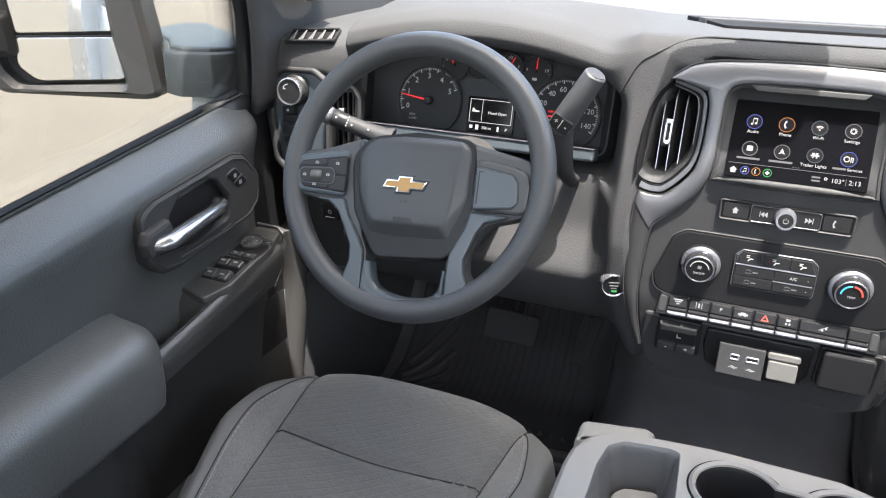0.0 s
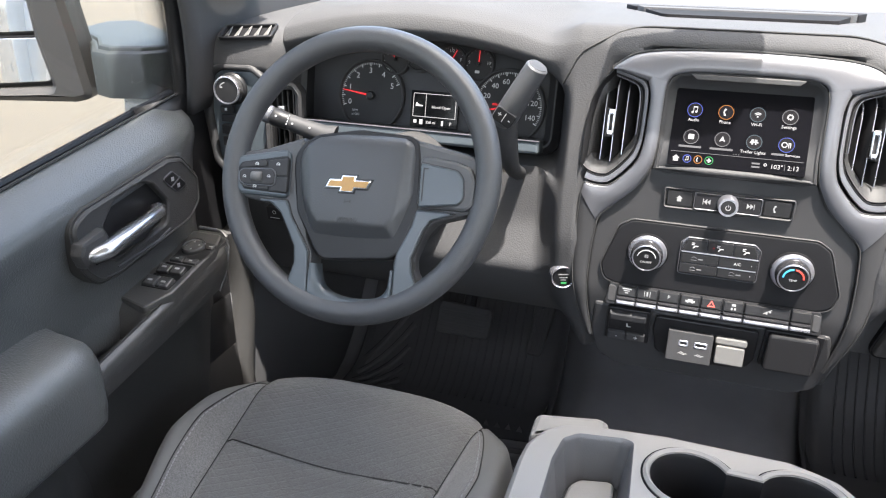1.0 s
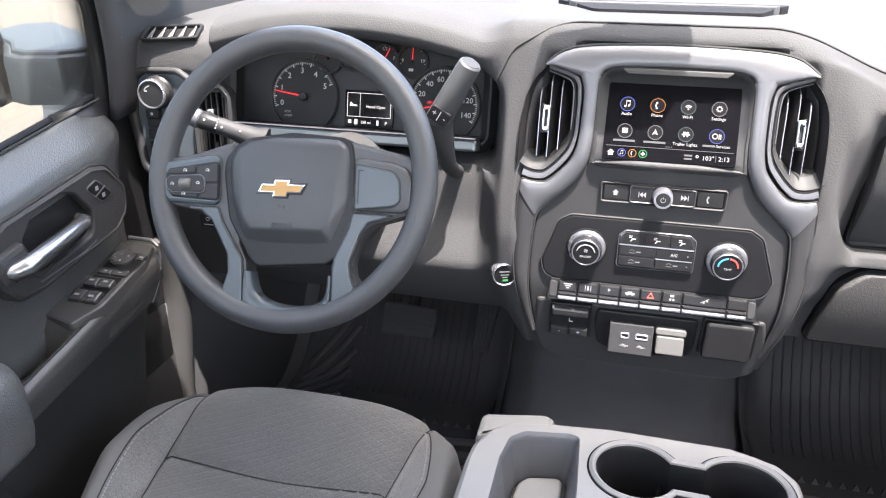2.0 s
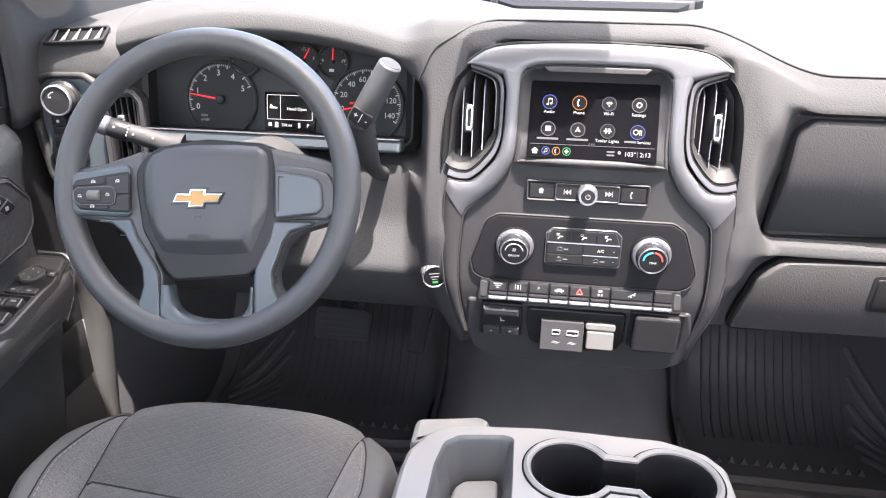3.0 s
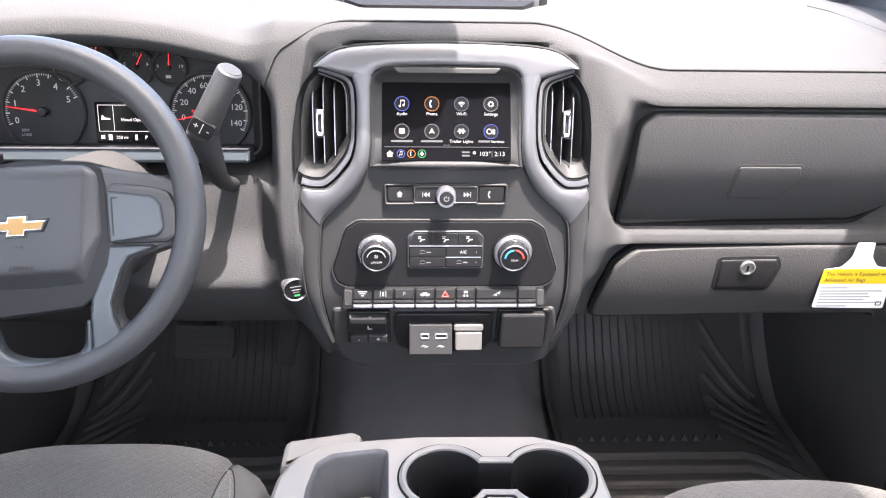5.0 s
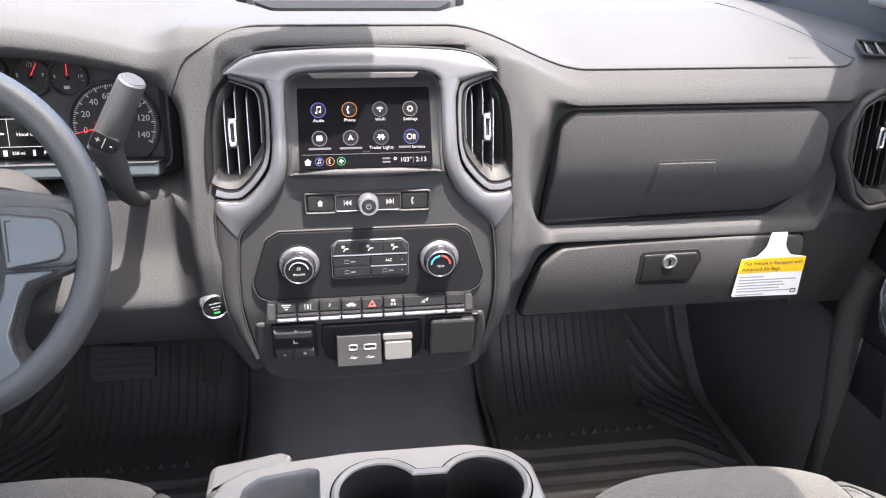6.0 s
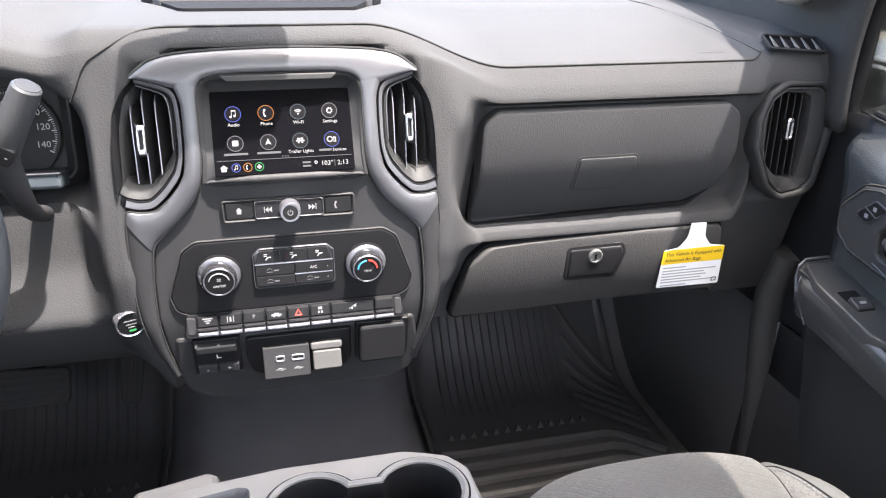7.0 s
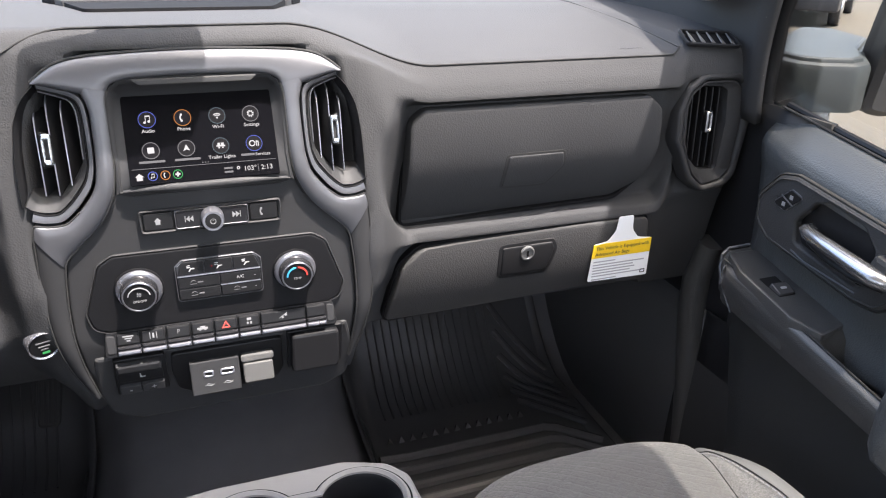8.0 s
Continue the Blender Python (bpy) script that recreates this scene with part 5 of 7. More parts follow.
    part("cavity", plate([(s * x, z) for x, z in cav], -0.016, 0.0005, m, -0.022), DEEP, v)
    for x, z0, z1 in ((0.1345, 0.868, 0.952), (0.1480, 0.858, 0.958), (0.1610, 0.859, 0.945)):
        x, _ = shift((x, 0))
        pts = [(0, z0), (0, z1 - 0.018), (0.003, z1 - 0.006), (0.014, z1)]
        vv = []
        for d, z in pts:
            c = on_face((s * x, z), -0.009 - d)
            e = Vector((s * 0.0010, 0, 0))
            k_ = Vector((s * -0.012, 0.034 - d, 0))
            vv += [c - e, c + Vector((0, -0.0008, 0)), c + e, c + e + k_, c - e + k_]
        ff = [(i * 5 + j, (i + 1) * 5 + j, (i + 1) * 5 + (j + 1) % 5, i * 5 + (j + 1) % 5) for i in range(3) for j in range(5)] + [(0, 1, 2, 3, 4), (15, 16, 17, 18, 19)]
        vane = part("vane", (vv, ff), BLACK, v)
        # Silver tube paints the glint along the vane's rounded front edge.
        part("vane_edge", tube([on_face((s * x, z), -0.0085 - d) for d, z in pts], [0.0007, 0.0007, 0.0011, 0.0006], 6), KNOBSILVER, vane, "front edge given silver for the light it catches")
    x, _ = shift((0.1515, 0))
    c = on_face((s * x, 0.909), 0.0)
    T = PL(c.x, c.y, c.z, 14)
    part("tab", ring(rp([(-0.0046, -0.0165), (0.0046, -0.0165), (0.0046, 0.0165), (-0.0046, 0.0165)], 0.0032, 5), rp([(-0.0020, -0.0105), (0.0020, -0.0105), (0.0020, 0.0105), (-0.0020, 0.0105)], 0.0012, 5), 0.004, 0.0018, T, -0.008), SATIN, v, "chrome adjuster tab")
    part("tab_core", plate(rect(-0.0030, -0.013, 0.0030, 0.013, 0.002), -0.0005, 0.001, T, -0.012), PANEL, v)
    part("tab_slide", plate(rp([(-0.004 * s, -0.018), (0.011 * s, -0.020), (0.011 * s, 0.021), (-0.002 * s, 0.016)], 0.003), -0.012, 0.002, T, -0.030), BLACK, v)


for s in (-1, 1):
    stack_vent(s)

# start button on the pad beside the column
sb = thing("start_button", (-0.203, -0.045, 0.685), "round engine start button with chrome ring and green light", "button")
SB = PL(-0.1975, -0.046, 0.690, -6, 20)
part("ring", lathe([(0.0178, -0.01), (0.0178, 0.003), (0.0168, 0.0055), (0.0152, 0.0045), (0.0148, 0.001)], 36, SB), KNOBSILVER, sb, "chrome ring")
part("cap", lathe([(0.0149, -0.01), (0.0148, 0.003), (0.0140, 0.0042), (0.0005, 0.0046)], 32, SB), BLACK, sb)
part("lamp", plate(rect(-0.003, -0.0105, 0.005, -0.0075, 0.001), 0.0048, 0.0002, SB, 0.003), LITGREEN, sb, "green lit lamp")
part("marking", join(plate(rect(-0.008, 0.004, 0.008, 0.0055, 0.0003), 0.0049, 0.0001, SB, 0.004), plate(rect(-0.006, -0.001, 0.006, 0.0005, 0.0003), 0.0050, 0.0001, SB, 0.004), plate(rect(-0.004, -0.005, 0.004, -0.0035, 0.0003), 0.0049, 0.0001, SB, 0.004)), DIMMARK, sb)

# ---- instrument cluster ----
cluster = thing("instrument_cluster", (-0.445, 0.09, 0.84), "dark instrument cluster with two dials and red needles", "instrument panel")
IC = PL(-0.446, 0.098, 0.905, 12)
co = rp([(-0.205, -0.062), (0.192, -0.062), (0.192, 0.040, 0.03), (0.13, 0.082, 0.04), (-0.14, 0.088, 0.04), (-0.205, 0.06, 0.03)], 0.01, 5)
part("back_panel", plate(co, 0.0, 0.002, IC, -0.02), CLUSTERFACE, cluster)
part("shroud", ring(inset(co, -0.02), inset(co, 0.003), 0.035, 0.01, IC, -0.02), BLACK, cluster)
part("sill", plate(rect(-0.20, -0.078, 0.19, -0.060, 0.004), 0.07, 0.004, IC, 0.0), WTRIM, cluster)
part("sill_line", plate(rect(-0.20, -0.0605, 0.19, -0.0590, 0.0005), 0.072, 0.0005, IC, 0.02), SILVER, cluster)


def dial(u, v, r, words, w_r, size, needle, a_from, a_to, ticks, parent=cluster):
    d = part("dial", plate(circ(u, v, r, 48), 0.004, 0.001, IC, -0.004), VENTBLACK, parent, "black round gauge")
    part("dial_ring", ring(circ(u, v, r + 0.004, 48), circ(u, v, r - 0.0005, 48), 0.009, 0.003, IC, -0.004), PANEL, d)
    tk = []
    for i in range(ticks + 1):
        a = a_from + (a_to - a_from) * i / ticks
        big = i % 5 == 0
        tk.append(plate(arcband(r * (0.86 if big else 0.91), r * 0.965, a - (0.9 if big else 0.45), a + (0.9 if big else 0.45), u, v, 1), 0.0045, 0.0001, IC, 0.0035))
    part("tick_marks", join(*tk), WHITE, d)
    for word, a in words:
        text(word, size, IC @ Matrix.Translation((u + w_r * math.cos(radians(a)), v + w_r * math.sin(radians(a)), 0.0045)), WHITE, d)
    c, sn = math.cos(radians(needle)), math.sin(radians(needle))
    part("needle", plate([(u - 0.10 * r * c + 0.028 * r * sn, v - 0.10 * r * sn - 0.028 * r * c), (u + 0.92 * r * c + 0.008 * r * sn, v + 0.92 * r * sn - 0.008 * r * c), (u + 0.92 * r * c - 0.008 * r * sn, v + 0.92 * r * sn + 0.008 * r * c), (u - 0.10 * r * c - 0.028 * r * sn, v - 0.10 * r * sn + 0.028 * r * c)], 0.0075, 0.0004, IC, 0.006), LITRED, d, "red needle")
    part("hub", lathe([(0.13 * r, 0), (0.13 * r, 0.006), (0.10 * r, 0.0075), (0.001, 0.0078)], 20, IC @ Matrix.Translation((u, v, 0.004))), BLACK, d)
    return d


tach_u, spd_u, dv0 = -0.098, 0.126, -0.016
tach = dial(tach_u, dv0, 0.053, [(str(i), 198 - i * 34.5) for i in range(6)], 0.0385, 0.0122, 172, 200, 24, 50)
text("RPM", 0.0055, IC @ Matrix.Translation((tach_u - 0.027, dv0 - 0.025, 0.0045)), GREYMARK, tach)
text("x1000", 0.0055, IC @ Matrix.Translation((tach_u - 0.026, dv0 - 0.031, 0.0045)), GREYMARK, tach)
spd = dial(spd_u, dv0, 0.053, [("0", 190), ("20", 158), ("40", 128), ("60", 100), ("80", 72), ("100", 43), ("120", 12), ("140", -22)], 0.037, 0.0112, 192, 192, -28, 70)
text("MPH", 0.0050, IC @ Matrix.Translation((spd_u - 0.020, dv0 + 0.002, 0.0045)), LITRED, spd)
for u, v, words, nd in ((-0.060, 0.043, [("0", 150)], 118), (-0.020, 0.050, [], 90), (0.031, 0.045, [("E", 170), ("1/2", 90), ("F", 10)], 62), (0.075, 0.044, [("9", 175), ("19", 5)], 88)):
    dial(u, v, 0.021, words, 0.0155, 0.0068, nd, 190, -10, 10)
part("battery_mark", plate(rect(0.0695, 0.030, 0.0765, 0.034, 0.0004, 1), 0.005, 0.0002, IC, 0.003), WHITE, cluster)
IM = IC @ Matrix.Translation((-0.018, -0.016, 0))
info = part("info_display", plate(rect(-0.012, -0.042, 0.066, 0.014, 0.002), 0.004, 0.0005, IM, -0.002), SCREENBLACK, cluster, "small monochrome message display")
part("border", ring(rect(-0.008, -0.026, 0.062, 0.010, 0.0005, 1), rect(-0.0074, -0.0254, 0.0614, 0.0094, 0.0005, 1), 0.0044, 0.0001, IM, 0.003), LITWHITE, info)
part("divider", plate(bar(0.0125, -0.025, 0.0130, 0.0095), 0.0044, 0.0001, IM, 0.003), LITWHITE, info)
text("Hood Open", 0.0062, IM @ Matrix.Translation((0.038, -0.010, 0.0044)), LITWHITE, info)
text("258 mi", 0.0058, IM @ Matrix.Translation((0.0225, -0.034, 0.0044)), LITWHITE, info)
for g in ([(-0.004, -0.010), (0.008, -0.010), (0.008, -0.008), (0.002, -0.0075), (-0.002, -0.004), (-0.003, -0.0045)], bar(-0.006, -0.036, -0.001, -0.031), bar(0.004, -0.0375, 0.009, -0.0300), bar(0.040, -0.0375, 0.043, -0.0300)):
    part("glyph", plate(g, 0.0044, 0.0001, IM, 0.003), LITWHITE, info)
text("P", 0.0070, IM @ Matrix.Translation((0.055, -0.034, 0.0044)), LITWHITE, info)

# ---- steering column, wheel and levers ----
WX, WY, WZ, WT = -0.4415, -0.1955, 0.8545, 24.0
W = PL(WX, WY, WZ, WT)
column = thing("steering_column", (-0.44, 0.0, 0.80), "dark plastic steering column shroud behind the wheel", "steering column")
def col_fn(u, v):
    a = 2 * math.pi * u
    q = W @ Vector(((0.072 - 0.006 * v) * math.cos(a), 0.010 + (0.046 + 0.042 * v) * math.sin(a), -0.060 - 0.16 * v))
    return q
part("shroud", sheet(col_fn, 40, 12), DASHLOW, column)
part("shroud_face", plate([(0.0 + 0.070 * math.cos(2 * math.pi * i / 40), 0.010 + 0.044 * math.sin(2 * math.pi * i / 40)) for i in range(40)], -0.055, 0.006, W, -0.062), BLACK, column)

wheel = thing("steering_wheel", (WX, WY, WZ - 0.18), "dark grey rubber steering wheel with gold emblem", "steering wheel")
R0 = 0.1690
part("rim", tube([W @ Vector((R0 * math.cos(2 * math.pi * i / 96), R0 * math.sin(2 * math.pi * i / 96), 0)) for i in range(96)], 0.0155, 16, True, 1.05, up=W.to_3x3() @ Vector((0, 0, 1))), RUBBER, wheel, sharp=80)
pad = [(-0.0766, 0.0217, 0.02), (-0.0634, 0.0364, 0.015), (-0.0492, 0.0442, 0.02), (0.0052, 0.0517, 0.05), (0.0695, 0.0467, 0.012), (0.0789, 0.0408, 0.01), (0.0821, 0.0247, 0.02), (0.0845, -0.035, 0.03), (0.0668, -0.0865, 0.02), (0.0541, -0.0960, 0.015), (-0.032, -0.1030, 0.015), (-0.0411, -0.0925, 0.02), (-0.0685, -0.0486, 0.03), (-0.077, 0.0026, 0.03)]
W2 = W
WR = W2 @ Matrix.Rotation(radians(3.2), 4, "Z")
W = WR @ Matrix.Translation((0, 0, -0.016))
part("hub_back", plate(inset(rp(pad, 0.02, 5), -0.0042), 0.0222, 0.003, W, -0.055), BLACK, wheel)
def cover_h(x, y):
    """Gently domed, with a flat shield and facets that fall away below and beside it."""
    x -= 0.005
    low = max(0.0, -0.060 - y) * 0.42
    side = max(0.0, abs(x) - 0.056 - 0.10 * max(0.0, y + 0.04)) * 0.34
    diag = max(0.0, abs(x) * 0.80 - y * 0.60 - 0.072) * 0.40
    top = max(0.0, y - 0.036) * 0.35
    return 0.0322 - 0.5 * x * x - 0.6 * (y + 0.005) ** 2 - max(low, diag) - side - top


cover = part("airbag_cover", skin(rp(pad, 0.02, 6), cover_h, 0.010, W, -0.02), HUB, wheel, "smooth dark airbag cover", sharp=60)


ARM_R = [(0.070, 0.047), (0.0857, 0.0446), (0.1135, 0.0389), (0.140, 0.033), (0.165, 0.025), (0.168, -0.030), (0.150, -0.040), (0.108, -0.052, 0.01), (0.097, -0.064, 0.02), (0.085, -0.096, 0.02), (0.087, -0.112, 0.02), (0.096, -0.124), (0.092, -0.145), (0.064, -0.162), (0.060, -0.155), (0.060, -0.10), (0.07, -0.08)]
ARM_L = [(-0.07, 0.045), (-0.0814, 0.0413), (-0.1229, 0.028), (-0.168, 0.0213), (-0.174, -0.01), (-0.170, -0.03), (-0.153, -0.036), (-0.112, -0.042, 0.01), (-0.0945, -0.053, 0.02), (-0.083, -0.0715, 0.02), (-0.070, -0.094, 0.02), (-0.068, -0.114, 0.02), (-0.078, -0.136), (-0.074, -0.150), (-0.050, -0.160), (-0.046, -0.150), (-0.046, -0.10), (-0.056, -0.08)]
LOW_R = [(0.0862, -0.0372), (0.082, -0.0566), (0.0658, -0.0912), (0.0639, -0.1079), (0.0644, -0.1588), (0.0743, -0.1541), (0.0864, -0.141), (0.0916, -0.124), (0.0859, -0.1117), (0.0838, -0.0956), (0.0963, -0.0616), (0.1049, -0.0493), (0.1414, -0.0385)]
LOW_L = [(-0.1300, -0.0372), (-0.109, -0.0408), (-0.0934, -0.0523), (-0.083, -0.0705), (-0.0707, -0.0934), (-0.0689, -0.114), (-0.0755, -0.1356), (-0.0718, -0.1473), (-0.0522, -0.1577), (-0.0486, -0.1562), (-0.0497, -0.122), (-0.0516, -0.0982), (-0.0598, -0.0836), (-0.0783, -0.056), (-0.0859, -0.0365)]
POD_R = [(0.0862, 0.0282), (0.1323, 0.0219), (0.1495, 0.0159), (0.1564, 0.0005), (0.1554, -0.0298), (0.1465, -0.0364), (0.086, -0.0356)]
POD_L = [(-0.168, 0.0012), (-0.1665, 0.0112), (-0.160, 0.0161), (-0.0853, 0.0277), (-0.0841, -0.035), (-0.1525, -0.0319), (-0.1640, -0.0216)]
for arm, low, edge in ((ARM_L, LOW_L, POD_L), (ARM_R, LOW_R, POD_R)):
    part("spoke", plate(rp(arm, 0.008, 4), 0.0050, 0.006, WR, -0.022), RUBBER, wheel)
    lt = rp(low, 0.004, 4)
    part("spoke_trim", plate(lt, 0.0085, 0.0022, WR, -0.014), WTRIM, wheel, "blue-grey satin spoke trim")
    part("trim_gap", ring(inset(lt, -0.0012), inset(lt, 0.0004), 0.0062, 0.0003, WR, -0.006), SEAM, wheel)
    part("pod", plate(rp(edge, 0.010, 5), 0.0105, 0.004, WR, -0.006), WTRIM if edge is POD_L else RUBBER, wheel)
face_r = rp([(0.0887, 0.0186), (0.1348, 0.0109, 0.010), (0.1418, 0.0019, 0.008), (0.1439, -0.0218, 0.008), (0.1368, -0.0295, 0.008), (0.0893, -0.0345)], 0.003, 4)
part("pod_cover", plate(face_r, 0.0128, 0.0022, WR, 0.006), WTRIM, wheel, "plain blue-grey blank cover")
part("cover_gap", ring(inset(face_r, -0.0010), inset(face_r, 0.0004), 0.0108, 0.0002, WR, 0.006), SEAM, wheel)
part("cover_slot", plate(rp([(0.0925, 0.0125), (0.0990, 0.0122), (0.0990, 0.0110), (0.0938, 0.0108), (0.0940, -0.0270), (0.0925, -0.0270)], 0.0004, 2), 0.0131, 0.0002, WR, 0.010), SEAM, wheel)
bk = part("button_pack", plate(rp([(-0.1571, 0.0018), (-0.1521, 0.0086), (-0.1089, 0.0156), (-0.0855, 0.0194), (-0.0845, -0.0295), (-0.147, -0.0259), (-0.1554, -0.0159)], 0.006, 4), 0.0115, 0.0012, WR, 0.004), BLACK, wheel, "black button pack")
part("key", plate(rp([(-0.1545, 0.0010), (-0.1505, 0.0066), (-0.1160, 0.0122), (-0.1150, 0.0040), (-0.1500, 0.0010)], 0.003, 3), 0.0132, 0.001, WR, 0.008), PANEL, bk)
part("key", plate(rp([(-0.1130, 0.0113), (-0.0865, 0.0152), (-0.0858, -0.0072), (-0.1010, -0.0074), (-0.1010, -0.0030), (-0.1130, 0.0035)], 0.002, 3), 0.0132, 0.001, WR, 0.008), PANEL, bk)
part("key", plate(rp([(-0.1010, -0.0092), (-0.0855, -0.0090), (-0.0850, -0.0278), (-0.1075, -0.0266), (-0.1075, -0.0215), (-0.1010, -0.0195)], 0.002, 3), 0.0132, 0.001, WR, 0.008), PANEL, bk)
part("key", plate(rp([(-0.1520, -0.0190), (-0.1430, -0.0222), (-0.1110, -0.0212), (-0.1110, -0.0258), (-0.1460, -0.0245)], 0.002, 3), 0.0132, 0.001, WR, 0.008), PANEL, bk)
oo = rp([(-0.1541, -0.0045), (-0.1485, -0.0008), (-0.1068, 0.0010), (-0.1025, -0.0055), (-0.1030, -0.0175), (-0.1075, -0.0195), (-0.1458, -0.0198), (-0.1525, -0.0157)], 0.006, 4)
part("rocker", plate(oo, 0.0140, 0.0016, WR, 0.008), PANEL, bk)
part("rocker_outline", ring(inset(oo, -0.0011), inset(oo, 0.0001), 0.0134, 0.0003, WR, 0.008), SILVER, bk)
part("scroll_wheel", tube([WR @ Vector((u, -0.0096 + 0.03 * (u + 0.128), 0.0130)) for u in (-0.1352, -0.1345, -0.1280, -0.1212, -0.1205)], [0.0050, 0.0062, 0.0066, 0.0062, 0.0050], 18), SOCKETGREY, bk, "small ribbed roller switch", sharp=60)
for u, w in ((-0.1455, -0.0105), (-0.1110, -0.0088), (-0.1290, 0.0062), (-0.1300, -0.0222), (-0.0990, 0.0068)):
    part("glyph", join(plate(arcband(0.0017, 0.0024, -40, 220, u, w, 8), 0.0143, 0.0001, WR, 0.0125), plate(bar(u - 0.0003, w - 0.001, u + 0.0014, w + 0.0004), 0.0143, 0.0001, WR, 0.0125)), WHITE, bk)
outer = [(-0.0480, -0.112), (-0.0485, -0.130), (-0.0490, -0.145), (-0.0480, -0.1565), (-0.030, -0.1615), (-0.0105, -0.1646), (0.0080, -0.1668), (0.0265, -0.1676), (0.046, -0.1650), (0.0615, -0.1592), (0.0630, -0.145), (0.0630, -0.128), (0.0635, -0.112)]
inner = [(-0.0400, -0.112), (-0.0385, -0.122), (-0.0360, -0.132), (-0.0310, -0.141), (-0.020, -0.1470), (-0.008, -0.1500), (0.006, -0.1515), (0.022, -0.1512), (0.038, -0.1490), (0.050, -0.1445), (0.056, -0.135), (0.0575, -0.124), (0.058, -0.112)]
v = []
for p, q in densify(list(zip(outer, inner)), 3):
    for t, h in ((0, -0.012), (0, 0.0065), (0.12, 0.0085), (0.5, 0.0090), (0.85, 0.0065), (1, 0.0025), (1, -0.014)):
        r = p.lerp(q, t)
        v.append(WR @ Vector((r.x, r.y, h)))
n = len(v) // 7
part("lower_bar", (v, [(i * 7 + k, (i + 1) * 7 + k, (i + 1) * 7 + k + 1, i * 7 + k + 1) for i in range(n - 1) for k in range(6)]), WTRIM, wheel, "smooth blue-grey lower rim insert")
EM = W @ Matrix.Translation((0.0, -0.0128, 0.0322)) @ Matrix.Rotation(radians(2), 4, "X")
bow = [(-0.0270, -0.0042), (-0.0225, 0.0046), (-0.0085, 0.0046), (-0.0072, 0.0092), (0.0092, 0.0092), (0.0082, 0.0046), (0.0270, 0.0046), (0.0226, -0.0042), (0.0078, -0.0042), (0.0064, -0.0088), (-0.0098, -0.0088), (-0.0086, -0.0042)]
bow = [(1.08 * x, 1.08 * y) for x, y in bow]
bow = bow if area2(bow) > 0 else bow[::-1]
part("emblem_bed", plate(inset(bow, -0.0021), 0.0010, 0.0005, EM, -0.004), GLOSS, wheel)
part("emblem_rim", plate(inset(bow, -0.0006), 0.0024, 0.0014, EM, -0.002), CHROME, wheel, "chrome emblem surround")
part("emblem", plate(inset(bow, 0.0010), 0.0029, 0.0008, EM, 0.0), GOLD, wheel, "gold cross-shaped emblem")
HM = W @ Matrix.Translation((0.0, -0.0335, 0.0318)) @ Matrix.Rotation(radians(5), 4, "X")
part("horn_mark", join(plate(bar(-0.0035, -0.0006, 0.002, 0.0006), 0.0004, 0.0001, HM), plate([(0.002, -0.0008), (0.0042, -0.0024), (0.0042, 0.0024), (0.002, 0.0008)], 0.0004, 0.0001, HM), plate(bar(-0.0042, -0.0025, -0.0034, 0.0025), 0.0004, 0.0001, HM)), INK, wheel)
text("AIRBAG", 0.0078, W @ Matrix.Translation((0.001, -0.0555, 0.0308)) @ Matrix.Rotation(radians(4), 4, "X"), INK, wheel, depth=0.0005)

W = W2
stalk = thing("turn_signal_stalk", (-0.56, -0.05, 0.86), "black multifunction stalk with white wiper markings", "lever")
def stalk_pt(t):
    return Vector((-0.545, -0.045, 0.853)).lerp(Vector((-0.648, -0.066, 0.889)), t)
part("arm", tube([stalk_pt(t) for t in (0, 0.15, 0.4, 0.62)], [0.020, 0.015, 0.0125, 0.0120], 20), PANEL, stalk)
part("barrel", tube([stalk_pt(t) for t in (0.60, 0.62, 0.64, 0.83, 0.85)], [0.0105, 0.0122, 0.0128, 0.0132, 0.0120], 24), BLACK, stalk)
part("end_knob", tube([stalk_pt(t) for t in (0.85, 0.87, 0.97, 1.0)], [0.0120, 0.0135, 0.0132, 0.0110], 24), SILVER, stalk, "satin end ring")
sd = (stalk_pt(1) - stalk_pt(0)).normalized()
nrm = Vector((0.1, -0.85, 0.45)).normalized()
sx = sd
sn = (nrm - nrm.dot(sx) * sx).normalized()
SM = Matrix((( sx.x, sn.cross(sx).x, sn.x, 0), (sx.y, sn.cross(sx).y, sn.y, 0), (sx.z, sn.cross(sx).z, sn.z, 0), (0, 0, 0, 1)))
for t, w, geo in ((0.78, 0.0133, [circ(0, 0, 0.0016, 10)]), (0.62, 0.0126, [bar(-0.0008, -0.009, 0.0008, -0.006), bar(-0.0008, -0.0045, 0.0008, -0.0015), bar(-0.0008, 0.0, 0.0008, 0.003), bar(-0.0008, 0.0045, 0.0008, 0.007)]), (0.55, 0.0126, [circ(0, 0.002, 0.0015, 10)]), (0.32, 0.0142, [circ(0, -0.001, 0.0015, 10)])):
    MM = Matrix.Translation(stalk_pt(t) + sn * w) @ SM
    part("marking", join(*[plate(g, 0.0004, 0.0001, MM) for g in geo]), GREYMARK, stalk)

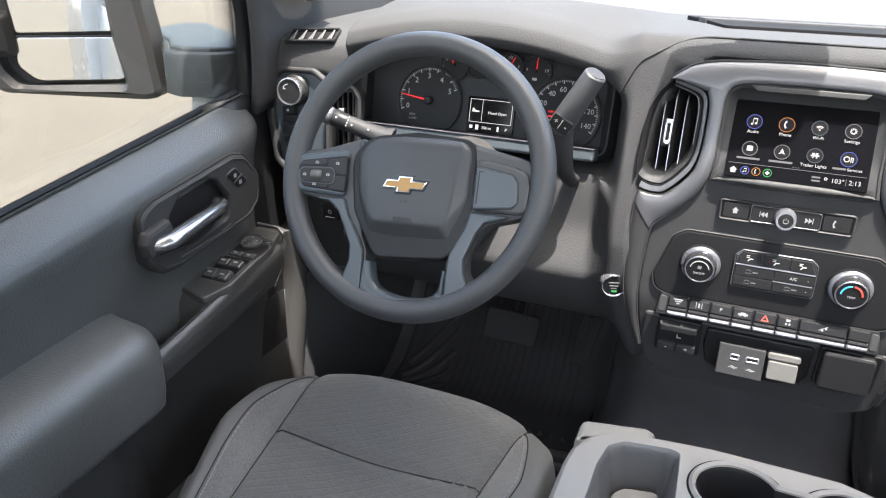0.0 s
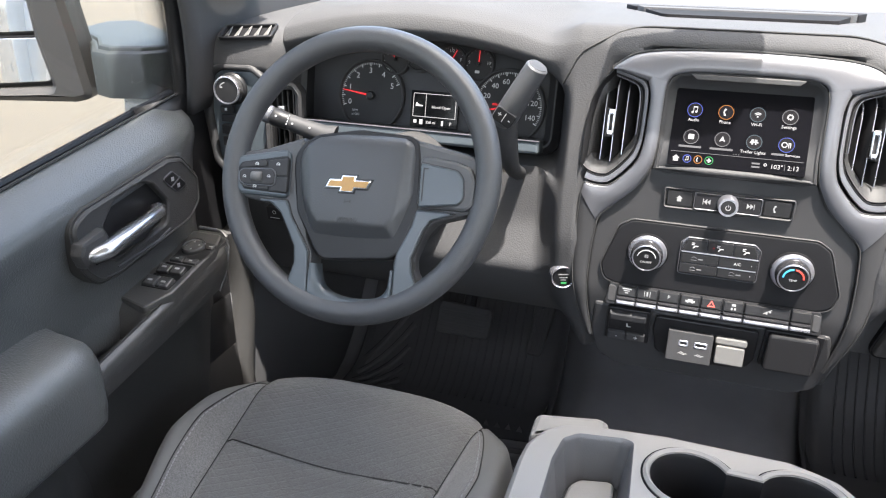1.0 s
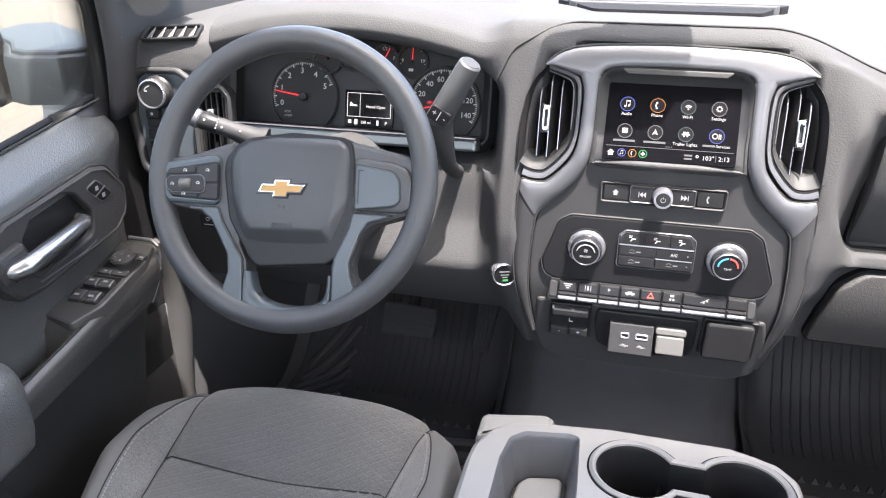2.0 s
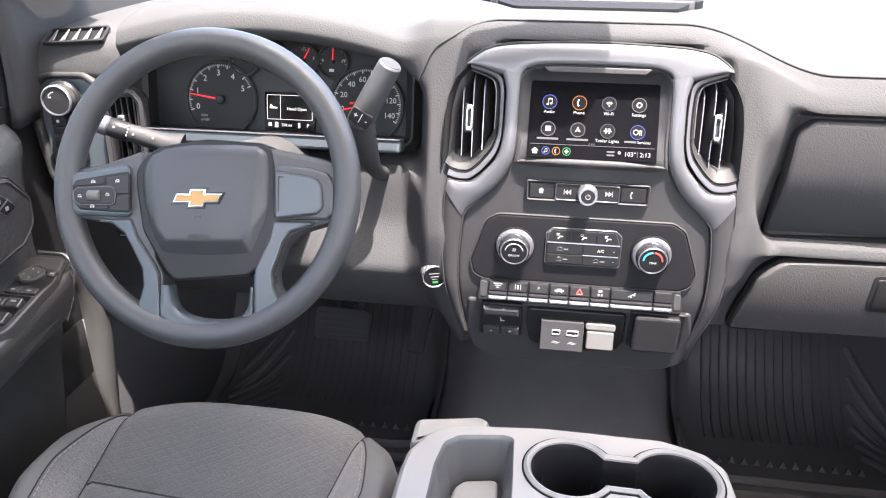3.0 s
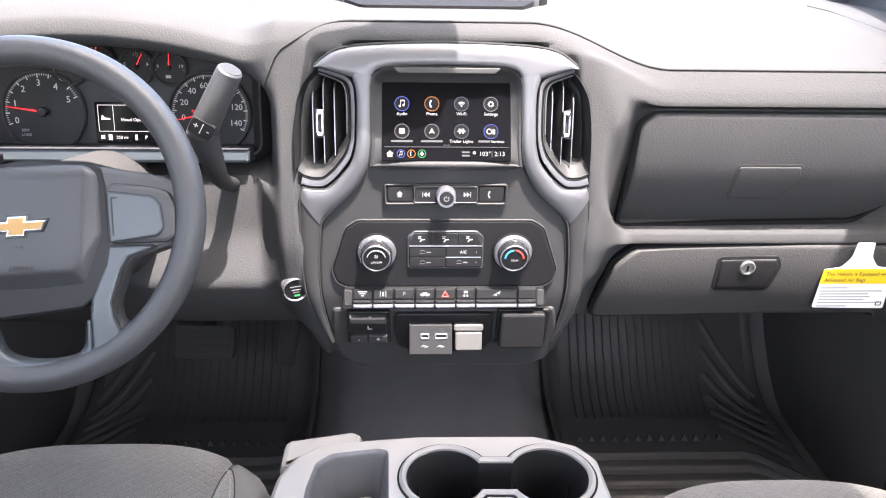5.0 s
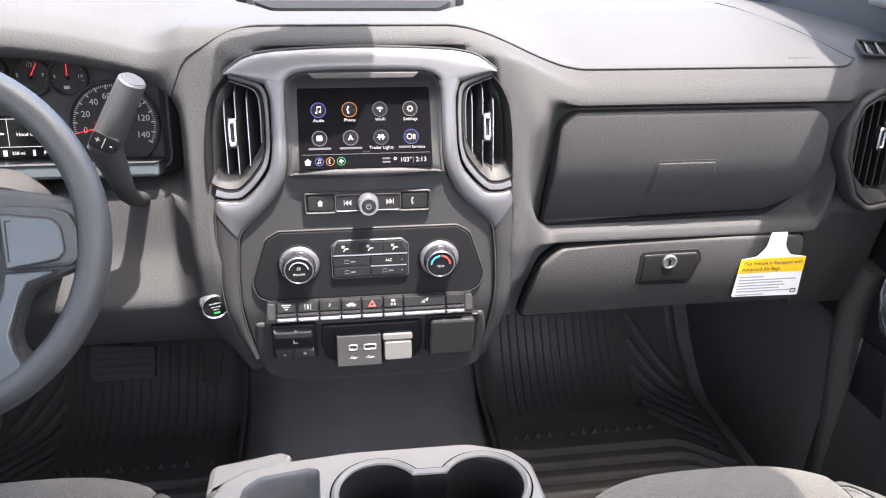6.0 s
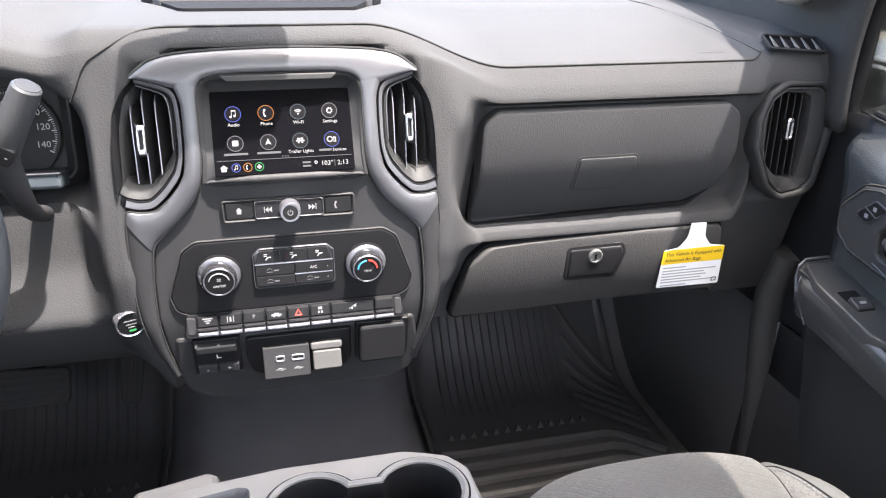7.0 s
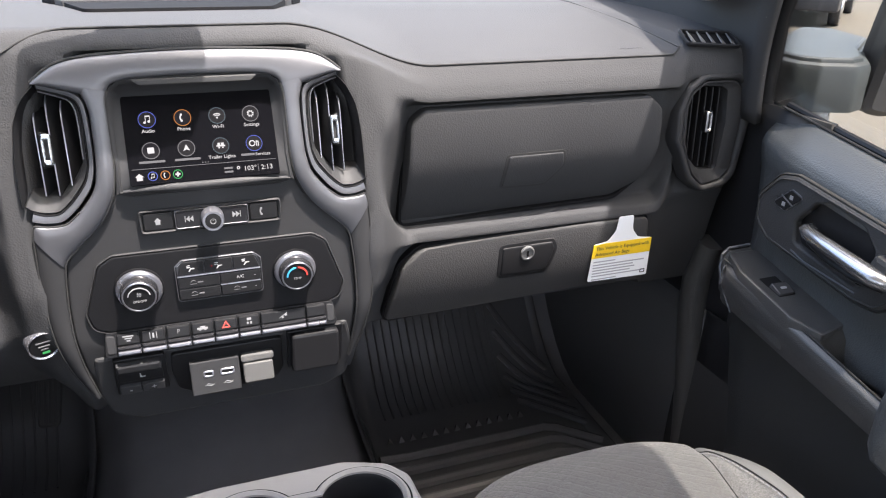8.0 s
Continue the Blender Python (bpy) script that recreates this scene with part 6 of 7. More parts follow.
shifter = thing("gear_lever", (-0.277, -0.045, 0.84), "dark column gear lever with rounded grip", "lever")
part("stem", tube([(-0.284, 0.02, 0.812), (-0.283, -0.010, 0.824), (-0.2828, -0.036, 0.840), (-0.286, -0.047, 0.866), (-0.2895, -0.056, 0.893), (-0.2895, -0.060, 0.907)], [0.012, 0.0115, 0.0118, 0.0150, 0.0182, 0.0190], 22, flat=0.85), PANEL, shifter)
part("grip", tube([(-0.2893, -0.0605, 0.9065), (-0.2875, -0.062, 0.910), (-0.268, -0.064, 0.9445), (-0.2525, -0.0655, 0.9715), (-0.2488, -0.0662, 0.9780), (-0.2478, -0.0664, 0.9797)], [0.0188, 0.0194, 0.0184, 0.0174, 0.0168, 0.0150], 28, flat=0.85), RUBBER, shifter, "soft grey grip")
part("cap", tube([(-0.2485, -0.0662, 0.9785), (-0.2476, -0.0664, 0.9803), (-0.2472, -0.0665, 0.9809)], [0.0146, 0.0140, 0.0120], 28, flat=0.85), PANEL, shifter)
gd = Vector((0.048, -0.004, 0.080)).normalized()
gn = Vector((0.15, -0.95, 0.20)).normalized()
gn = (gn - gn.dot(gd) * gd).normalized()
gx = gd.cross(gn)
GM = Matrix(((gx.x, gd.x, gn.x, 0), (gx.y, gd.y, gn.y, 0), (gx.z, gd.z, gn.z, 0), (0, 0, 0, 1)))
PMT = Matrix.Translation(Vector((-0.2868, -0.0625, 0.9120)) + gn * 0.0150) @ GM
part("button_plate", plate(rect(-0.014, -0.005, 0.014, 0.014, 0.004), 0.004, 0.001, PMT, -0.006), BLACK, shifter, "black range button plate")
text("+", 0.011, PMT @ Matrix.Translation((-0.007, 0.005, 0.0042)), WHITE, shifter)
text("-", 0.011, PMT @ Matrix.Translation((0.008, 0.005, 0.0042)), WHITE, shifter)
part("marking", plate(rect(-0.0005, -0.002, 0.0005, 0.011, 0.0002, 1), 0.0043, 0.0001, PMT, 0.003), WHITE, shifter)

# ---- left control pod: lamp knob, switches, vent ----
pod = thing("light_switch_panel", (-0.735, 0.03, 0.86), "dark switch panel with a rotary lamp knob", "switch panel")
LV = PL(-0.722, 0.030, 0.850, 3, 5)
LP = PL(-0.748, 0.032, 0.845, 4, -2)
corner_rim(LP, -1, pod)
part("panel", plate([(-x, y) for x, y in shrink(RIM_IN, 0.0008)], 0.0005, 0.001, LP, -0.02), WTRIM, pod)
part("knob_base", lathe([(0.0255, 0), (0.0255, 0.004), (0.023, 0.007)], 36, LV @ Matrix.Translation((-0.035, 0.047, 0.002))), BLACK, pod)
KB = LV @ Matrix.Translation((-0.035, 0.047, 0.006)) @ Matrix.Diagonal((1.08, 1.08, 1.15, 1))
lk = part("knob", lathe([(0.0205, 0), (0.0205, 0.012), (0.0200, 0.0135)], 40, KB), PANEL, pod, "rotary headlamp knob")
part("knob_ring", lathe([(0.0208, 0.0130), (0.0200, 0.0160), (0.0188, 0.0162), (0.0184, 0.0135)], 40, KB), KNOBSILVER, lk, "chrome ring")
part("knob_face", lathe([(0.0180, 0.0125), (0.0176, 0.0142), (0.001, 0.0150)], 32, KB), BLACK, lk)
part("glyph", join(plate(arcband(0.0105, 0.0120, 100, 150, 0, 0, 6), 0.0154, 0.0001, KB, 0.0145), plate(bar(-0.010, 0.003, -0.006, 0.005), 0.0154, 0.0001, KB, 0.0145)), GREYMARK, lk)
for i, (a, b) in enumerate(((0.0075, 0.0205), (-0.0065, 0.0055), (-0.0265, -0.0105), (-0.0465, -0.0305))):
    part("switch", plate(rect(-0.057, a, -0.035 if i == 0 else -0.012, b, 0.002), 0.006 if i % 2 else 0.0075, 0.0015, LV, 0.0), BLACK, pod)
part("glyph", plate(rect(-0.049, 0.012, -0.045, 0.016, 0.0005), 0.008, 0.0002, LV, 0.007), WHITE, pod)
lvh = rp([(-0.022, 0.045, 0.006), (0.018, 0.050, 0.006), (0.026, 0.040, 0.01), (0.024, -0.055, 0.01), (0.010, -0.066, 0.008), (-0.022, -0.064, 0.006)], 0.008, 4)
LVV = PL(-0.664, 0.022, 0.858, 3, 5)
vane_vent("air_vent", "black driver side air vent behind the steering wheel", LVV, inset(lvh, -0.008), lvh, [(-0.018 + 0.009 * i, -0.060, 0.044) for i in range(5)], (0.0, 0.004), PANEL)
pb = thing("parking_brake_switch", (-0.703, 0.04, 0.688), "small black parking brake switch on the knee panel", "switch")
PB = PL(-0.703, 0.038, 0.688, -6)
part("plate", plate(rect(-0.016, -0.013, 0.016, 0.013, 0.003), 0.006, 0.002, PB, -0.02), BLACK, pb)
part("glyph", ring(circ(0, 0.004, 0.0034, 14), circ(0, 0.004, 0.0026, 14), 0.0064, 0.0001, PB, 0.005), WHITE, pb)
part("mark_line", plate(rect(-0.009, -0.007, 0.009, -0.0058, 0.0003, 1), 0.0064, 0.0001, PB, 0.005), WHITE, pb)

# ---- pedals ----
bp = thing("brake_pedal", (-0.45, 0.34, 0.25), "wide dark rubber brake pedal on its arm", "pedal")
part("pad", plate(rp([(-0.058, -0.034), (0.058, -0.034), (0.060, 0.030), (-0.058, 0.036)], 0.012), 0.014, 0.005, PL(-0.452, 0.345, 0.366, 32), 0), PEDAL, bp, "black rubber pad")
part("pad_rib", join(*[plate(rect(-0.050, -0.024 + 0.013 * i, 0.050, -0.018 + 0.013 * i, 0.002), 0.016, 0.001, PL(-0.452, 0.345, 0.366, 32), 0.01) for i in range(4)]), PEDAL, bp)
part("arm", tube([(-0.452, 0.36, 0.37), (-0.45, 0.42, 0.44), (-0.45, 0.45, 0.60)], 0.014, 10), BLACK, bp)
gp = thing("accelerator_pedal", (-0.29, 0.37, 0.22), "narrow ribbed accelerator pedal", "pedal")
GP = PL(-0.292, 0.372, 0.365, 28, spin=-6)
part("pad", plate(rp([(-0.018, -0.062), (0.016, -0.062), (0.022, 0.048), (-0.022, 0.048)], 0.008), 0.014, 0.004, GP), PEDAL, gp)
for i in range(5):
    part("rib", plate(rect(-0.016 + 0.0075 * i, -0.055, -0.0125 + 0.0075 * i, 0.042, 0.001), 0.0165, 0.001, GP, 0.012), PEDAL, gp)
part("arm", tube([(-0.292, 0.385, 0.40), (-0.292, 0.45, 0.50), (-0.292, 0.47, 0.60)], 0.012, 10), BLACK, gp)

# ---- floor mats ----
def floor_mat(s):
    m = thing("floor_mat", (s * 0.5, 0.25, FLOOR_Z), "black ribbed rubber floor mat with raised ridges", "floor mat", group="floor mats")
    def at(x, y):
        return FLOOR_Z + ss(0.42, 0.85, y) * 0.42 + ss(0.30, 0.17, abs(x)) * (0.05 + 0.10 * ss(0.1, 0.5, y)) + 0.012
    x0, x1 = 0.255, 0.765
    def base(u, v):
        x, y = x0 + (x1 - x0) * u, -0.10 + 0.82 * v
        return s * x, y, at(x, y) - 0.005 + 0.022 * (ss(0.03, 0.0, u) + ss(0.97, 1.0, u))
    mb = part("base", sheet(base, 30, 40), MATRUBBER, m, solid=0.006)
    mb.modifiers[0].offset = 0
    def ridge(pts, r):
        out = []
        for (xa, ya), (xb, yb) in zip(pts, pts[1:]):
            for i in range(6):
                t = i / 6
                x, y = xa + (xb - xa) * t, ya + (yb - ya) * t
                out.append((s * x, y, at(x, y) + 0.002))
        x, y = pts[-1]
        out.append((s * x, y, at(x, y) + 0.002))
        return tube(out, r, 8)
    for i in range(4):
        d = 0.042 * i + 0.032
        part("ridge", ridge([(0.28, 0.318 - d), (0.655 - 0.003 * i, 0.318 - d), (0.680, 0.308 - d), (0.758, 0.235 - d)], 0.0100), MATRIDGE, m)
    for i in range(6):
        y = 0.394 + 0.040 * i
        part("ridge", ridge([(0.645, y), (0.766, y - 0.135)], 0.0075), MATRUBBER, m)
    for i in range(13):
        x, y = 0.318 + 0.0255 * i, 0.345
        z = at(x, y)
        v = [(s * (x - 0.007), y - 0.008, z), (s * (x + 0.007), y - 0.008, z), (s * x, y + 0.010, z), (s * x, y - 0.001, z + 0.012)]
        part("stud", (v, [(0, 1, 3), (1, 2, 3), (2, 0, 3), (0, 2, 1)]), MATRUBBER, m, sharp=5)
    for i in range(16):
        x = 0.33 + 0.020 * i
        part("rib", ridge([(x, 0.42), (x, 0.66)], 0.0020), MATRUBBER, m)


for s in (-1, 1):
    floor_mat(s)

# ---- centre console with cup holders ----
console = thing("center_console", (0, -0.5, 0.12), "grey plastic fold-down console with storage tray and cup holders", "console")
CT = 0.582


def top_plate():
    """Console top with its three holes cut as one sheet."""
    out = rp([(-0.190, -0.95), (0.176, -0.95), (0.166, -0.32, 0.03), (0.1635, -0.262, 0.022), (0.147, -0.240, 0.02), (0.124, -0.230, 0.03), (0.0995, -0.2217, 0.02), (-0.035, -0.2200, 0.04), (-0.105, -0.2270, 0.04), (-0.150, -0.2365, 0.03), (-0.171, -0.2525, 0.02), (-0.1855, -0.285, 0.03), (-0.188, -0.31, 0.02)], 0.02, 5)
    tray = rp([(-0.157, -0.46, 0.02), (-0.067, -0.46, 0.02), (-0.067, -0.33, 0.03), (-0.070, -0.2420, 0.011), (-0.083, -0.2390, 0.012), (-0.135, -0.2468, 0.02), (-0.151, -0.262, 0.016), (-0.157, -0.302, 0.03)], 0.02, 6)
    cups = cup_outline(0.0)
    bm = bmesh.new()
    def loop(p, z):
        vs = [bm.verts.new((a, b, z)) for a, b in p]
        return vs, [bm.edges.new((vs[i - 1], vs[i])) for i in range(len(vs))]
    es = []
    for p in (out, tray, cups):
        es += loop(p, CT)[1]
    bmesh.ops.triangle_fill(bm, use_beauty=True, use_dissolve=False, edges=es)
    bm.verts.index_update()
    geo = [v.co.copy() for v in bm.verts], [tuple(v.index for v in f.verts) for f in bm.faces]
    bm.free()
    def wall(p, z0, z1, grow):
        q = shrink(p, grow)
        k = len(p)
        steps = [(p, z0)] + [(shrink(p, grow * a), z0 - h) for a, h in ((0.04, 0.0006), (0.14, 0.0022), (0.26, 0.0055), (0.36, 0.012))] + [(q, z1)]
        v = [Vector((a, b, z)) for o, z in steps for a, b in o]
        f = [(r * k + i, r * k + (i + 1) % k, (r + 1) * k + (i + 1) % k, (r + 1) * k + i) for r in range(5) for i in range(k)]
        return v, f
    return geo, out, tray, cups, wall


def cup_outline(d):
    """Two round cup wells joined by a narrow neck."""
    c1, c2, r = (-0.006, -0.287), (0.108, -0.288), 0.0435
    r += d
    nk = 0.0215 + d
    a0 = math.asin(nk / r)
    p = []
    n = 44
    for i in range(n + 1):
        a = a0 + (2 * math.pi - 2 * a0) * i / n
        p.append((c1[0] + r * math.cos(a), c1[1] + r * math.sin(a)))
    for i in range(n + 1):
        a = -math.pi + a0 + (2 * math.pi - 2 * a0) * i / n
        p.append((c2[0] + r * math.cos(a), c2[1] + r * math.sin(a)))
    return p


geo, con_out, tray_o, cup_o, wall = top_plate()
part("top", geo, CONSOLE, console)
part("side", wall(con_out, CT, 0.30, -0.020), CONSOLE, console, sharp=80)
part("tray", wall(tray_o, CT, 0.515, 0.012), FOOTWELL, console, "deep storage tray", sharp=80)
part("tray_floor", plate(shrink(tray_o, 0.010), 0.517, 0.002, base=0.51), PANEL, console)
part("tray_mat", plate(shrink(tray_o, 0.017), 0.528, 0.003, base=0.515), CONSOLE, console, "grey tray liner")
part("cup_well", wall(cup_o, CT, 0.49, 0.006), BLACK, console, "black cup well")
part("cup_floor", plate(inset(cup_o, 0.005), 0.492, 0.002, base=0.485), BLACK, console)
part("cup_rim", ring(inset(cup_o, -0.0075), inset(cup_o, -0.0005), CT + 0.005, 0.003, base=CT - 0.01), CONSOLE, console, "raised light grey cup holder rim")
part("rim_groove", ring(inset(cup_o, -0.0098), inset(cup_o, -0.0076), CT + 0.0012, 0.0003, base=CT - 0.004), DEEP, console)
for cx in (-0.006, 0.108):
    part("cup_ring", ring(circ(cx, -0.2875, 0.034, 30), circ(cx, -0.2875, 0.032, 30), 0.4945, 0.0006, base=0.491), PANEL, console)
    for a in (40, 140, 300):
        c = Vector((cx + 0.040 * math.cos(radians(a)), -0.2875 + 0.040 * math.sin(radians(a)), 0.0))
        part("cup_tab", tube([c + Vector((0, 0, 0.545)), c + Vector((0, 0, 0.535)), c + Vector((0, 0, 0.515))], [0.001, 0.003, 0.001], 8), BLACK, console)
part("hinge_cover", plate(rp([(-0.1925, -0.262, 0.004), (-0.193, -0.218, 0.013), (-0.187, -0.2110, 0.006), (-0.115, -0.196, 0.012), (-0.103, -0.2035, 0.006), (-0.102, -0.231, 0.003), (-0.150, -0.2385, 0.003)], 0.004, 5), 0.5745, 0.007, base=0.50), CONSOLE, console, "rounded grey hinge cover")
part("base", block(-0.16, 0.155, -0.95, -0.27, 0.11, 0.40, 0.03, 0.01), DASHLOW, console)
part("rear_pad", block(-0.19, 0.175, -0.95, -0.48, CT - 0.002, CT + 0.035, 0.03, 0.02), ARMPAD, console, "padded armrest lid")


# ---- seats ----
def seat(s):
    d = s < 0
    st = thing("driver_seat" if d else "passenger_seat", (s * 0.45, -0.55, FLOOR_Z), "dark grey cloth bucket seat with stitched bolsters", "seat", group="front seats")
    hw = 0.250 if d else 0.240
    def top(u, w):
        """Cushion height; u across from -1 to 1, w metres back from the front."""
        z = 0.497 - 0.10 * (w - 0.06)
        z -= 0.030 * ss(0.10, 0.0, w) ** 1.5 + 0.05 * ss(0.035, 0.0, w)
        a = abs(u)
        z += 0.016 * ss(0.715, 0.87, a) * ss(0.02, 0.16, w) - 0.010 * (1 - ss(0.0, 0.70, a)) * ss(0.05, 0.3, w)
        z -= 0.085 * ss(0.86, 1.02, a) ** 2
        z -= 0.006 * math.exp(-((a - 0.71) / 0.018) ** 2)
        return z
    def front(u):
        return (-0.068 if d else -0.155) - 0.115 * abs(u) ** 3.2 - 0.03 * ss(0.85, 1.0, abs(u))
    X = -0.453 if d else 0.4245
    def px(u, w):
        """Across position; the cushion narrows towards the back."""
        fs, fo = max(0.62, 1 - 0.72 * w), max(0.62, 1 - 1.5 * max(0.0, w - 0.14))
        a = abs(u)
        f = fs if a <= 0.71 else fs + (fo - fs) * min(1.0, (a - 0.71) / 0.18)
        return X + u * hw * f
    def bolster_start(u):
        """How far back the textured bolster begins, along its curved seam."""
        return lerp_list([0.71, 0.745, 0.785, 0.82, 0.848, 0.86], [0.048, 0.056, 0.076, 0.110, 0.160, 0.215], abs(u))
    CY = -0.288 if d else -0.375
    def patch(u0, u1, w0, w1, nu, nw):
        def fn(p, q):
            u = u0 + (u1 - u0) * p
            a, b = w0(u) if callable(w0) else w0, w1(u) if callable(w1) else w1
            w = a + (b - a) * q
            y = front(u) - w
            return px(u, w), y, top(u, w) - 0.004 * math.exp(-((y - CY) / 0.005) ** 2) * (1 if abs(u) < 0.72 else 0)
        return sheet(fn, nu, nw)
    part("cushion_center", patch(-0.71, 0.71, 0.0, 0.58, 40, 70), FABRIC, st, "patterned dark cloth panel")
    for q in (-1, 1):
        part("bolster", patch(q * 0.71, q * 0.86, bolster_start, 0.58, 14, 60), BOLSTER, st, "plain grey cloth bolster")
        part("side_panel", join(patch(q * 0.86, q * 1.03, 0.0, 0.58, 12, 50), patch(q * 0.71, q * 0.86, 0.0, bolster_start, 14, 14)), PIPING, st, "smooth vinyl cushion edge")
        ctrl = [(u, bolster_start(u)) for u in (0.712, 0.745, 0.785, 0.82, 0.848, 0.86)]
        uw = []
        for (ua, wa), (ub, wb) in zip(ctrl, ctrl[1:]):
            uw += [(ua + (ub - ua) * k / 6, wa + (wb - wa) * k / 6) for k in range(6)]
        uw += [(0.862, 0.215 + 0.005 * k) for k in range(73)]
        for _ in range(8):
            uw = uw[:1] + [((a[0] + 2 * b[0] + c[0]) / 4, (a[1] + 2 * b[1] + c[1]) / 4) for a, b, c in zip(uw, uw[1:], uw[2:])] + uw[-1:]
        full = [(px(q * u, w), front(u) - w, top(u, w) + 0.0012) for u, w in uw]
        part("seam", tube(full, 0.0009, 6), SEAM, st)
        dash = []
        for a, b in zip(full, full[1:]):
            a, b = Vector(a), Vector(b)
            n_ = (b - a).normalized().cross(Vector((0, 0, 1))) * (0.0055 * q)
            a, b = a - n_ * -1 + Vector((0, 0, 0.0004)), b - n_ * -1 + Vector((0, 0, 0.0004))
            dash.append(tube([a.lerp(b, 0.12), a.lerp(b, 0.72)], 0.0008, 5))
        tagged(part("stitching", join(*dash), THREAD, st, "light grey stitching"), kind="stuff")
        part("seam", tube([(px(q * 0.71, w), front(0.71) - w, top(0.71, w) + 0.0006) for w in [0.006 + 0.0145 * i for i in range(40)]], 0.0010, 6), SEAM, st)
    cross = [-0.71 + 1.42 * i / 40 for i in range(41)]
    part("seam", tube([(px(u, front(u) - CY), CY, top(u, front(u) - CY) - 0.0022) for u in cross], 0.0012, 6), SEAM, st)
    skirt = [(u, front(u)) for u in [-1.03 + 2.06 * i / 40 for i in range(41)]]
    v = []
    for u, y in skirt:
        v += [(X + u * hw, y, top(u, 0.0) + 0.001), (X + u * hw, y - 0.012, 0.36), (X + u * hw * 0.97, y - 0.03, 0.26)]
    f = [(i * 3 + j, (i + 1) * 3 + j, (i + 1) * 3 + j + 1, i * 3 + j + 1) for i in range(40) for j in (0, 1)]
    part("front_skirt", (v, f), PIPING, st)
    for q in (-1, 1):
        def side(p, w):
            yy = front(1.03) - 0.58 * p
            return X + q * 1.03 * hw * (1 - 0.04 * w), yy, top(1.03, 0.58 * p) * (1 - w) + 0.24 * w
        part("side_skirt", sheet(side, 12, 4), PIPING, st)
    part("base", block(X - 0.19, X + 0.19, -0.72, -0.17, FLOOR_Z, 0.28, 0.03, 0.01), DASHLOW, st)
    def back(p, q):
        u = (p - 0.5) * 2
        z = 0.42 + 0.66 * q
        return X + u * 0.23 * (1 - 0.15 * q * q), -0.74 - 0.46 * q - 0.03 * (1 - u * u) + (0.0 if abs(u) < 0.95 else -0.02), z
    bb = sheet(back, 16, 16)
    part("backrest", bb, FABRIC, st, solid=0.13)
    hr = plate(rect(-0.12, -0.08, 0.12, 0.08, 0.04), 0.09, 0.03, PL(X, -1.26, 1.19, -12), -0.01)
    part("headrest", hr, BOLSTER, st)
    part("headrest_post", tube([(X - 0.06, -1.22, 1.02), (X - 0.06, -1.26, 1.16)], 0.007, 8), SATIN, st)
    part("headrest_post", tube([(X + 0.06, -1.22, 1.02), (X + 0.06, -1.26, 1.16)], 0.007, 8), SATIN, st)
    buckle = s * 0.228
    bt = thing("seat_belt_buckle", (buckle, -0.36, 0.42), "black seat belt buckle on a webbing strap beside the cushion", "seat belt")
    part("strap", plate(rect(-0.022, -0.10, 0.022, 0.04, 0.004), 0.003, 0.001, Matrix.Translation((buckle, -0.36, 0.40)) @ Matrix.Rotation(radians(62), 4, "X") @ Matrix.Rotation(radians(80), 4, "Y")), BLACK, bt)
    part("buckle", block(buckle - 0.012, buckle + 0.012, -0.385, -0.325, 0.43, 0.488, 0.008, 0.006), BLACK, bt)


for s in (-1, 1):
    seat(s)


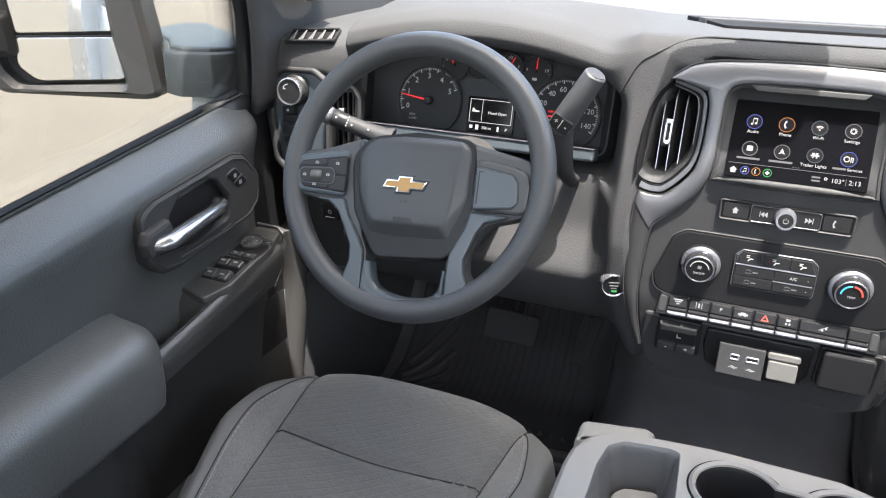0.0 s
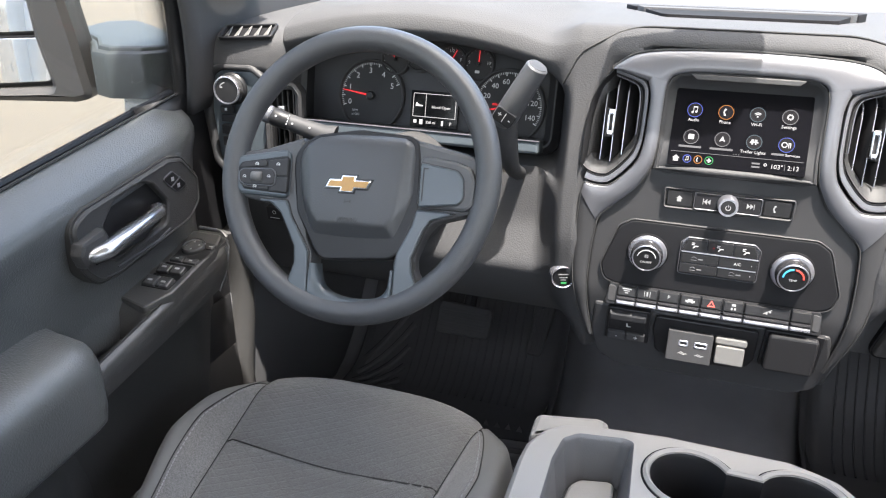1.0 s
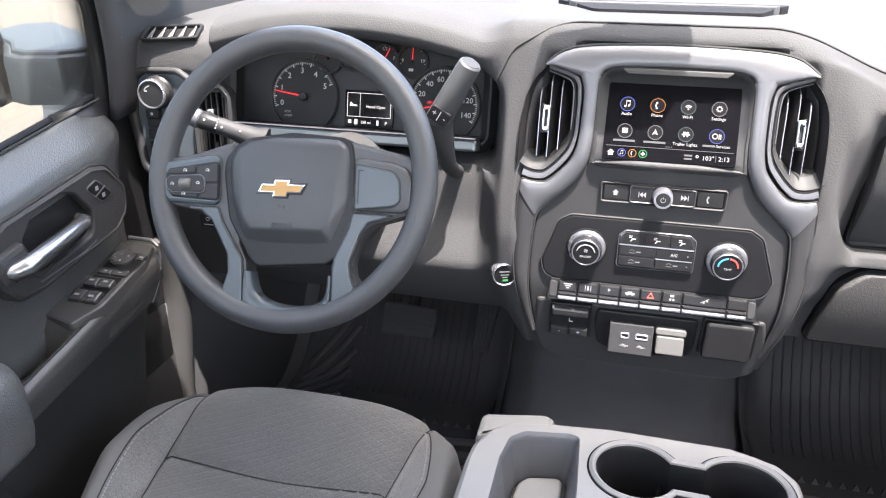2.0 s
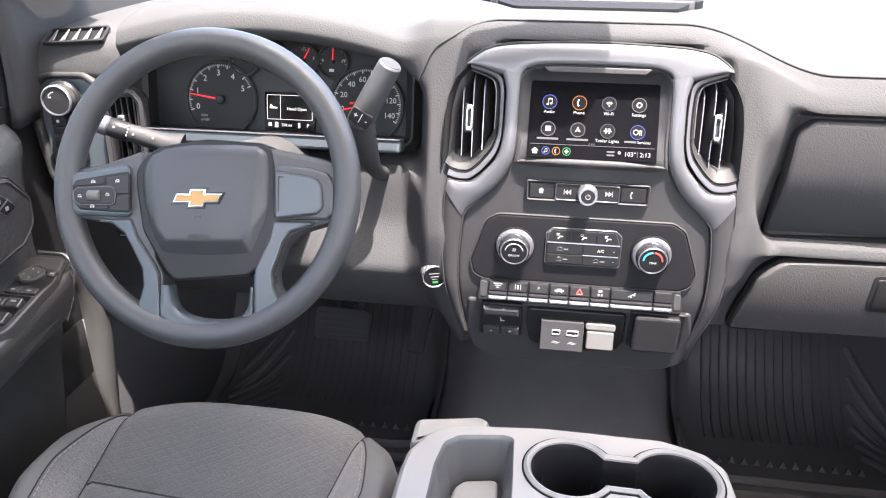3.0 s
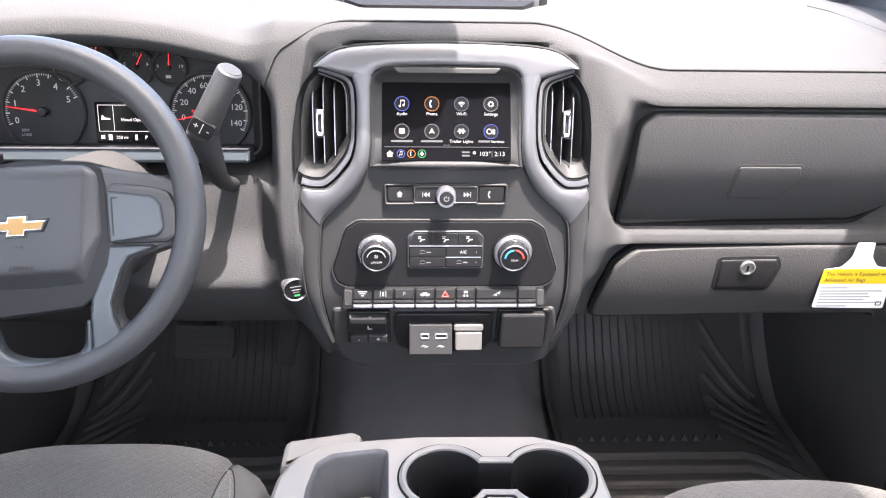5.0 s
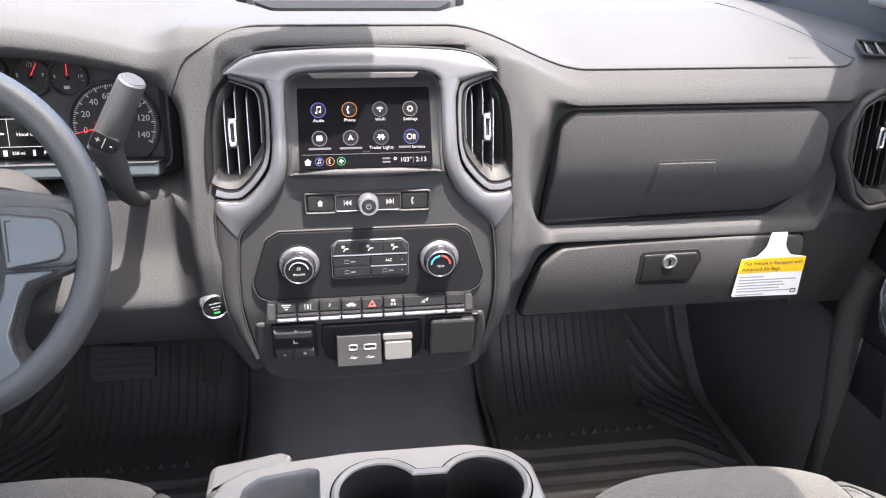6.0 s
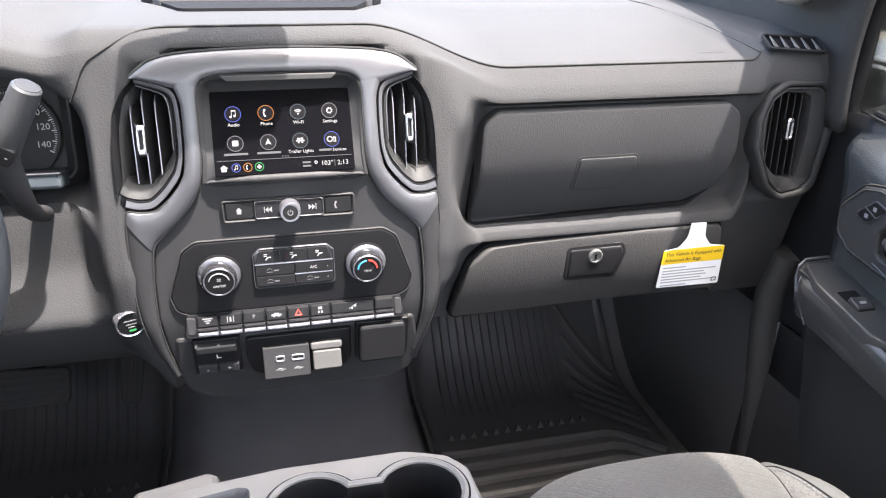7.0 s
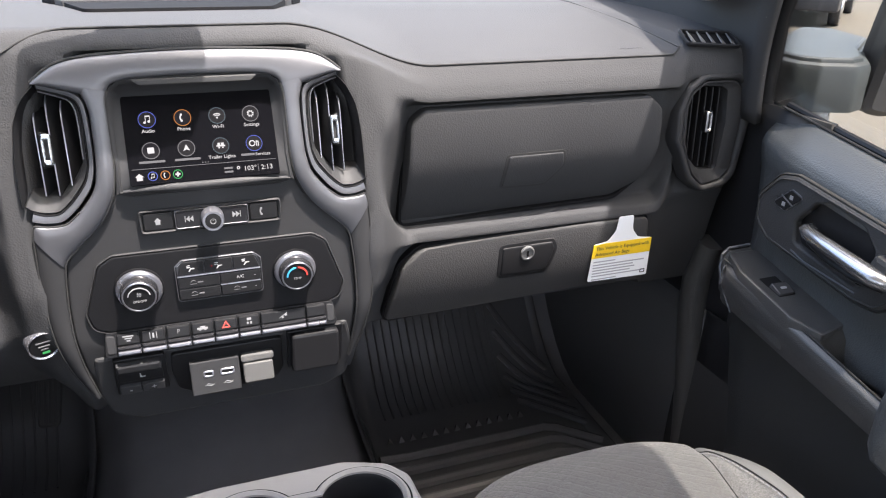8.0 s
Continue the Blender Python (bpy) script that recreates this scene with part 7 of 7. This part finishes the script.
# ---- doors ----
def door(s):
    d = s < 0
    dr = thing("driver_door" if d else "passenger_door", (s * 0.82, -0.5, 0.14), "dark grey vinyl door panel with chrome handle, closed", "door")
    SX = Matrix.Diagonal((s, 1, 1, 1))
    def P(geo):
        return [SX @ Vector(q) for q in geo[0]], geo[1]
    Y0, Y1 = -1.02, -0.022
    fwd = 0.0 if d else 0.020
    def face(u, v):
        y = Y0 + (Y1 - Y0) * u
        zb = belt(y)
        k = v
        prof = [(0.0, 0.800, 0.115), (0.12, 0.805, 0.22), (0.30, 0.806, 0.40), (0.42, 0.797, 0.52), (0.52, 0.790, 0.60), (0.62, 0.797, zb - 0.215), (0.70, 0.793, zb - 0.150), (0.76, 0.786, zb - 0.095), (0.81, 0.778, zb - 0.066), (0.85, 0.777, zb - 0.050), (0.89, 0.783, zb - 0.035), (0.93, 0.796, zb - 0.019), (0.96, 0.809, zb - 0.007), (0.98, 0.818, zb + 0.001), (1.0, 0.832, zb + 0.002)]
        xx = lerp_list([a for a, _, _ in prof], [b for _, b, _ in prof], k)
        zz = lerp_list([a for a, _, _ in prof], [c for _, _, c in prof], k)
        xx += 0.026 * ss(-0.125, Y1 + 0.01, y) ** 1.3
        zz -= 0.012 * ss(-0.10, Y1, y) * ss(0.85, 1.0, k)
        return xx, y, zz
    part("panel", P(sheet(lambda u, v: face(u, 0.50 + 0.50 * v), 60, 40)), DOORVINYL, dr, sharp=60, solid=0.012)
    part("lower_panel", P(sheet(lambda u, v: face(u, 0.50 * v), 60, 24)), DOORLOW, dr, "dark hard plastic lower door", sharp=60, solid=0.012)
    part("outer_skin", P(sheet(lambda u, v: (0.885 + 0.03 * math.sin(math.pi * v), -1.02 + 1.10 * u, -0.1 + (belt(-1.02 + 1.10 * u) + 0.03) * v), 12, 12)), CARPAINT, dr, solid=0.01)
    part("outer_handle", P(tube([(0.905, -0.82, 0.70), (0.935, -0.80, 0.705), (0.94, -0.72, 0.71), (0.935, -0.63, 0.715), (0.905, -0.61, 0.715)], [0.010, 0.016, 0.017, 0.016, 0.010], 12, flat=0.8)), MIRRORCAP, dr, "outside pull handle")
    # window rubber and frame
    part("window_seal", P(tube([(0.832, -1.02 + 0.99 * i / 20, belt(-1.02 + 0.99 * i / 20) + 0.004) for i in range(21)], 0.0055, 8)), BLACK, dr)
    part("sill_groove", P(tube([(0.820, -1.02 + 0.99 * i / 20, belt(-1.02 + 0.99 * i / 20) + 0.0025) for i in range(21)], 0.0018, 6)), SEAM, dr)
    fr = [(0.833, -0.002, 0.86), (0.831, -0.003, 0.93), (0.825, -0.006, 1.02), (0.820, -0.035, 1.14), (0.803, -0.09, 1.27), (0.762, -0.20, 1.40), (0.698, -0.34, 1.450), (0.690, -1.0, 1.450)]
    fr = [(a, b + fwd * ss(1.3, 1.0, c), c) for a, b, c in fr]
    part("window_frame", P(tube(fr, [0.012, 0.012, 0.013, 0.016, 0.024, 0.030, 0.032, 0.032], 12)), BLACK, dr)
    # sail panel in front of the glass
    def sail(u, v):
        y0 = -0.018 + fwd - 0.095 * v ** 1.8
        y = y0 + (0.66 - y0) * u
        top_z = 1.375 - 0.675 * y
        z = 0.862 + 0.06 * u + (max(0.95, top_z) - 0.862 - 0.06 * u) * v
        return 0.818 - 0.014 * v - 0.016 * math.sin(math.pi * min(1, v * 1.5 + 0.05)) * (1 - u) , y, z
    part("sail_panel", P(sheet(sail, 24, 24)), PANEL, dr, solid=0.012)
    # handle bezel with a hollow cup; local x runs forward, y up, z into the cab
    HB = Matrix.Translation((s * 0.781, 0, 0)) @ Matrix((((0, 0, -s, 0)), ((1, 0, 0, 0)), ((0, 1, 0, 0)), ((0, 0, 0, 1))))
    bz = rp([(-0.328, 0.788, 0.02), (-0.320, 0.722, 0.026), (-0.298, 0.698, 0.02), (-0.262, 0.6955, 0.03), (-0.100, 0.719, 0.022), (-0.073, 0.740, 0.025), (-0.069, 0.778, 0.022), (-0.103, 0.8175, 0.022), (-0.132, 0.8240, 0.02), (-0.300, 0.801, 0.03)], 0.02, 6)
    cup = rp([(-0.274, 0.772), (-0.250, 0.7965, 0.016), (-0.194, 0.8055, 0.012), (-0.173, 0.798, 0.012), (-0.146, 0.764, 0.014), (-0.152, 0.732, 0.014), (-0.262, 0.714, 0.016), (-0.276, 0.735, 0.014)], 0.014, 6)
    hb = part("handle_bezel", holed_plate(bz, cup, 0.0125, 0.0035, HB, -0.02, 0.0005), DASHLOW, dr, "dark oval handle surround", sharp=50)
    part("bezel_edge", ring(inset(bz, -0.0026), inset(bz, -0.0004), 0.0100, 0.0010, HB, -0.01), SEAM, dr)
    rim_o = shrink(bz, 0.0035)
    part("bezel_lip", ring(rim_o, shrink(rim_o, 0.0026), 0.0142, 0.0012, HB, 0.0), DASHLOW, hb)
    part("handle_cup", plate(shrink(cup, -0.002), 0.0010, 0.0004, HB, -0.01), BLACK, hb, "dark hollow behind the handle")
    hp = [(-0.172, 0.7625, 0.008), (-0.175, 0.7625, 0.020), (-0.186, 0.7620, 0.027), (-0.220, 0.7590, 0.030), (-0.260, 0.7540, 0.031), (-0.295, 0.7485, 0.030), (-0.308, 0.7460, 0.024), (-0.311, 0.7450, 0.010)]
    part("handle", tube([HB @ Vector(q) for q in hp], [0.0085, 0.0100, 0.0108, 0.0118, 0.0130, 0.0142, 0.0142, 0.0125], 20, flat=0.80), HANDLE, hb, "satin metal inside handle", sharp=60)
    part("handle_lower", tube([HB @ Vector(q) for q in [(-0.300, 0.731, 0.012), (-0.262, 0.733, 0.019), (-0.215, 0.739, 0.019), (-0.178, 0.746, 0.013)]], [0.007, 0.0085, 0.008, 0.006], 14, flat=0.7), BLACK, hb)
    part("handle_pivot", plate(rp([(-0.333, 0.752), (-0.327, 0.768), (-0.284, 0.7755), (-0.277, 0.757), (-0.296, 0.733), (-0.326, 0.731)], 0.007), 0.0250, 0.007, HB, 0.008), DASHLOW, hb)
    part("lip_line", tube([HB @ Vector(q) for q in [(-0.263, 0.7085, 0.0128), (-0.177, 0.7140, 0.0130), (-0.150, 0.7215, 0.0128)]], 0.0012, 6), SILVER, hb)
    lk_o = rp([(-0.1515, 0.798), (-0.1305, 0.8040), (-0.1020, 0.7765), (-0.1245, 0.7715)], 0.004, 4)
    lk = part("lock_switch", plate(lk_o, 0.0150, 0.001, HB, 0.01), BLACK, hb, "black power lock switch")
    part("switch_outline", ring(inset(lk_o, -0.0012), inset(lk_o, 0.0002), 0.0140, 0.0004, HB, 0.01), SILVER, lk)
    part("switch_line", plate(rp([(-0.1385, 0.7830), (-0.1370, 0.7815), (-0.1150, 0.7915), (-0.1165, 0.7930)], 0.0004, 2), 0.0160, 0.0004, HB, 0.014), SILVER, lk)
    part("glyph", join(plate(rect(-0.136, 0.7905, -0.130, 0.7965, 0.0006), 0.0154, 0.0001, HB, 0.014), plate(rect(-0.1245, 0.7775, -0.1185, 0.7835, 0.0006), 0.0154, 0.0001, HB, 0.014)), GREYMARK, lk)
    # arm with the window switches
    def arm_top(y):
        return 0.672 + 0.188 * (y + 0.04)
    def arm(u, v):
        y = -0.044 - 0.345 * u
        w = 2 * math.pi * v
        zt = arm_top(y)
        zb = 0.5965 + 0.14 * (y + 0.092)
        x0 = 0.728 + 0.020 * ss(0.10, 0.0, u)
        dp = 0.045 * ss(-0.246, -0.262, y)
        prof = [(0.800, zt + 0.004 - dp), (0.760, zt + 0.004 - dp), (x0 + 0.012, zt + 0.002), (x0 + 0.003, zt - 0.004), (x0, zt - 0.014), (x0 + 0.001, (zt + zb) / 2), (x0 + 0.006, zb + 0.006), (x0 + 0.016, zb), (0.800, zb - 0.004)]
        n = len(prof) - 1
        i = min(n - 1, int(v * n))
        t = v * n - i
        return prof[i][0] + (prof[i + 1][0] - prof[i][0]) * t, y, prof[i][1] + (prof[i + 1][1] - prof[i][1]) * t
    n = 9
    A = P(sheet(arm, 30, 24))
    ends = [tuple(range(25)), tuple(range(30 * 25, 31 * 25))[::-1]]
    part("pull_arm", (A[0], A[1] + ends), ARMRAIL, dr, sharp=40)
    part("arm_groove", P(tube([(0.7385, -0.06 - 0.32 * i / 20, arm_top(-0.06 - 0.32 * i / 20) + 0.0025) for i in range(21)], 0.0016, 6)), SEAM, dr)
    part("tip_trim", P(join(tube([(0.800, -0.0425, arm_top(-0.043) + 0.0075), (0.760, -0.0425, arm_top(-0.043) + 0.0065), (0.750, -0.0435, arm_top(-0.043) - 0.002), (0.7465, -0.046, arm_top(-0.05) - 0.02), (0.742, -0.062, 0.624), (0.744, -0.086, 0.599)], 0.0028, 8), tube([(0.7365, -0.066, arm_top(-0.066) - 0.003), (0.7325, -0.068, arm_top(-0.068) - 0.02), (0.7305, -0.080, 0.626), (0.734, -0.098, 0.598)], 0.0014, 6))), SILVER, dr, "thin silver arm trim")
    slope = math.degrees(math.atan(0.188))
    SW = Matrix.Translation((s * 0.766, -0.16, arm_top(-0.16) + 0.006)) @ Matrix.Rotation(radians(slope), 4, "X")
    pod_o = rp([(s * -x, y, r) for x, y, r in ((-0.036, 0.106, 0.006), (0.020, 0.106, 0.012), (0.034, 0.060, 0.02), (0.037, -0.050, 0.02), (0.018, -0.093, 0.008), (-0.036, -0.080, 0.004))], 0.006, 5)
    swp = part("switch_pod", plate(pod_o, 0.004, 0.004, SW, -0.050), ARMRAIL, dr, "raised window switch pod")
    if d:
        part("knob_bed", plate(rp([(-0.024, 0.062, 0.012), (-0.010, 0.078, 0.012), (0.028, 0.076, 0.005), (0.033, 0.050, 0.005), (0.030, 0.018, 0.004), (-0.019, 0.018, 0.004)], 0.006, 5), 0.0052, 0.0008, SW), BLACK, swp)
        mk = part("mirror_knob", lathe([(0.0190, 0), (0.0190, 0.006), (0.0172, 0.0085), (0.0150, 0.0085), (0.0140, 0.0070), (0.0005, 0.0074)], 36, SW @ Matrix.Translation((-0.001, 0.057, 0.0040))), SWITCH, swp, "round mirror adjuster")
        part("glyph", join(*[plate([(-0.001 + 0.010 * math.cos(a) + 0.0016 * x, 0.057 + 0.010 * math.sin(a) + 0.0016 * y) for x, y in ((-1, -1), (1, -1), (0, 1.2))], 0.0118, 0.0001, SW, 0.0110) for a in (0.3, 1.87, 3.44, 5.0)]), GREYMARK, mk)
        for x0, x1, yc in ((-0.0185, 0.003, 0.0235), (0.005, 0.0285, 0.0230), (0.0200, 0.0310, 0.0640)):
            part("key", plate(rect(x0, yc - 0.0062, x1, yc + 0.0062, 0.002), 0.0078, 0.0012, SW), SWITCH, swp)
            part("glyph", plate(rect((x0 + x1) / 2 - 0.003, yc - 0.0012, (x0 + x1) / 2 + 0.003, yc + 0.0012, 0.0006), 0.0081, 0.0001, SW, 0.0075), GREYMARK, swp)
        for y0, y1, yw in ((-0.013, 0.0035, 0.0145), (-0.047, -0.026, -0.0145)):
            part("switch_well", plate(rect(-0.0215, y0 - 0.001, 0.0255, yw, 0.002), 0.0046, 0.0004, SW), DEEP, swp)
            for x0, x1 in ((-0.0205, 0.0012), (0.0022, 0.0245)):
                TL = SW @ Matrix.Translation((0, y0, 0.004)) @ Matrix.Rotation(radians(9), 4, "X")
                ws = part("window_switch", plate(rect(x0, 0.0, x1, y1 - y0, 0.0025), 0.0052, 0.0022, TL, -0.004), SWITCH, swp, "window lift switch")
                part("glyph", plate(rect((x0 + x1) / 2 - 0.0045, 0.008, (x0 + x1) / 2 + 0.0035, 0.0115, 0.0012), 0.0055, 0.0001, TL, 0.005), GREYMARK, ws)
    else:
        part("switch_well", plate(rect(-0.018, -0.008, 0.012, 0.036, 0.002), 0.0047, 0.0004, SW), DEEP, swp)
        ws = part("window_switch", plate(rect(-0.0170, -0.0065, 0.0110, 0.0165, 0.003), 0.0052, 0.0022, SW @ Matrix.Translation((0, 0, 0.004)) @ Matrix.Rotation(radians(9), 4, "X"), -0.004), SWITCH, swp, "window lift switch")
        part("glyph", plate(rect(-0.008, 0.003, 0.002, 0.007, 0.001), 0.0100, 0.0001, SW @ Matrix.Rotation(radians(9), 4, "X"), 0.0090), GREYMARK, ws)
    # padded rest behind the pull
    def pad(u, v):
        a = 2 * math.pi * v
        y = -0.372 - 0.63 * u
        e = (1 - (1 - min(1, u / 0.07)) ** 2.5) ** 0.5 if u < 0.07 else 1.0
        c, sn_ = math.cos(a), math.sin(a)
        sq = lambda t: math.copysign(abs(t) ** 0.42, t)
        zc, h = 0.612 + 0.06 * (y + 0.37), 0.056
        return 0.760 - (0.058 * sq(c)) * (0.72 + 0.28 * e), y, zc + h * sq(sn_) * (0.86 + 0.14 * e) - 0.016 * c
    A = P(sheet(pad, 40, 40))
    part("armrest", (A[0], A[1] + [tuple(range(41))[:-1], tuple(range(40 * 41, 41 * 41))[:-1][::-1]]), ARMPAD, dr, "padded vinyl armrest")
    def lowr(u, v):
        y = -0.355 - 0.66 * u
        return 0.795 - 0.045 * math.sin(math.pi * min(1, v * 1.0)) * ss(0, 0.15, u), y, 0.30 + 0.26 * v
    part("lower_swell", P(sheet(lowr, 24, 16)), DOORLOW, dr)
    gl = part("pane", P(sheet(lambda u, v: (0.838 - 0.145 * v * v, -1.0 + (0.995 + fwd - 0.22 * v * v) * u, belt(-1.0 + 0.995 * u) + (1.45 - belt(0)) * v), 12, 12)), TINTED, dr, solid=0.004)


for s in (-1, 1):
    door(s)


# ---- tow mirrors outside ----
def mirror(s):
    mr = thing("side_mirror", (s * 0.9, 0.03, 0.86), "large dark telescoping tow mirror on a weathered arm", "mirror", group="side mirrors")
    plan = rp([(0.850, 0.10, 0.02), (0.850, -0.005, 0.02), (0.872, -0.035, 0.015), (0.925, -0.055, 0.02), (0.965, -0.040, 0.02), (1.03, 0.03, 0.02), (1.15, 0.12), (1.19, 0.24, 0.03), (1.13, 0.29, 0.03), (0.95, 0.16, 0.04)], 0.02, 5)
    part("arm_cover", plate([(s * a, b) for a, b in plan], 0.955, 0.010, None, 0.884), MIRRORARM, mr, "sun-faded grey plastic arm cover")
    part("arm_cap", plate([(s * a, b) for a, b in inset(plan, 0.012)], 0.962, 0.007, None, 0.95), MIRRORARM, mr)
    part("foot", plate([(s * a, b) for a, b in rp([(0.855, 0.80), (0.965, 0.80), (0.955, 0.875), (0.855, 0.875)], 0.008)], 0.03, 0.01, PL(0, 0.03, 0, 0), -0.07), CARPAINT, mr)
    # the head turns its glass in towards the cab
    M = Matrix.Translation((s * 1.03, 0.0, 0.0)) @ Matrix.Rotation(radians(-20 * s), 4, "Z") @ Matrix.Rotation(radians(90), 4, "X")
    def q(poly):
        poly = [(s * a, b) for a, b in poly]
        return poly if s > 0 else poly[::-1]
    hd = rp([(-0.020, 0.868, 0.02), (0.010, 0.862, 0.02), (0.27, 0.866, 0.04), (0.31, 0.91, 0.04), (0.29, 1.20, 0.06), (0.09, 1.24, 0.06), (0.015, 1.12, 0.05), (-0.008, 0.97, 0.02)], 0.03, 5)
    hin = rp([(0.043, 0.886, 0.008), (0.060, 0.885, 0.01), (0.235, 0.880, 0.03), (0.262, 0.91, 0.03), (0.255, 1.17, 0.03), (0.10, 1.19, 0.03), (0.064, 1.10, 0.02), (0.058, 0.97, 0.01)], 0.02, 5)
    part("head", ring(q(hd), q(hin), 0.022, 0.010, M, -0.02), MIRRORCAP, mr)
    part("back", plate(q([(0.145 + (a - 0.145) * 0.97, 1.03 + (b - 1.03) * 0.97) for a, b in hd]), -0.012, 0.01, M, -0.05), MIRRORCAP, mr)
    low = rp([(0.050, 0.893, 0.012), (0.200, 0.889, 0.035), (0.228, 0.915, 0.02), (0.225, 0.961, 0.008), (0.056, 0.964, 0.008)], 0.012, 6)
    up = rp([(0.061, 0.974, 0.006), (0.222, 0.969, 0.006), (0.238, 1.165, 0.03), (0.105, 1.185, 0.03), (0.068, 1.08)], 0.012, 5)
    MG = M @ Matrix.Translation((s * 0.14, 0, 0.002)) @ Matrix.Rotation(radians(-7 * s), 4, "Y") @ Matrix.Translation((-s * 0.14, 0, 0))
    for nm, poly in (("lower_glass", low), ("upper_glass", up)):
        part("glass_rim", plate(q(inset(poly, -0.0045)), 0.004, 0.002, MG, -0.003), BLACK, mr)
        part(nm, plate(q(poly), 0.0055, 0.001, MG, 0.0), MIRRORGLASS, mr, "mirror glass")
    part("glass_bed", plate(q(inset(hin, -0.004)), -0.014, 0.002, M, -0.03), BLACK, mr)
    part("fold_knob", plate(q(rp([(0.222, 0.930), (0.30, 0.926), (0.30, 1.005), (0.226, 1.003)], 0.014, 5)), 0.040, 0.014, M, 0.0), BLACK, mr)


for s in (-1, 1):
    mirror(s)


# ---- parked car beyond the passenger window ----
def parked_car():
    car = thing("parked_car", (13.6, 12.6, GROUND_Z), "silver parked car standing across the lot", "car")
    m = Matrix.Translation((13.6, 12.6, GROUND_Z)) @ Matrix.Rotation(radians(38), 4, "Z")
    body = rp([(-2.2, 0.35, 0.15), (2.25, 0.35, 0.15), (2.3, 0.75, 0.15), (1.9, 0.98, 0.2), (1.0, 1.05, 0.2), (-2.1, 1.05, 0.2), (-2.3, 0.8, 0.15)], 0.1, 4)
    cab = rp([(-1.9, 1.0), (1.1, 1.0), (0.35, 1.50, 0.2), (-1.3, 1.52, 0.2)], 0.1, 4)
    side = Matrix.Rotation(radians(90), 4, "X")
    part("body", plate(body, 0.9, 0.08, m @ side, -0.9), CARPAINT, car)
    part("cabin", plate(cab, 0.75, 0.12, m @ side, -0.75), CARDARK, car)
    part("bumper", plate(rect(-2.34, 0.32, -1.9, 0.62, 0.05), 0.92, 0.05, m @ side, -0.92), CARDARK, car)
    for x in (-1.45, 1.45):
        for y in (-0.92, 0.72):
            w = part("wheel", lathe([(0.33, 0), (0.34, 0.03), (0.34, 0.17), (0.32, 0.20), (0.21, 0.20)], 28, m @ Matrix.Translation((x, y, 0.34)) @ side @ Matrix.Translation((0, 0, -0.2))), CARDARK, car)
            part("rim", lathe([(0.21, -0.01), (0.20, 0.01), (0.02, 0.03)], 24, m @ Matrix.Translation((x, y, 0.34)) @ side @ Matrix.Translation((0, 0, 0.005 if y < 0 else -0.215))), SATIN, w)


parked_car()


# ---- grab handles on the front pillars ----
def grab_handle(s):
    g = thing("grab_handle", (s * 0.79, 0.09, 1.02), "padded grab handle on the front pillar", "grab handle", group="grab handles")
    part("grip", tube([(s * a, b, c) for a, b, c in ((0.785, 0.155, 1.055), (0.765, 0.135, 1.048), (0.757, 0.09, 1.052), (0.752, 0.03, 1.085), (0.750, -0.05, 1.16), (0.758, -0.11, 1.24), (0.785, -0.12, 1.27))], [0.012, 0.018, 0.021, 0.019, 0.018, 0.018, 0.012], 14), HANDLEGREY, g)
    part("mount", tube([(s * 0.812, 0.150, 1.07), (s * 0.780, 0.150, 1.056)], [0.024, 0.019], 12), HANDLEGREY, g)
    part("mount", tube([(s * 0.812, -0.115, 1.285), (s * 0.780, -0.118, 1.268)], [0.024, 0.019], 12), HANDLEGREY, g)


for s in (-1, 1):
    grab_handle(s)
